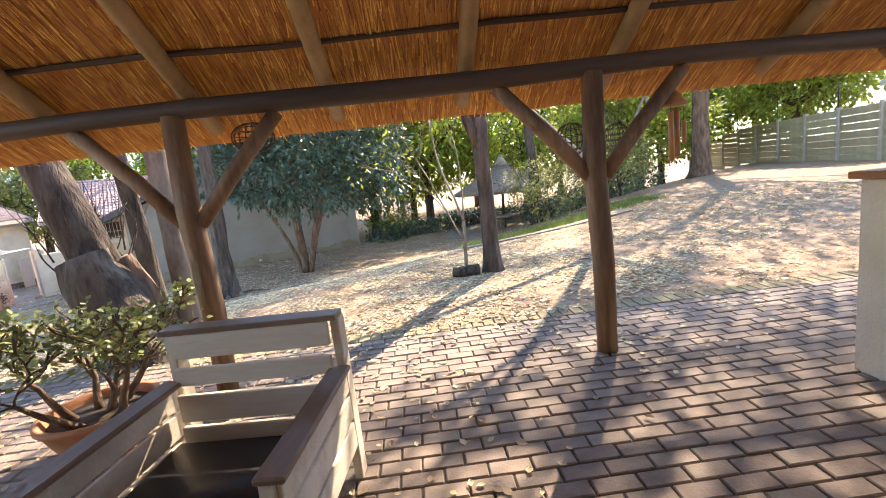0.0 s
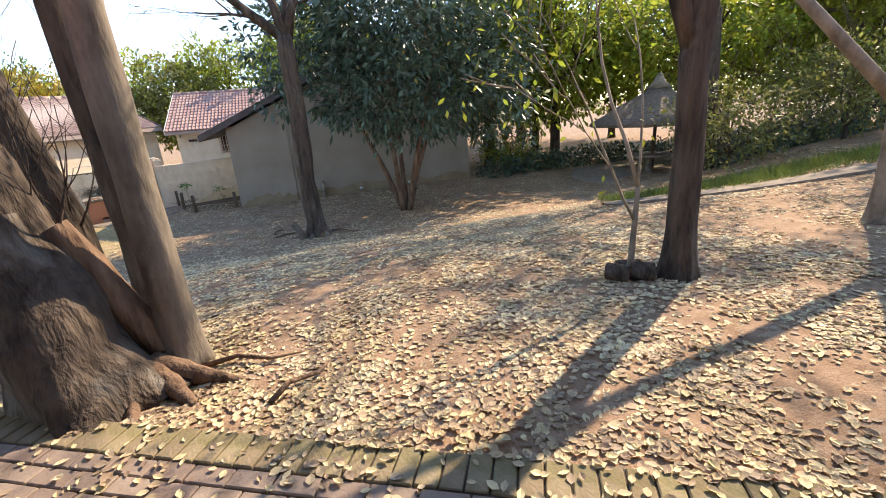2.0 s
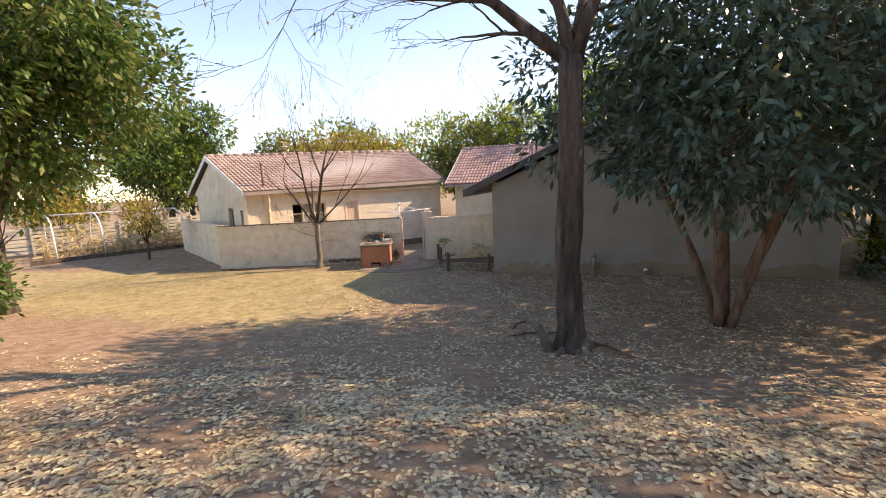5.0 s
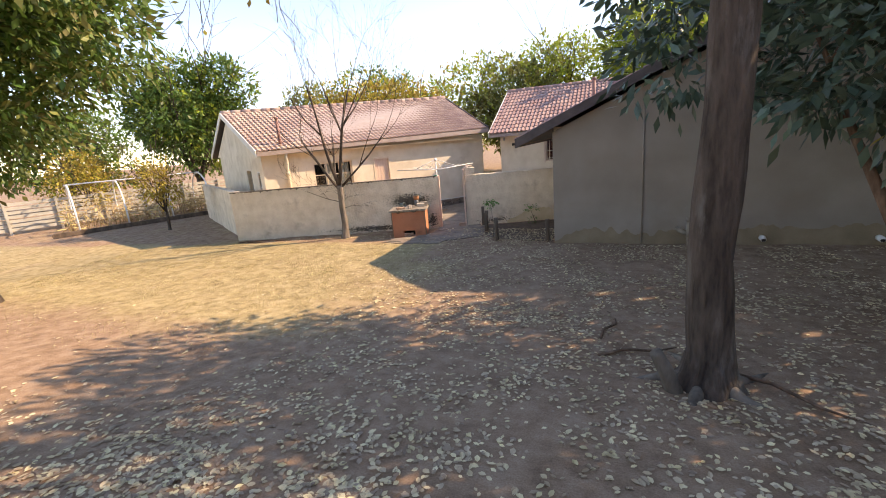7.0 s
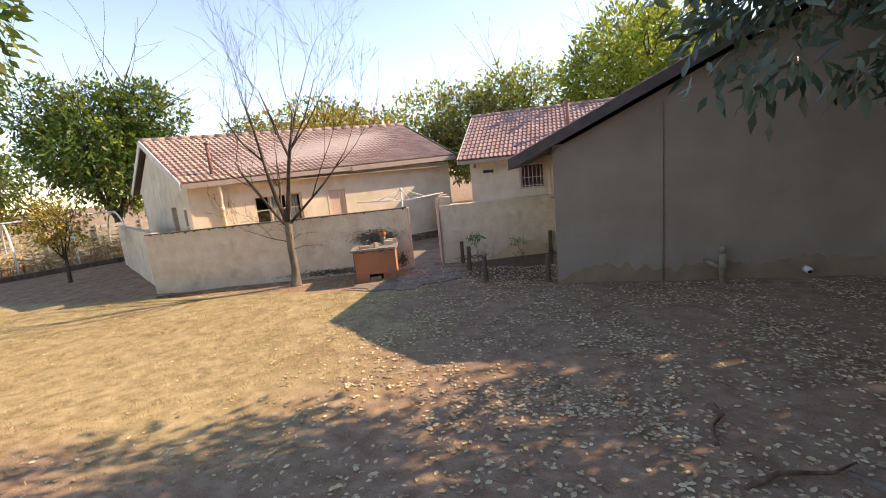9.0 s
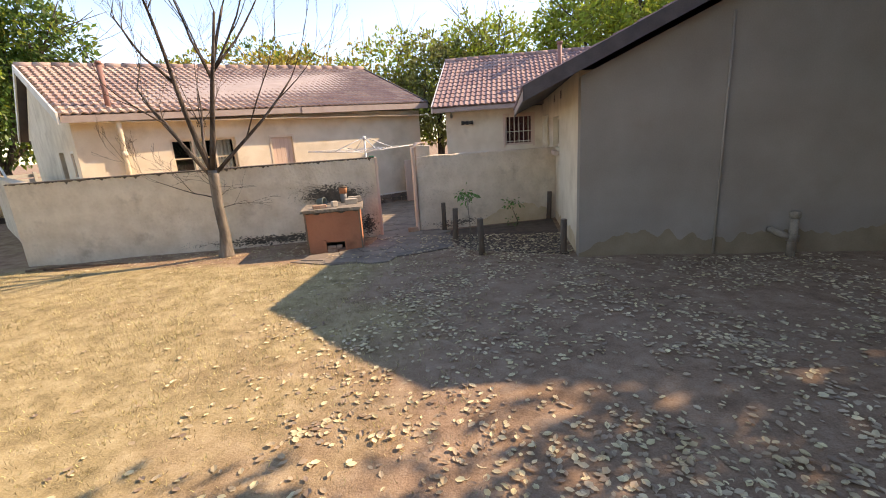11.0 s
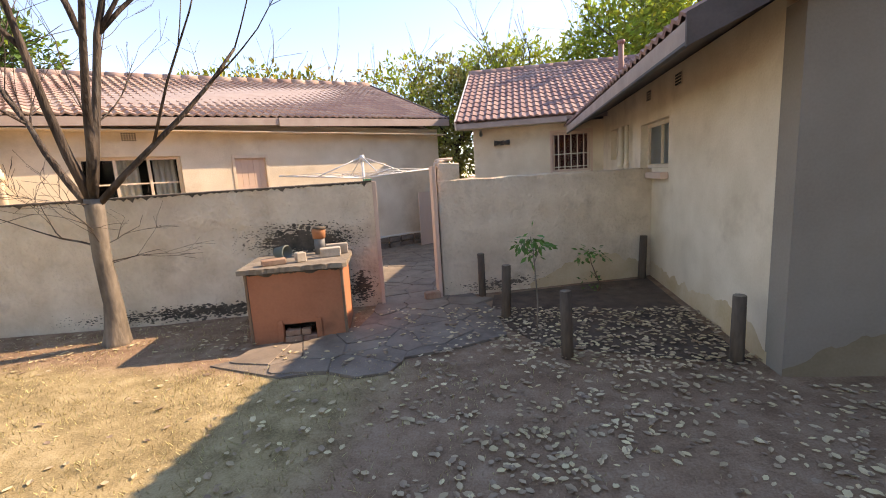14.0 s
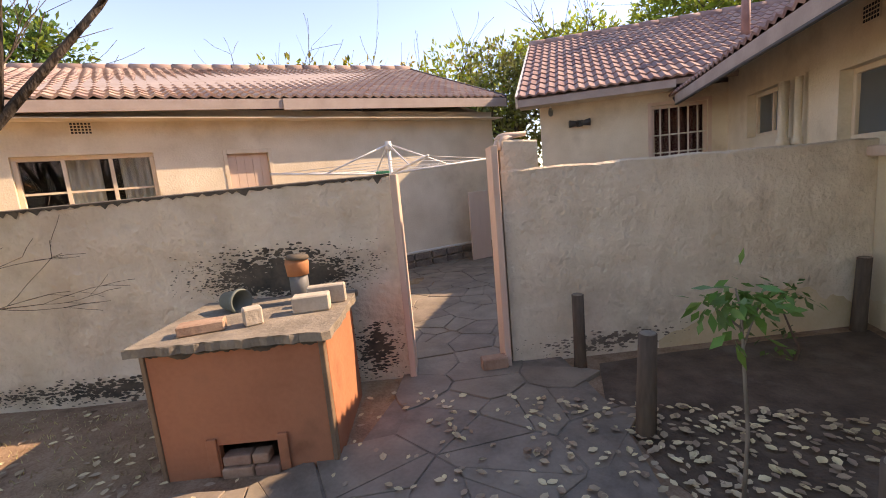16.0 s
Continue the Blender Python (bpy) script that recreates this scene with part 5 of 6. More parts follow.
build_magnolia()
build_tree_a()
build_yard_tree()
forked_tree("rough_barked_tree", 4.6, 6.97, "dark rough-barked tree forking above head height", M["bark"],
            [(0, 0, 0), (0.02, 0, 0.5), (0.04, 0.02, 1.2), (0.0, 0, 1.9), (0.06, 0, 2.4)], [0.165, 0.125, 0.115, 0.11, 0.105],
            [((0.05, 0, 2.3), (0.35, 0.1, 1), 3.2, 0.09), ((0.0, 0, 1.9), (-0.35, 0.1, 1), 3.0, 0.085), ((0.0, 0, 2.2), (-0.05, 0.5, 1), 3.2, 0.07)], 5, M["leaf_light"], 2600, 0.09, 3)
# Leaf count raised so the high crown, out of view, dapples the paving.
forked_tree("pale_barked_tree", 7.63, 7.05, "pale lichen-barked tree with spreading bare limbs", M["bark_pale"],
            [(0, 0, 0), (-0.03, 0, 0.5), (-0.08, 0, 1.1), (-0.10, 0, 1.4)], [0.14, 0.10, 0.09, 0.095],
            [((-0.1, 0, 1.35), (-0.9, 0.3, 0.75), 3.4, 0.075), ((-0.1, 0, 1.4), (-0.25, -0.1, 1), 3.2, 0.07), ((-0.1, 0, 1.4), (0.25, 0.2, 1), 3.4, 0.085), ((-0.05, 0, 1.3), (0.8, -0.2, 0.9), 2.8, 0.05)], 9, M["leaf_light"], 5200, 0.10, 3)
# Leaf count raised here too, for more shade on the ground.
forked_tree("garden_tree_by_fence", 20.3, 11.3, "tall dark-trunked tree beside the precast fence", M["bark_brown"],
            [(0, 0, 0), (0, 0, 1), (0.05, 0, 3), (0.1, 0, 5.5)], [0.45, 0.36, 0.32, 0.28],
            [((0.1, 0, 4.5), (0.6, -0.5, 0.5), 3.5, 0.12), ((0.1, 0, 5.4), (-0.5, 0.3, 0.8), 3.5, 0.14), ((0.05, 0, 3.6), (0.3, -1.0, 0.1), 3.0, 0.08)], 15, M["leaf_olive"], 9000, 0.19, 3)


def overhead_shade_tree(name, x, y, label, bark, trunk, rad, blobs, n, size, leaf, seed):
    """An added tree whose leafy crown, high out of view, shades the garden."""
    t = tree(name, x, y, label, "tree")
    rng = random.Random(seed)
    rough_trunk("trunk", trunk, rad, bark, t, "", seed, 0.3)
    segs = []
    for c, r in blobs:
        d = Vector(c) - Vector(trunk[-1])
        limb(segs, trunk[-1], d, d.length * 1.1, rad[-1] * 0.6, 3, rng, 0.7, 0.05, 3, 0.006)
    segs_mesh("branching", segs, bark, t)
    leaf_mesh("crown", crown_spots(blobs, n, 8, rng, 0.3), size, M[leaf], t, "", seed, 0.45, 0.25)


# Two invented trees, placed up-sun so their crowns shade the ground and paving.
overhead_shade_tree("added_shade_tree", 12.5, 13.6, "added tall tree, its crown out of view, shading the ground before the bank", M["bark"],
                [(0, 0, 0), (0.05, 0, 2), (-0.1, 0, 4.2)], [0.22, 0.18, 0.15],
                [((-4.4, 1.6, 7.0), (3.0, 2.2, 1.3)), ((-1.2, 1.9, 7.3), (2.6, 2.4, 1.5)), ((1.3, 0.8, 6.9), (2.4, 2.4, 1.4))], 1700, 0.15, "leaf_light", 19)
overhead_shade_tree("added_shade_tree", 12.8, 2.2, "added tall tree, its crown out of view, shading the paving", M["bark_pale"],
                [(0, 0, 0), (0.05, 0.1, 2), (-0.1, 0.4, 4.6)], [0.18, 0.15, 0.12],
                [((-1.6, 4.8, 7.0), (2.4, 2.2, 1.2)), ((0.9, 5.2, 7.2), (2.0, 2.2, 1.3)), ((0.0, 2.6, 7.0), (2.4, 2.2, 1.2)), ((-3.0, 6.2, 7.0), (1.6, 1.6, 1.0))], 1100, 0.14, "leaf_light", 23)


fence_tree = next(o for o in scene.objects if o.name == "garden_tree_by_fence")
# Extra high leaves, added only to shade the ground right of the paving.
leaf_mesh("added_shade_crown", crown_spots([((-0.5, 0.2, 6.6), (3.2, 3.0, 1.5)), ((1.6, 2.0, 7.2), (2.4, 2.2, 1.4)), ((-2.6, -1.6, 6.6), (2.4, 2.0, 1.2)), ((0.5, -2.6, 6.8), (2.2, 2.0, 1.2))], 1200, 8, random.Random(31), 0.3), 0.19, M["leaf_olive"], fence_tree, "dull olive leaves added overhead to shade the ground", 33, 0.4, 0.3)


def build_trunk_cluster():
    t = tree("multi_stem_tree", 0.2, 7.55, "old multi-stemmed tree with a thick leaning cut trunk", "tree")
    rng = random.Random(2)
    o = Vector((0.2, 7.55, gh(0.2, 7.55) - 0.05))

    def w(x, y, z):
        return Vector((x, y, z)) - o

    rough_trunk("pale_stem", [w(0.49, 7.46, -0.15), w(0.49, 7.45, 0.4), w(0.48, 7.44, 1.2), w(0.48, 7.44, 2.2), w(0.48, 7.45, 3.4), w(0.65, 7.6, 5.5)], [0.16, 0.125, 0.115, 0.11, 0.10, 0.08], M["bark_grey"], t, "smooth grey-brown stem", 3, 0.35)
    rough_trunk("dark_stem", [w(0.22, 8.0, -0.2), w(0.20, 8.03, 0.8), w(0.13, 8.05, 2.0), w(0.08, 8.1, 3.6), w(0.1, 8.2, 5.5)], [0.12, 0.10, 0.09, 0.085, 0.07], M["bark"], t, "dark stem", 5, 0.2)
    rough_trunk("leaning_stem", [w(-0.1, 8.0, -0.1), w(-0.2, 8.1, 0.9), w(-0.45, 8.2, 2.0), w(-0.8, 8.3, 3.6), w(-1.0, 8.4, 5.5)], [0.14, 0.12, 0.11, 0.1, 0.08], M["bark"], t, "", 6, 0.2)
    rough_trunk("cut_trunk", [w(0.05, 7.15, -0.2), w(-0.08, 7.22, 0.35), w(-0.26, 7.32, 0.85), w(-0.32, 7.36, 1.08)], [0.40, 0.32, 0.28, 0.24], M["bark"], t, "thick dark cut trunk", 9, 0.35)
    rough_trunk("leaning_trunk", [w(-0.04, 7.32, 0.1), w(-0.20, 7.40, 0.85), w(-0.42, 7.52, 1.75), w(-0.65, 7.65, 2.7), w(-0.95, 7.8, 3.8)], [0.28, 0.22, 0.185, 0.165, 0.14], M["bark"], t, "thick leaning limb", 11)
    rough_trunk("cut_limb", [w(0.36, 7.45, 0.05), w(0.16, 7.45, 0.55), w(-0.02, 7.42, 1.02)], [0.12, 0.10, 0.085], M["bark_brown"], t, "reddish cut limb", 12)
    segs = []
    for k in range(26):
        b = w(-0.3 + rng.uniform(-0.25, 0.35), 7.5 + rng.uniform(-0.15, 0.2), rng.uniform(0.95, 1.1))
        limb(segs, b, (rng.gauss(0, 0.35), rng.gauss(0, 0.35), 1), rng.uniform(0.25, 0.7), 0.010, 1, rng, 0.5, 0.2, 2, 0.003)
    for x, y, z in ((0.65, 7.6, 5.3), (0.1, 8.2, 5.3), (-1.0, 8.4, 5.3)):
        for _ in range(3):
            limb(segs, w(x, y, z), (rng.gauss(0, 0.6), rng.gauss(0, 0.6), 1), 2.0, 0.05, 2, rng, 0.7, 0.1, 3)
    tagged(segs_mesh("sprouting", segs, M["bark"], t, "thin shoots sprouting from the cut"), kind="stuff")
    for k in range(5):
        a = -0.6 - k * 0.45
        rough_trunk("root", [w(0.25 + 0.1 * math.cos(a), 7.35 + 0.1 * math.sin(a), 0.0), w(0.25 + 0.5 * math.cos(a), 7.3 + 0.35 * math.sin(a), -0.06), w(0.25 + 0.85 * math.cos(a), 7.3 + 0.6 * math.sin(a), -0.12)], [0.1, 0.06, 0.02], M["bark_brown"], t, "", k)


build_trunk_cluster()


def leafy_tree(name, x, y, label, blobs, n, per, size, leaf, seed, trunk_h=2.0, trunk_r=0.15, bark="bark", shell=0.5, cat="tree", slim=0.45, accent=None):
    t = tree(name, x, y, label, cat)
    rng = random.Random(seed)
    if trunk_h:
        rough_trunk("trunk", [(0, 0, 0), (0.05, 0, trunk_h * 0.5), (0, 0.05, trunk_h)], [trunk_r * 1.2, trunk_r, trunk_r * 0.8], M[bark], t, "", seed, 0.2)
        segs = []
        for b in blobs:
            d = Vector(b[0]) - Vector((0, 0, trunk_h * 0.8))
            limb(segs, (0, 0, trunk_h * 0.8), d, max(0.6, d.length), trunk_r * 0.5, 2, rng, 0.7, 0.1, 3, 0.008)
        segs_mesh("branching", segs, M[bark], t)
    leaf_mesh("crown", crown_spots(blobs, n, per, rng, shell), size, M[leaf], t, "", seed, slim, 0.25)
    if accent:
        leaf_mesh("accent_leaves", crown_spots(blobs, n // 6, per, rng, 0.9), size, M[accent], t, "lighter leaves", seed + 1, slim, 0.2)
    return t


def lumpy(rx, ry, rz, z, n, seed):
    rng = random.Random(seed)
    out = [((0, 0, z), (rx * 0.75, ry * 0.75, rz * 0.8))]
    for k in range(n):
        a = 2 * math.pi * k / n + rng.uniform(-0.3, 0.3)
        e = rng.uniform(-0.6, 0.8)
        s = rng.uniform(0.32, 0.5)
        out.append(((rx * 0.62 * math.cos(a), ry * 0.62 * math.sin(a), z + rz * 0.6 * e), (rx * s, ry * s, rz * s)))
    return out


leafy_tree("leafy_garden_tree", -11.0, 14.5, "large dense green tree with some yellow leaves", lumpy(5.0, 3.6, 3.2, 5.1, 10, 1), 5200, 9, 0.19, "leaf_mid", 41, 2.4, 0.2, accent="leaf_olive")
leafy_tree("round_green_tree", -22.0, 29.5, "rounded bright green tree behind the long house", lumpy(3.9, 3.6, 3.8, 5.2, 8, 2), 2200, 8, 0.26, "leaf_mid", 42, 2.0, 0.2, accent="leaf_light")
leafy_tree("yellow_shrub", -15.6, 22.2, "small yellow autumn shrub by the vegetable frame", lumpy(1.1, 1.0, 1.1, 1.9, 5, 3), 300, 7, 0.13, "leaf_yellow", 43, 1.0, 0.05, cat="shrub")
leafy_tree("yellow_shrub", -24.0, 24.5, "yellow and green shrub behind the slatted fence", lumpy(2.2, 2.0, 1.8, 2.2, 6, 4), 500, 7, 0.18, "leaf_yellow", 44, 1.0, 0.08, cat="shrub")
leafy_tree("garden_shrub", -5.6, 11.1, "leafy green shrub on the lawn edge", lumpy(0.65, 0.65, 0.8, 0.9, 5, 5), 220, 8, 0.11, "leaf_mid", 45, 0.6, 0.04, cat="shrub")
far = [(-24, 44, 7, "leaf_olive"), (-17, 46, 7.4, "leaf_mid"), (-10, 45, 7.0, "leaf_light"), (-5.5, 42, 6.6, "leaf_olive"), (-1, 44, 7.6, "leaf_light"), (3.5, 41, 9.0, "leaf_light"), (9, 43, 9.4, "leaf_light"), (13, 38, 8.6, "leaf_light"), (18, 34, 9.2, "leaf_light"), (22, 29, 9.0, "leaf_mid"), (15, 27, 8.4, "leaf_light"), (26, 24, 9.5, "leaf_light"), (29, 18, 8.5, "leaf_mid"), (-31, 40, 6.6, "leaf_olive"), (-35, 30, 7.5, "leaf_mid"), (9.9, 22.3, 8.8, "leaf_light"), (13.2, 22.2, 9.0, "leaf_light"), (18.5, 20.0, 8.5, "leaf_light"), (22.5, 15.5, 8.0, "leaf_light"), (33, 25, 9, "leaf_mid"), (28.5, 10.5, 7.5, "leaf_light"), (33, 14, 8.5, "leaf_light"), (-14, 38, 6.0, "leaf_yellow"), (5, 35, 7.4, "leaf_light")]
for i, (x, y, hgt, lf) in enumerate(far):
    hgt *= 1.3 if y > 34 and x < 8 else 1.0
    r = 2.6 + (i * 7 % 5) * 0.35
    leafy_tree("background_tree", x, y, "leafy tree in the neighbouring gardens", lumpy(r * 1.25, r * 1.25, hgt * 0.46, hgt * 0.55, 8, 50 + i), 1000, 8, 0.32, lf, 60 + i, hgt * 0.45, 0.2, accent=("leaf_yellow" if i in (2, 6) else "leaf_light"))
for i, (x, y, rx, rz, lf) in enumerate([(12.2, 12.6, 1.7, 1.3, "leaf_olive"), (15.2, 11.8, 1.8, 1.6, "leaf_olive"), (17.5, 14.0, 2.0, 1.9, "leaf_light"), (10.5, 21.5, 1.6, 1.0, "leaf_light"), (20, 16, 2.2, 2.0, "leaf_olive"), (9.0, 25, 2.0, 2.0, "leaf_mid")]):
    leafy_tree("garden_bush", x, y, "rounded garden bush of small green leaves", lumpy(rx, rx, rz, rz * 0.9, 6, 80 + i), 420, 8, 0.12, lf, 90 + i, 0.5, 0.05, cat="bush")
for i in range(11):
    x, y = 9.4 + i * 1.05, 20.2 - 0.028 * (i - 2) ** 2 - (0.45 * (i - 6) if i > 6 else 0)
    leafy_tree("ivy_mound", x, y, "low mound of dark glossy ground ivy", [((0, 0, 0.15), (1.0, 0.9, 0.55))], 150, 8, 0.12, "leaf_dark", 110 + i, 0, 0, cat="ground cover", slim=0.7)
for i in range(6):
    leafy_tree("ivy_mound", 13.0 + i * 1.1, 13.6 - 0.15 * i, "dark ivy covering the bank behind the path", [((0, 0, 0.2), (0.9, 0.8, 0.7))], 150, 8, 0.12, "leaf_dark", 130 + i, 0, 0, cat="ground cover", slim=0.7)


def build_sapling():
    s = empty("sapling", (-2.06, 21.17, -1.13), 0, "thin young sapling with a tuft of drooping green leaves", "sapling")
    tube("stem", [(0, 0, 0), (0.012, 0, 0.35), (-0.01, 0, 0.7), (-0.02, 0, 0.88), (-0.04, 0, 0.97)], [0.009, 0.008, 0.0065, 0.005, 0.003], M["bark_pale"], s, sides=6)
    tube("twig", [(-0.01, 0, 0.72), (0.02, 0.02, 0.80), (0.05, 0.03, 0.88)], [0.005, 0.004, 0.003], M["bark_pale"], s, sides=5)
    tube("twig", [(-0.015, 0, 0.80), (-0.08, -0.02, 0.86), (-0.13, -0.03, 0.91)], [0.005, 0.004, 0.003], M["bark_pale"], s, sides=5)
    rng = random.Random(4)
    spots = []
    for c, n, sp in (((-0.04, 0, 0.94), 40, 0.05), ((0.05, 0.03, 0.88), 22, 0.04), ((-0.13, -0.03, 0.90), 22, 0.04), ((-0.03, 0, 0.78), 10, 0.035)):
        for _ in range(n):
            q = Vector((rng.gauss(0, 1), rng.gauss(0, 1), rng.gauss(0, 0.7)))
            spots.append((Vector(c) + q * sp, q))
    leaf_mesh("leaves", spots, 0.082, M["leaf_sapling"], s, "drooping fresh green leaves", 4, 0.44, 0.9)
    w = empty("small_sapling", (-1.22, 22.75, -1.13), 0, "small bent sapling with fresh green leaves", "sapling")
    w.scale = (0.85, 0.85, 0.72)
    tube("stem", [(0, 0, 0), (0.03, 0, 0.12), (-0.03, 0, 0.3), (-0.10, 0, 0.52), (-0.12, 0, 0.7)], [0.016, 0.013, 0.009, 0.006, 0.004], M["bark_brown"], w, sides=6)
    spots = []
    for c, n, sp in (((-0.12, 0, 0.70), 24, 0.06), ((0.03, 0.02, 0.66), 18, 0.05), ((-0.24, 0, 0.62), 14, 0.045)):
        for _ in range(n):
            q = Vector((rng.gauss(0, 1), rng.gauss(0, 1), rng.gauss(0, 0.7)))
            spots.append((Vector(c) + q * sp, q))
    leaf_mesh("leaves", spots, 0.10, M["leaf_sapling"], w, "fresh green leaves", 8, 0.5, 0.7)


build_sapling()
leafy_tree("weedy_plant", -1.3, 22.9, "small dark-leaved weed in the bed", [((0, 0, 0.12), (0.12, 0.12, 0.1))], 8, 4, 0.07, "leaf_mid", 150, 0, 0, cat="plant")


def build_pot_plant():
    p = empty("terracotta_bowl", (-0.20, 5.2, -0.04), 0, "large terracotta bowl planter standing on the paving", "planter")
    p.scale = (0.8, 0.8, 0.8)
    bm = bmesh.new()
    prof = [(0.0, 0.0), (0.2, 0.0), (0.26, 0.06), (0.34, 0.22), (0.40, 0.36), (0.42, 0.36), (0.42, 0.40), (0.375, 0.40), (0.36, 0.36), (0.30, 0.2), (0.0, 0.15)]
    vs = [bm.verts.new((x, 0, z)) for x, z in prof]
    es = [bm.edges.new((a, b)) for a, b in zip(vs, vs[1:])]
    bmesh.ops.spin(bm, geom=vs + es, cent=(0, 0, 0), axis=(0, 0, 1), angle=2 * math.pi, steps=36)
    bmesh.ops.remove_doubles(bm, verts=bm.verts[:], dist=1e-4)
    part("bowl", bm, M["terracotta"], p, "", True)
    tube("soil", [(0, 0, 0.30), (0, 0, 0.335)], [0.345, 0.35], M["soil"], p, sides=24)
    j = empty("jade_plant", (-0.20, 5.2, 0.222), 0, "woody jade plant with thick brown stems and small leaves", "succulent plant")
    j.scale = (0.9, 0.9, 0.72)
    rng = random.Random(17)
    segs = []
    for x, y, dx, dy in ((0.05, 0.0, 0.5, 0.1), (-0.15, 0.05, -0.8, 0.3), (-0.1, -0.12, -0.7, -0.5), (0.12, 0.1, 0.6, 0.6), (-0.02, 0.1, -0.1, 0.8), (0.1, -0.1, 0.5, -0.5)):
        limb(segs, (x, y, -0.02), (dx, dy, 0.95), 0.50, 0.036, 3, rng, 0.65, 0.15, 3, 0.007, 0.3)
    segs_mesh("woody_frame", segs, M["bark_brown"], j, "thick brown stems")
    spots = []
    ends = [s for s in segs if s[1][0] < 0.03]
    for _ in range(1900):
        pts, _r = rng.choice(ends)
        q = Vector((rng.gauss(0, 1), rng.gauss(0, 1), rng.gauss(0.3, 1)))
        spots.append((rng.choice(pts[3:]) + q * 0.03, q))
    leaf_mesh("leaves", spots, 0.058, M["leaf_jade"], j, "small thick olive leaves", 7, 0.7, -0.2)


build_pot_plant()


# ---- things round the shelter ----
def build_chime():
    c = empty("wooden_wind_chime", lapa(0.62, 0.05, 2.06), 0, "orange wooden wind chime hanging from the shelter beam", "wind chime")
    tube("cord", [(0, 0, 0), (0, 0, -0.22)], [0.003, 0.003], M["wire"], c, sides=5)
    tube("bell_roof", [(0, 0, -0.18), (0, 0, -0.22), (0, 0, -0.27), (0, 0, -0.29)], [0.012, 0.045, 0.085, 0.09], M["wood_orange"], c, "", 12)
    for x, y, z0, z1, r in ((-0.06, 0.0, -0.33, -0.68, 0.020), (0.05, 0.02, -0.31, -0.65, 0.024), (0.02, -0.05, -0.40, -0.56, 0.018)):
        tube("chime_tube", [(x, y, z0), (x, y, z1)], [r, r * 0.95], M["wood_orange"], c, "", 10)
        tube("hanging_string", [(x, y, -0.285), (x, y, z0)], [0.0025, 0.0025], M["wire"], c, sides=5)


build_chime()


def wire_ball(name, p, r, label, flat=0.6):
    w = empty(name, p, 0, label, "ornament")
    rng = random.Random(name)
    for k in range(9):
        a = math.pi * k / 9
        tube("wire_hoop", [(r * math.cos(t) * math.cos(a), r * math.cos(t) * math.sin(a), r * flat * math.sin(t)) for t in [2 * math.pi * i / 16 for i in range(17)]], [0.003] * 17, M["wire"], w, sides=4)
    for k in range(4):
        z = r * flat * (-0.6 + 0.4 * k)
        q = math.sqrt(max(0.01, 1 - (z / (r * flat)) ** 2)) * r
        tube("wire_ring", [(q * math.cos(t), q * math.sin(t), z) for t in [2 * math.pi * i / 16 for i in range(17)]], [0.003] * 17, M["wire"], w, sides=4)


wire_ball("wire_basket", lapa(-2.45, 0.22, 1.90), 0.15, "rusty wire basket hanging under the thatch", 0.7)
wire_ball("wire_ornament", lapa(-0.14, 0.10, 1.62), 0.12, "rusty wire ornament tied to the post", 1.0)
wire_ball("wire_ornament", lapa(0.20, 0.10, 1.60), 0.10, "rusty wire ornament tied to the post", 1.0)


# ---- thatched parasol, patio ----
def build_parasol():
    p = empty("thatched_parasol", (13.35, 16.4, -1.12), 0, "grey thatched parasol on a leaning pole over the round patio", "parasol")
    tube("pole", [(0, 0, 0), (0.05, 0, 1.2), (0.12, 0, 2.4)], [0.06, 0.06, 0.05], M["log_dark"], p)
    n = 28
    rng = random.Random(6)
    verts, faces = [], []
    rings = [(0.08, 3.2), (0.22, 2.9), (0.5, 2.62), (1.2, 2.3), (1.75, 1.98), (2.18, 1.78), (2.2, 1.66), (1.75, 1.80), (0.6, 2.3)]
    for r, z in rings:
        verts += [(0.12 + r * math.cos(2 * math.pi * k / n) * (1 + rng.uniform(-0.015, 0.015)), r * math.sin(2 * math.pi * k / n), z + rng.uniform(-0.015, 0.015)) for k in range(n)]
    for i in range(len(rings) - 1):
        for k in range(n):
            faces.append((i * n + k, i * n + (k + 1) % n, (i + 1) * n + (k + 1) % n, (i + 1) * n + k))
    mesh_object("thatch_cone", verts, faces, M["thatch_old"], p, "grey weathered thatch cone", True)
    tube("ridge_cap", [(0.12, 0, 2.78), (0.12, 0, 2.95), (0.12, 0, 3.25)], [0.42, 0.22, 0.05], M["concrete"], p, "cement cap", 14)
    t = empty("round_table", (13.2, 16.4, -1.12), 0, "round concrete table built round the pole", "table")
    tube("tabletop", [(0, 0, 0.56), (0, 0, 0.64)], [0.72, 0.72], M["concrete"], t, sides=24)
    tube("pedestal", [(0.02, 0, 0), (0.05, 0, 0.56)], [0.11, 0.11], M["concrete"], t, sides=12)
    pt = tube("round_patio", [(13.4, 16.2, -1.25), (13.4, 16.2, -1.06)], [2.9, 2.85], M["joint"], sides=40)
    tagged(pt, "round stone patio under the parasol", "patio", kind="structure")


build_parasol()


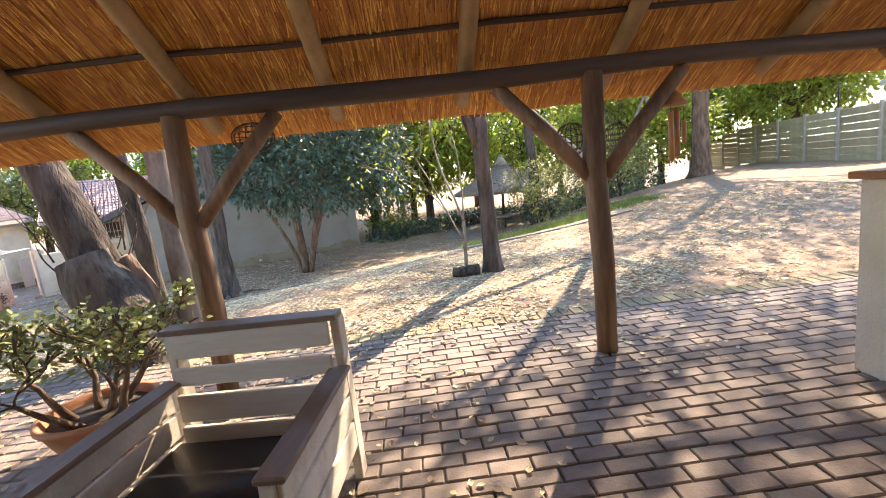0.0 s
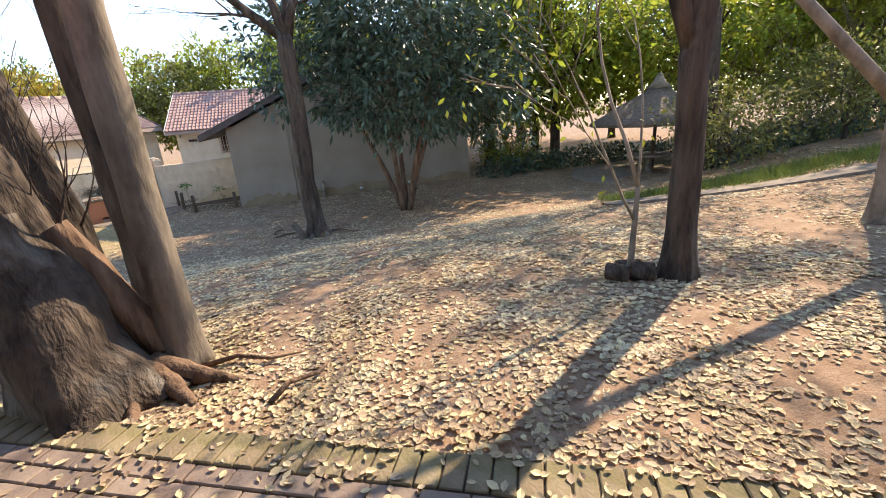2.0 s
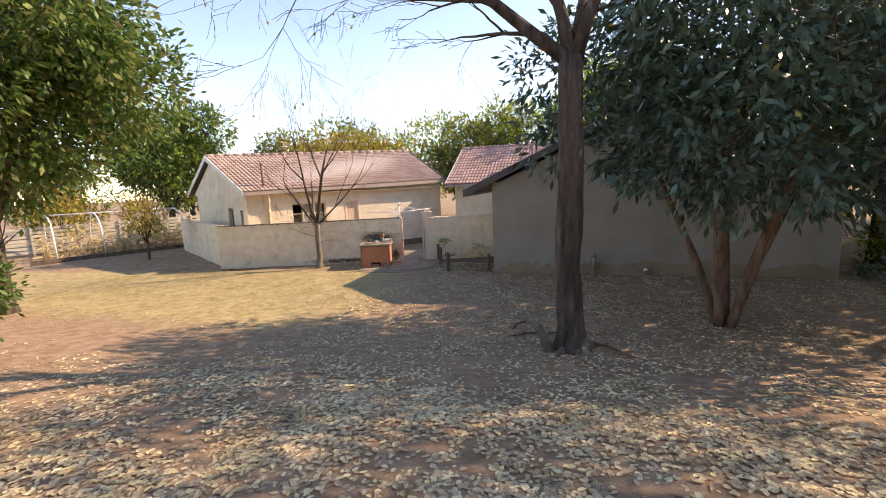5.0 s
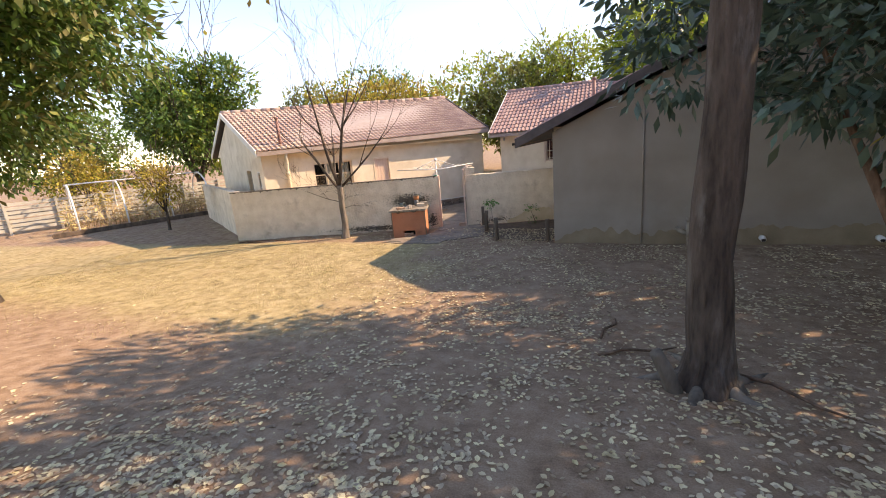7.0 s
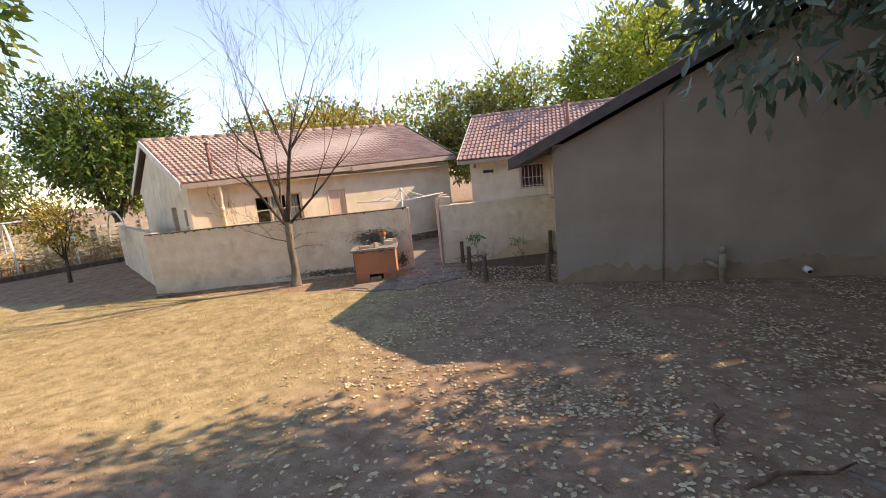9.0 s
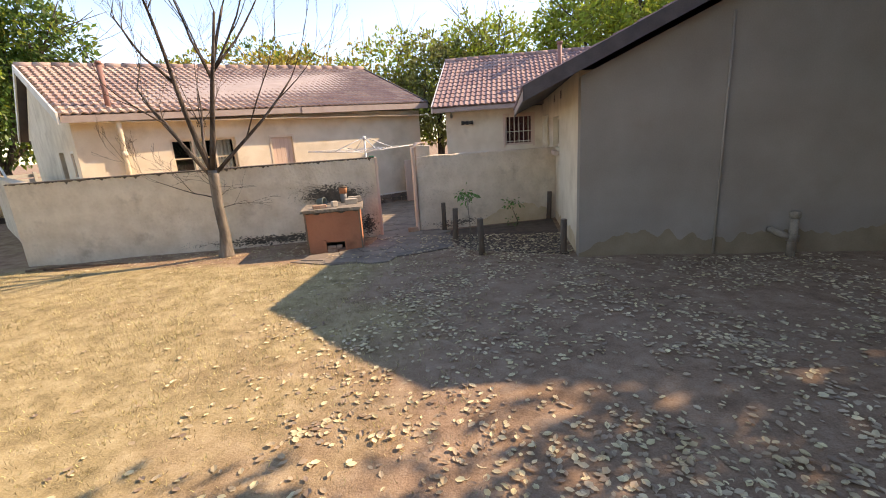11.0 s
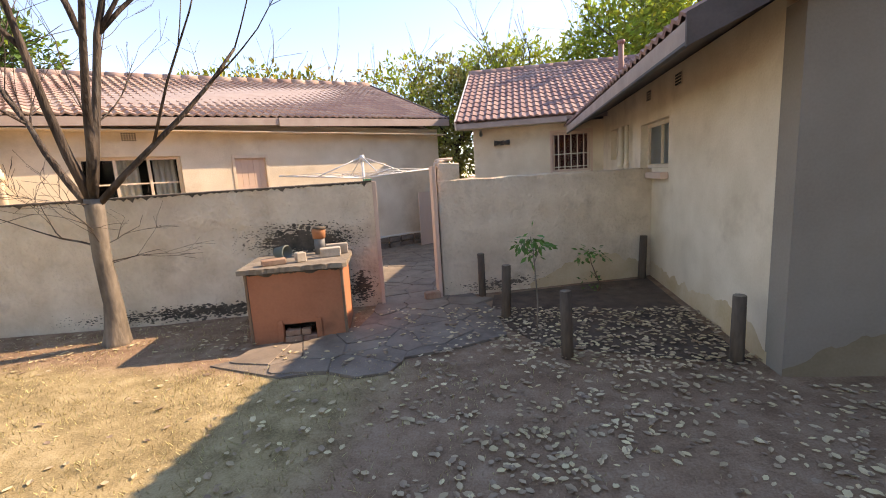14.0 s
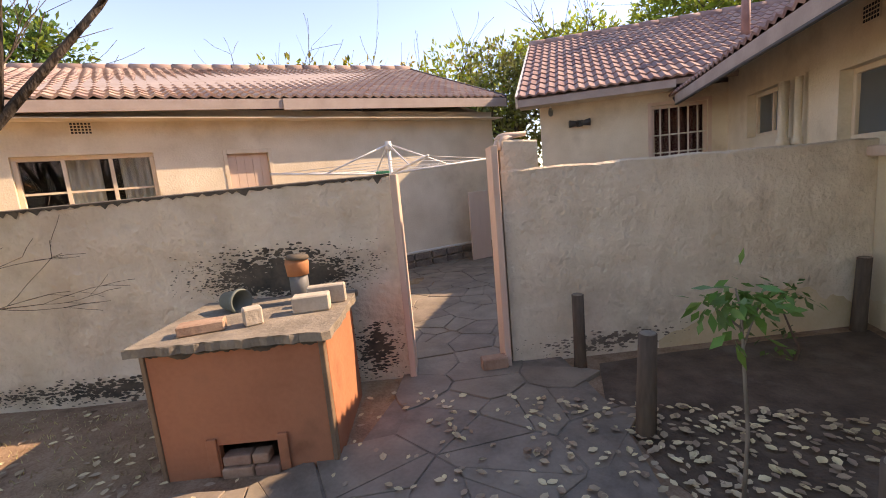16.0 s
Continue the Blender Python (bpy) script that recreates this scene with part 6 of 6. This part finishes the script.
def strip(name, a, b, wid, h, mat, label, cat):
    a, b = Vector((*a, 0)), Vector((*b, 0))
    d = (b - a).normalized()
    s = Vector((-d.y, d.x, 0))
    n = int((b - a).length / 0.4)
    verts, faces = [], []
    for i in range(n + 1):
        p = a.lerp(b, i / n)
        for k in (-1, 1):
            q = p + s * (k * wid / 2)
            z = gz(q.x, q.y)
            verts += [(q.x, q.y, z - 0.1), (q.x, q.y, z + h)]
    for i in range(n):
        q = i * 4
        faces += [(q + 1, q + 3, q + 7, q + 5), (q, q + 1, q + 5, q + 4), (q + 2, q + 6, q + 7, q + 3)]
    return tagged(mesh_object(name, verts, faces, mat), label, cat, kind="structure")


strip("path", (7.0, 10.9), (11.2, 8.9), 0.55, 0.05, M["joint"], "pale cement path along the bank", "path")


def blades(name, pts, hmin, hmax, mat, label, seed, w=0.006):
    rng = np.random.default_rng(seed)
    P = np.array(pts)
    n = len(P)
    a = rng.uniform(0, 2 * np.pi, n)
    hh = rng.uniform(hmin, hmax, n)
    dx, dy = np.cos(a) * w, np.sin(a) * w
    lean = rng.normal(0, 0.6, (n, 2)) * hh[:, None]
    V = np.stack([P + np.c_[dx, dy, 0 * a], P - np.c_[dx, dy, 0 * a], P + np.c_[lean, hh]], 1).reshape(-1, 3)
    me = bpy.data.meshes.new(name)
    me.from_pydata(V.tolist(), [], np.arange(3 * n).reshape(-1, 3).tolist())
    me.materials.append(mat)
    return tagged(new(name, me), label, "grass", kind="stuff")


rg = random.Random(77)
pts = []
while len(pts) < 9000:
    t, s = rg.random(), rg.gauss(0.9, 0.38)
    x, y = 7.3 + 5.5 * t + 0.43 * s, 11.0 - 2.4 * t + 0.9 * s
    pts.append((x, y, gh(x, y) - 0.01))
blades("bank_grass", pts, 0.06, 0.2, M["grass_green"], "long green grass on the bank above the path", 3, 0.008)
pts = []
while len(pts) < 60000:
    x, y = rg.uniform(-13, -0.6), rg.uniform(13.2, 22.4)
    wall_y = 20.40 + (x + 10.2) * 0.2986
    if y > wall_y - 0.1 or rg.random() > lawn_mask(x, y) * (0.55 + 0.6 * noise.noise(Vector((x * 1.3, y * 1.3, 2)))) * (1.4 if y > 16 else 0.8):
        continue
    if x > -5.0 and y > 20.5:
        continue
    pts.append((x, y, gh(x, y) - 0.006))
blades("dry_lawn_grass", pts, 0.015, 0.04, M["grass_dry"], "short dry yellow lawn grass", 4, 0.004)


# ---- fallen leaves ----
def build_litter():
    rng = random.Random(99)
    spots = []

    def density(x, y):
        u, v = (Vector((x, y, 0)) - LO).dot(LU), (Vector((x, y, 0)) - LO).dot(LV)
        if v < 1.1:
            return 0.13 if v > -3 else 0.0
        if x > -4.6 and x < -0.3 and 20.4 < y < 23.4:
            return 1.0
        if 0.0 < 20.3 + (x + 10.2) * 0.2986 - y < 1.1 and -10 < x < -4:
            return 0.4
        if y > 20.2 and -0.4 < x < 8.2:
            return 0.0
        if y > 20.3 + (x + 10) * 0.3 and x < -0.4:
            return 0.0
        k = 1.0 if v < 3.0 else (0.85 if y < 14 else 0.62)
        if x < -1.5:
            k *= max(0.08, 1 - (-1.5 - x) / 4.5) * (0.7 if y > 13 else 1)
        if y > 16 and -4 < x < 7:
            k = max(k, 0.55)
        if x > 9:
            k *= 0.75
        return k

    tries = 0
    while len(spots) < 92000 and tries < 900000:
        tries += 1
        x = rng.uniform(-9, 14) if rng.random() < 0.6 else rng.uniform(-3, 6)
        y = rng.uniform(3.0, 22) if rng.random() < 0.55 else rng.uniform(4.5, 12)
        cl = 0.5 + 0.9 * noise.noise(Vector((x * 1.1, y * 1.1, 7))) + 0.5 * noise.noise(Vector((x * 4, y * 4, 9)))
        bed = -5.0 < x < -0.3 and y > 20.3
        if bed:
            cl = 0.35 + 0.5 * cl
        if rng.random() < density(x, y) * max(0.05, cl) * (0.45 if bed and x < -2.4 else 1.0):
            z = max(gh(x, y), -1.105 if bed and x < -2.3 else -1.125)
            spots.append((x, y, z + rng.uniform(0.003, 0.010)))
    nr = np.random.default_rng(5)
    n = len(spots)
    P = np.array(spots)
    a = nr.uniform(0, 2 * np.pi, n)
    D = np.stack([np.cos(a), np.sin(a), nr.normal(0, 0.09, n)], 1)
    U = np.stack([-np.sin(a), np.cos(a), nr.normal(0, 0.11, n)], 1)
    L = nr.uniform(0.032, 0.07, (n, 1))
    W = L * nr.uniform(0.48, 0.72, (n, 1))
    curl = nr.uniform(0.01, 0.17, (n, 1)) * L
    Z = np.array([[0, 0, 1.0]])
    q = [P - D * L * 0.5 + Z * curl * 0.6, P - D * L * 0.12 + U * W * 0.5 + Z * curl, P + D * L * 0.25 + U * W * 0.4 + Z * curl, P + D * L * 0.5 + Z * curl * 0.8, P + D * L * 0.25 - U * W * 0.4 + Z * curl, P - D * L * 0.12 - U * W * 0.5 + Z * curl, P - D * L * 0.1, P + D * L * 0.22]
    V = np.stack(q, 1).reshape(-1, 3)
    V[:, 2] = np.maximum(V[:, 2], np.repeat(P[:, 2], 8) - 0.002)
    fs = [(0, 6, 1), (1, 6, 7, 2), (2, 7, 3), (0, 5, 6), (5, 4, 7, 6), (4, 3, 7)]
    faces = [tuple(8 * i + k for k in f) for i in range(n) for f in fs]
    ob = mesh_object("fallen_leaves", V.tolist(), faces, M["leaf_dry"])
    tagged(ob, "pale dry fallen leaves scattered over the ground", "leaf litter", kind="stuff")


build_litter()


# ---- logs at the foot of the rough-barked tree, twiggy shrub ----
for i, (x, y, r, l) in enumerate(((4.10, 7.15, 0.08, 0.2), (4.28, 7.05, 0.085, 0.2), (4.30, 7.25, 0.07, 0.22))):
    lg = empty("cut_log", (x, y, gh(x, y) + r * 0.9), radians(40 + i * 17), "short dark cut log lying by the tree", "log", "logs by the tree")
    tube("log_body", [(0, -l / 2, 0), (0, l / 2, 0.01)], [r, r * 0.95], M["bark"], lg, sides=14, wobble=0.05, seed=i)
    for s in (-1, 1):
        tube("cut_face", [(0, s * l / 2, 0.005), (0, s * (l / 2 + 0.005), 0.005)], [r * 0.88, r * 0.86], M["bark_brown"], lg, sides=14)
forked_tree("twiggy_shrub", 4.2, 7.12, "thin twiggy shrub with small pale green leaves", M["bark_pale"],
            [(0, 0, 0), (0.03, 0, 0.5), (0.05, 0, 0.9)], [0.03, 0.025, 0.022],
            [((0.05, 0, 0.9), (0.0, 0.2, 1), 1.9, 0.02), ((0.03, 0, 0.6), (-0.5, 0, 0.9), 1.4, 0.015), ((0.04, 0, 0.8), (0.45, 0.2, 1), 1.6, 0.015)], 25, M["leaf_light"], 1100, 0.075, 3)


# ---- rotary clothes line in the yard ----
def build_clothes_line():
    c = empty("rotary_clothes_line", (-4.75, 24.2, -1.12), radians(20), "white rotary clothes line behind the yard wall", "clothes line")
    tube("mast", [(0, 0, 0), (0, 0, 1.98)], [0.025, 0.022], M["white_steel"], c)
    tube("hub", [(0, 0, 1.90), (0, 0, 2.0)], [0.04, 0.04], M["white_steel"], c)
    for k in range(4):
        a = math.pi / 2 * k + 0.3
        d = Vector((math.cos(a), math.sin(a), 0))
        tube("arm", [Vector((0, 0, 1.62)), d * 1.35 + Vector((0, 0, 1.72))], [0.014, 0.012], M["white_steel"], c, sides=6)
        tube("stay", [Vector((0, 0, 1.97)), d * 0.75 + Vector((0, 0, 1.68))], [0.010, 0.010], M["white_steel"], c, sides=6)
        b = Vector((math.cos(a + math.pi / 2), math.sin(a + math.pi / 2), 0))
        for r in (0.55, 0.8, 1.05, 1.32):
            tube("line", [d * r + Vector((0, 0, 1.62 + 0.075 * r)), b * r + Vector((0, 0, 1.62 + 0.075 * r))], [0.003, 0.003], M["white_steel"], c, sides=4)


build_clothes_line()


rag = empty("knotted_rag", (-3.17, 22.66, -0.52 + 1.12), 0, "faded knotted rag tied over the gateway pier", "cloth")
for k, (a, b, c) in enumerate((((-0.07, -0.02, 0.03), (0.0, 0.0, 0.05), (0.16, 0.02, 0.06)), ((-0.08, -0.08, -0.10), (-0.06, -0.03, 0.0), (0.02, 0.0, 0.05)), ((-0.03, -0.09, -0.05), (-0.01, -0.04, 0.03), (0.08, 0.02, 0.05)))):
    tube("twist", [a, Vector(a).lerp(Vector(b), 0.5) + Vector((0, 0, 0.012)), b, c], [0.012, 0.02, 0.026, 0.016], M["frame_pink"], rag, "", 8, 0.15, k)
clip_ = empty("green_clip", (-4.02, 22.26, 0.452), radians(17), "small green plastic clip lying on the wall top", "clip")
part("clip_body", box_bm(-0.05, 0.05, -0.03, 0.01, 0.0, 0.02, 0.004), M["green_plastic"], clip_)


# ---- vegetable frame and slatted fence, far left ----
def build_tunnel():
    t = empty("hoop_frame", (-20.3, 24.6, -1.12), radians(63), "white pipe hoop frame over a dry vegetable bed", "garden frame")
    for i in range(4):
        x = -2.6 + i * 1.75
        tube("hoop", [(x, 1.6 * math.cos(a), 2.0 * math.sin(a) ** 0.6) for a in [math.pi * k / 14 for k in range(15)]], [0.035] * 15, M["white_steel"], t, sides=7)
    tube("ridge_pipe", [(-2.7, 0, 2.02), (2.75, 0, 2.02)], [0.028, 0.028], M["white_steel"], t)
    s = empty("slatted_fence", (-22.0, 25.8, -1.12), radians(63), "pale slatted boundary fence", "fence")
    for i in range(9):
        part("fence_post", box_bm(-7 + i * 1.8, -6.9 + i * 1.8, 0, 0.1, 0, 1.5), M["fence_post"], s)
    for k in range(7):
        part("fence_slat", box_bm(-7, 8, 0.1, 0.13, 0.15 + k * 0.19, 0.29 + k * 0.19), M["fence_post"], s)
    rng = random.Random(9)
    spots, segs = [], []
    m = empty("dry_maize_stalks", (-20.3, 24.6, -1.12), radians(63), "dried maize stalks standing in the vegetable bed", "crop", kind="stuff")
    for _ in range(120):
        x, y, h = rng.uniform(-3, 3.2), rng.uniform(-1.5, 1.5), rng.uniform(0.6, 1.5)
        segs.append(([Vector((x, y, 0)), Vector((x + rng.gauss(0, 0.08), y + rng.gauss(0, 0.08), h))], [0.012, 0.006]))
        for _k in range(7):
            q = Vector((rng.gauss(0, 1), rng.gauss(0, 1), 0.2))
            spots.append((Vector((x, y, rng.uniform(0.2, h))), q))
    segs_mesh("stalks", segs, M["reed"], m)
    leaf_mesh("dry_leaves", spots, 0.5, M["reed"], m, "", 9, 0.12, 0.4)
    e = empty("bed_edging", (-18.4, 23.6, -1.10), radians(63), "dark timber edging of the vegetable bed", "edging")
    part("edging_board", box_bm(-3.5, 4.0, 0, 0.06, 0, 0.18, 0.01), M["post_wood"], e)


build_tunnel()


# ---- precast fence and neighbour's house, right ----
def build_precast_fence():
    a, b = Vector((13.2, -1.8, 0)), Vector((36.2, 19.8, 0))
    L = (b - a).length
    f = empty("fence_precast", (a.x, a.y, 0.0), math.atan2(b.y - a.y, b.x - a.x), "olive precast concrete panel fence with pale posts", "fence", kind="structure")
    n = int(L / 2.25)
    pm = part("fence_post", box_bm(-0.07, 0.07, -0.08, 0.08, -0.3, 2.02, 0.01), M["fence_post"], f)
    sm = part("fence_panel", box_bm(0.075, 2.175, -0.025, 0.025, 0.0, 0.278, 0.008), M["fence_slab"], f)
    for i in range(n):
        p = a.lerp(b, i * 2.25 / L)
        z = gz(p.x, p.y)
        for k in range(7):
            ob = sm if (i == 0 and k == 0) else new("fence_panel", sm.data)
            ob.parent, ob.location = f, (i * 2.25, 0, z - 0.05 + k * 0.285)
        ob = pm if i == 0 else new("fence_post", pm.data)
        ob.parent, ob.location = f, (i * 2.25, 0, z)
    w = empty("security_wire", (a.x, a.y, 0), f.rotation_euler.z, "electric security wire above the fence", "wire fence")
    for i in range(0, n, 2):
        p = a.lerp(b, i * 2.25 / L)
        tube("wire_post", [(i * 2.25, 0.05, gz(p.x, p.y) + 2.0), (i * 2.25, 0.05, gz(p.x, p.y) + 2.9)], [0.018, 0.018], M["black_plastic"], w, sides=6)
    for k in range(4):
        tube("strand", [(0, 0.05, 2.5 + k * 0.2), (L, 0.05, 2.4 + k * 0.2)], [0.004, 0.004], M["wire"], w, sides=4)
    h = empty("neighbour_house", (20.5, 0.2, 0.0), math.atan2(b.y - a.y, b.x - a.x), "beige neighbouring house behind the precast fence", "house")
    part("wall", box_bm(-12, 9, -8, 0, -0.5, 3.5), M["plaster"], h)
    slab_between("roof", [(-9.5, 0.6, 3.35), (9.5, 0.6, 3.35), (9.5, -4, 5.0), (-9.5, -4, 5.0)], 0.15, M["fascia"], h)
    part("fascia_board", box_bm(-9.5, 9.5, 0.56, 0.62, 3.1, 3.36), M["plaster_white"], h)


build_precast_fence()


# ---- flagstones ----
def inside(poly, x, y):
    c = False
    for (x0, y0), (x1, y1) in zip(poly, poly[1:] + poly[:1]):
        if (y0 > y) != (y1 > y) and x < (x1 - x0) * (y - y0) / (y1 - y0) + x0:
            c = not c
    return c


def clip(poly, p, q):
    """The part of a polygon nearer to p than to q."""
    m, d = (p + q) / 2, q - p
    out = []
    for a, b in zip(poly, poly[1:] + poly[:1]):
        sa, sb = (a - m).dot(d), (b - m).dot(d)
        if sa <= 0:
            out.append(a)
        if (sa < 0) != (sb < 0) and abs(sa - sb) > 1e-9:
            out.append(a.lerp(b, sa / (sa - sb)))
    return out


def build_flagstones():
    f = empty("flagstone_paving", (0, 0, 0), 0, "grey slate crazy paving through the gateway", "paving", kind="structure")
    region = [(-5.0, 20.35), (-4.2, 20.15), (-3.4, 20.5), (-2.75, 20.85), (-2.35, 21.15), (-2.5, 21.9), (-2.8, 22.6), (-3.1, 23.2), (-1.2, 24.2), (-1.0, 26.9), (-3.2, 26.9), (-3.4, 31), (-4.4, 31), (-6.5, 25.6), (-5.2, 23.0), (-3.95, 22.4), (-3.95, 21.2)]
    rng = random.Random(31)
    seeds = []
    for i in range(-18, 0):
        for j in range(0, 34):
            seeds.append(Vector((i * 0.36 + rng.uniform(-0.24, 0.24), 19.8 + j * 0.34 + rng.uniform(-0.24, 0.24))))
    for s in seeds:
        if not inside(region, s.x, s.y):
            continue
        poly = [s + Vector(c) for c in ((-0.6, -0.6), (0.6, -0.6), (0.6, 0.6), (-0.6, 0.6))]
        for o in seeds:
            if o is not s and (o - s).length < 1.1:
                poly = clip(poly, s, o)
        if len(poly) < 3:
            continue
        poly = [(s + (p - s) * (1 - 0.009 / max(0.05, (p - s).length))) for p in poly]
        z = -1.105 + rng.uniform(-0.004, 0.006)
        part("flagstone", prism_bm([(p.x, p.y) for p in poly], z - 0.05, z, 0.003), M["slate"], f)
    part("joint_bed", prism_bm(region, -1.3, -1.112), M["joint"], f)


build_flagstones()


bed = part("planting_bed", prism_bm([(-2.3, 21.3), (-2.0, 20.9), (-1.5, 20.78), (-0.9, 20.62), (-0.45, 20.58), (-0.45, 23.4), (-1.2, 23.15), (-2.0, 22.85), (-2.55, 22.6), (-2.55, 22.0)], -1.2, -1.127), M["soil_bed"])
tagged(bed, "dark damp soil of the planting bed beside the house", "bed", kind="structure")


# ---- small things by the houses ----
gb = part("loose_brick", box_bm(-0.1, 0.1, -0.05, 0.05, 0, 0.09, 0.008), M["red_brick"])
gb.matrix_world = pose(-3.33, 22.42, -1.103, 0, 0, 24)
tagged(gb, "worn brick standing beside the gate post", "brick")
for x in (3.75, 5.6):
    d = empty("drain_outlet", (x, 20.33, -0.98), 0, "short white drain pipe out of the gable wall", "pipe", "drain outlets")
    tube("pipe_end", [(0, 0.02, 0), (0, -0.09, 0), (0, -0.13, -0.02)], [0.055, 0.055, 0.05], M["white_steel"], d, sides=14)
    # Near-black disc painting the dark inside of the pipe.
    tube("pipe_mouth", [(0, -0.131, -0.02), (0, -0.134, -0.021)], [0.038, 0.038], M["unlit_hollow"], d, sides=14)
for i, (x, y, a, l) in enumerate(((1.2, 14.9, 20, 0.9), (2.4, 14.2, -40, 1.1), (0.9, 15.6, 70, 0.7), (0.95, 7.2, -15, 0.7), (1.3, 6.7, 35, 0.5), (-8.9, 20.3, 12, 1.4), (-9.4, 20.15, 5, 1.0))):
    st = empty("fallen_branch", (x, y, gh(x, y) + 0.02), radians(a), "dead fallen branch lying on the ground", "branch", "fallen branches")
    tube("stick", [(-l / 2, 0, 0), (-l / 6, 0.05, 0.03), (l / 5, -0.02, 0.02), (l / 2, 0.06, 0.0)], [0.022, 0.018, 0.013, 0.006], M["bark_brown"], st, sides=7)


# ---- brick paving under the shelter ----
def build_paving():
    f = empty("brick_paving", (LO.x, LO.y, 0), math.atan2(LU.y, LU.x), "brown clay brick paving in running bond", "paving", kind="structure")
    part("sand_bed", box_bm(-6, 9, -4.2, 1.12, -0.3, -0.014), M["sand_joint"], f)
    rng = random.Random(55)
    lw, ww = 0.212, 0.102
    me = bpy.data.meshes.new("paving_brick")
    bm = box_bm(-lw / 2, lw / 2, -ww / 2, ww / 2, -0.06, 0.0, 0.006)
    bm.to_mesh(me)
    bm.free()
    me.materials.append(M["paver"])
    edge = bpy.data.meshes.new("edge_brick")
    bm = box_bm(-ww / 2, ww / 2, -lw / 2, lw / 2, -0.06, 0.0, 0.006)
    bm.to_mesh(edge)
    bm.free()
    edge.materials.append(M["paver_moss"])
    src, polys = [v.co.copy() for v in me.vertices], [tuple(p.vertices) for p in me.polygons]
    jv, jf, count = [], [], 0
    v, row = 1.12 - 0.222 - 0.056, 0
    while v > -4.1:
        u = -5.9 + (0.111 if row % 2 else 0)
        while u < 8.6:
            m = pose(u + rng.uniform(-0.002, 0.002), v + rng.uniform(-0.002, 0.002), rng.uniform(-0.004, 0.002), rng.uniform(-0.7, 0.7), rng.uniform(-0.5, 0.5), rng.uniform(-0.5, 0.5))
            if -2.2 < u < 1.1 and v > -1.5 and count < 300:
                b = new("paving_brick", me)
                b.parent, b.matrix_basis = f, m
                count += 1
            else:
                k = len(jv)
                jv += [m @ q for q in src]
                jf += [tuple(k + i for i in p) for p in polys]
            u += 0.222
        v -= 0.1115
        row += 1
    tagged(mesh_object("outer_paving_bricks", jv, jf, M["paver"], f), kind="stuff")
    u = -5.9
    while u < 8.6:
        b = new("edge_brick", edge)
        b.parent, b.matrix_basis = f, pose(u, 1.12 - 0.109, rng.uniform(-0.004, 0.003), rng.uniform(-0.8, 0.8), 0, rng.uniform(-0.8, 0.8))
        u += 0.1115


build_paving()
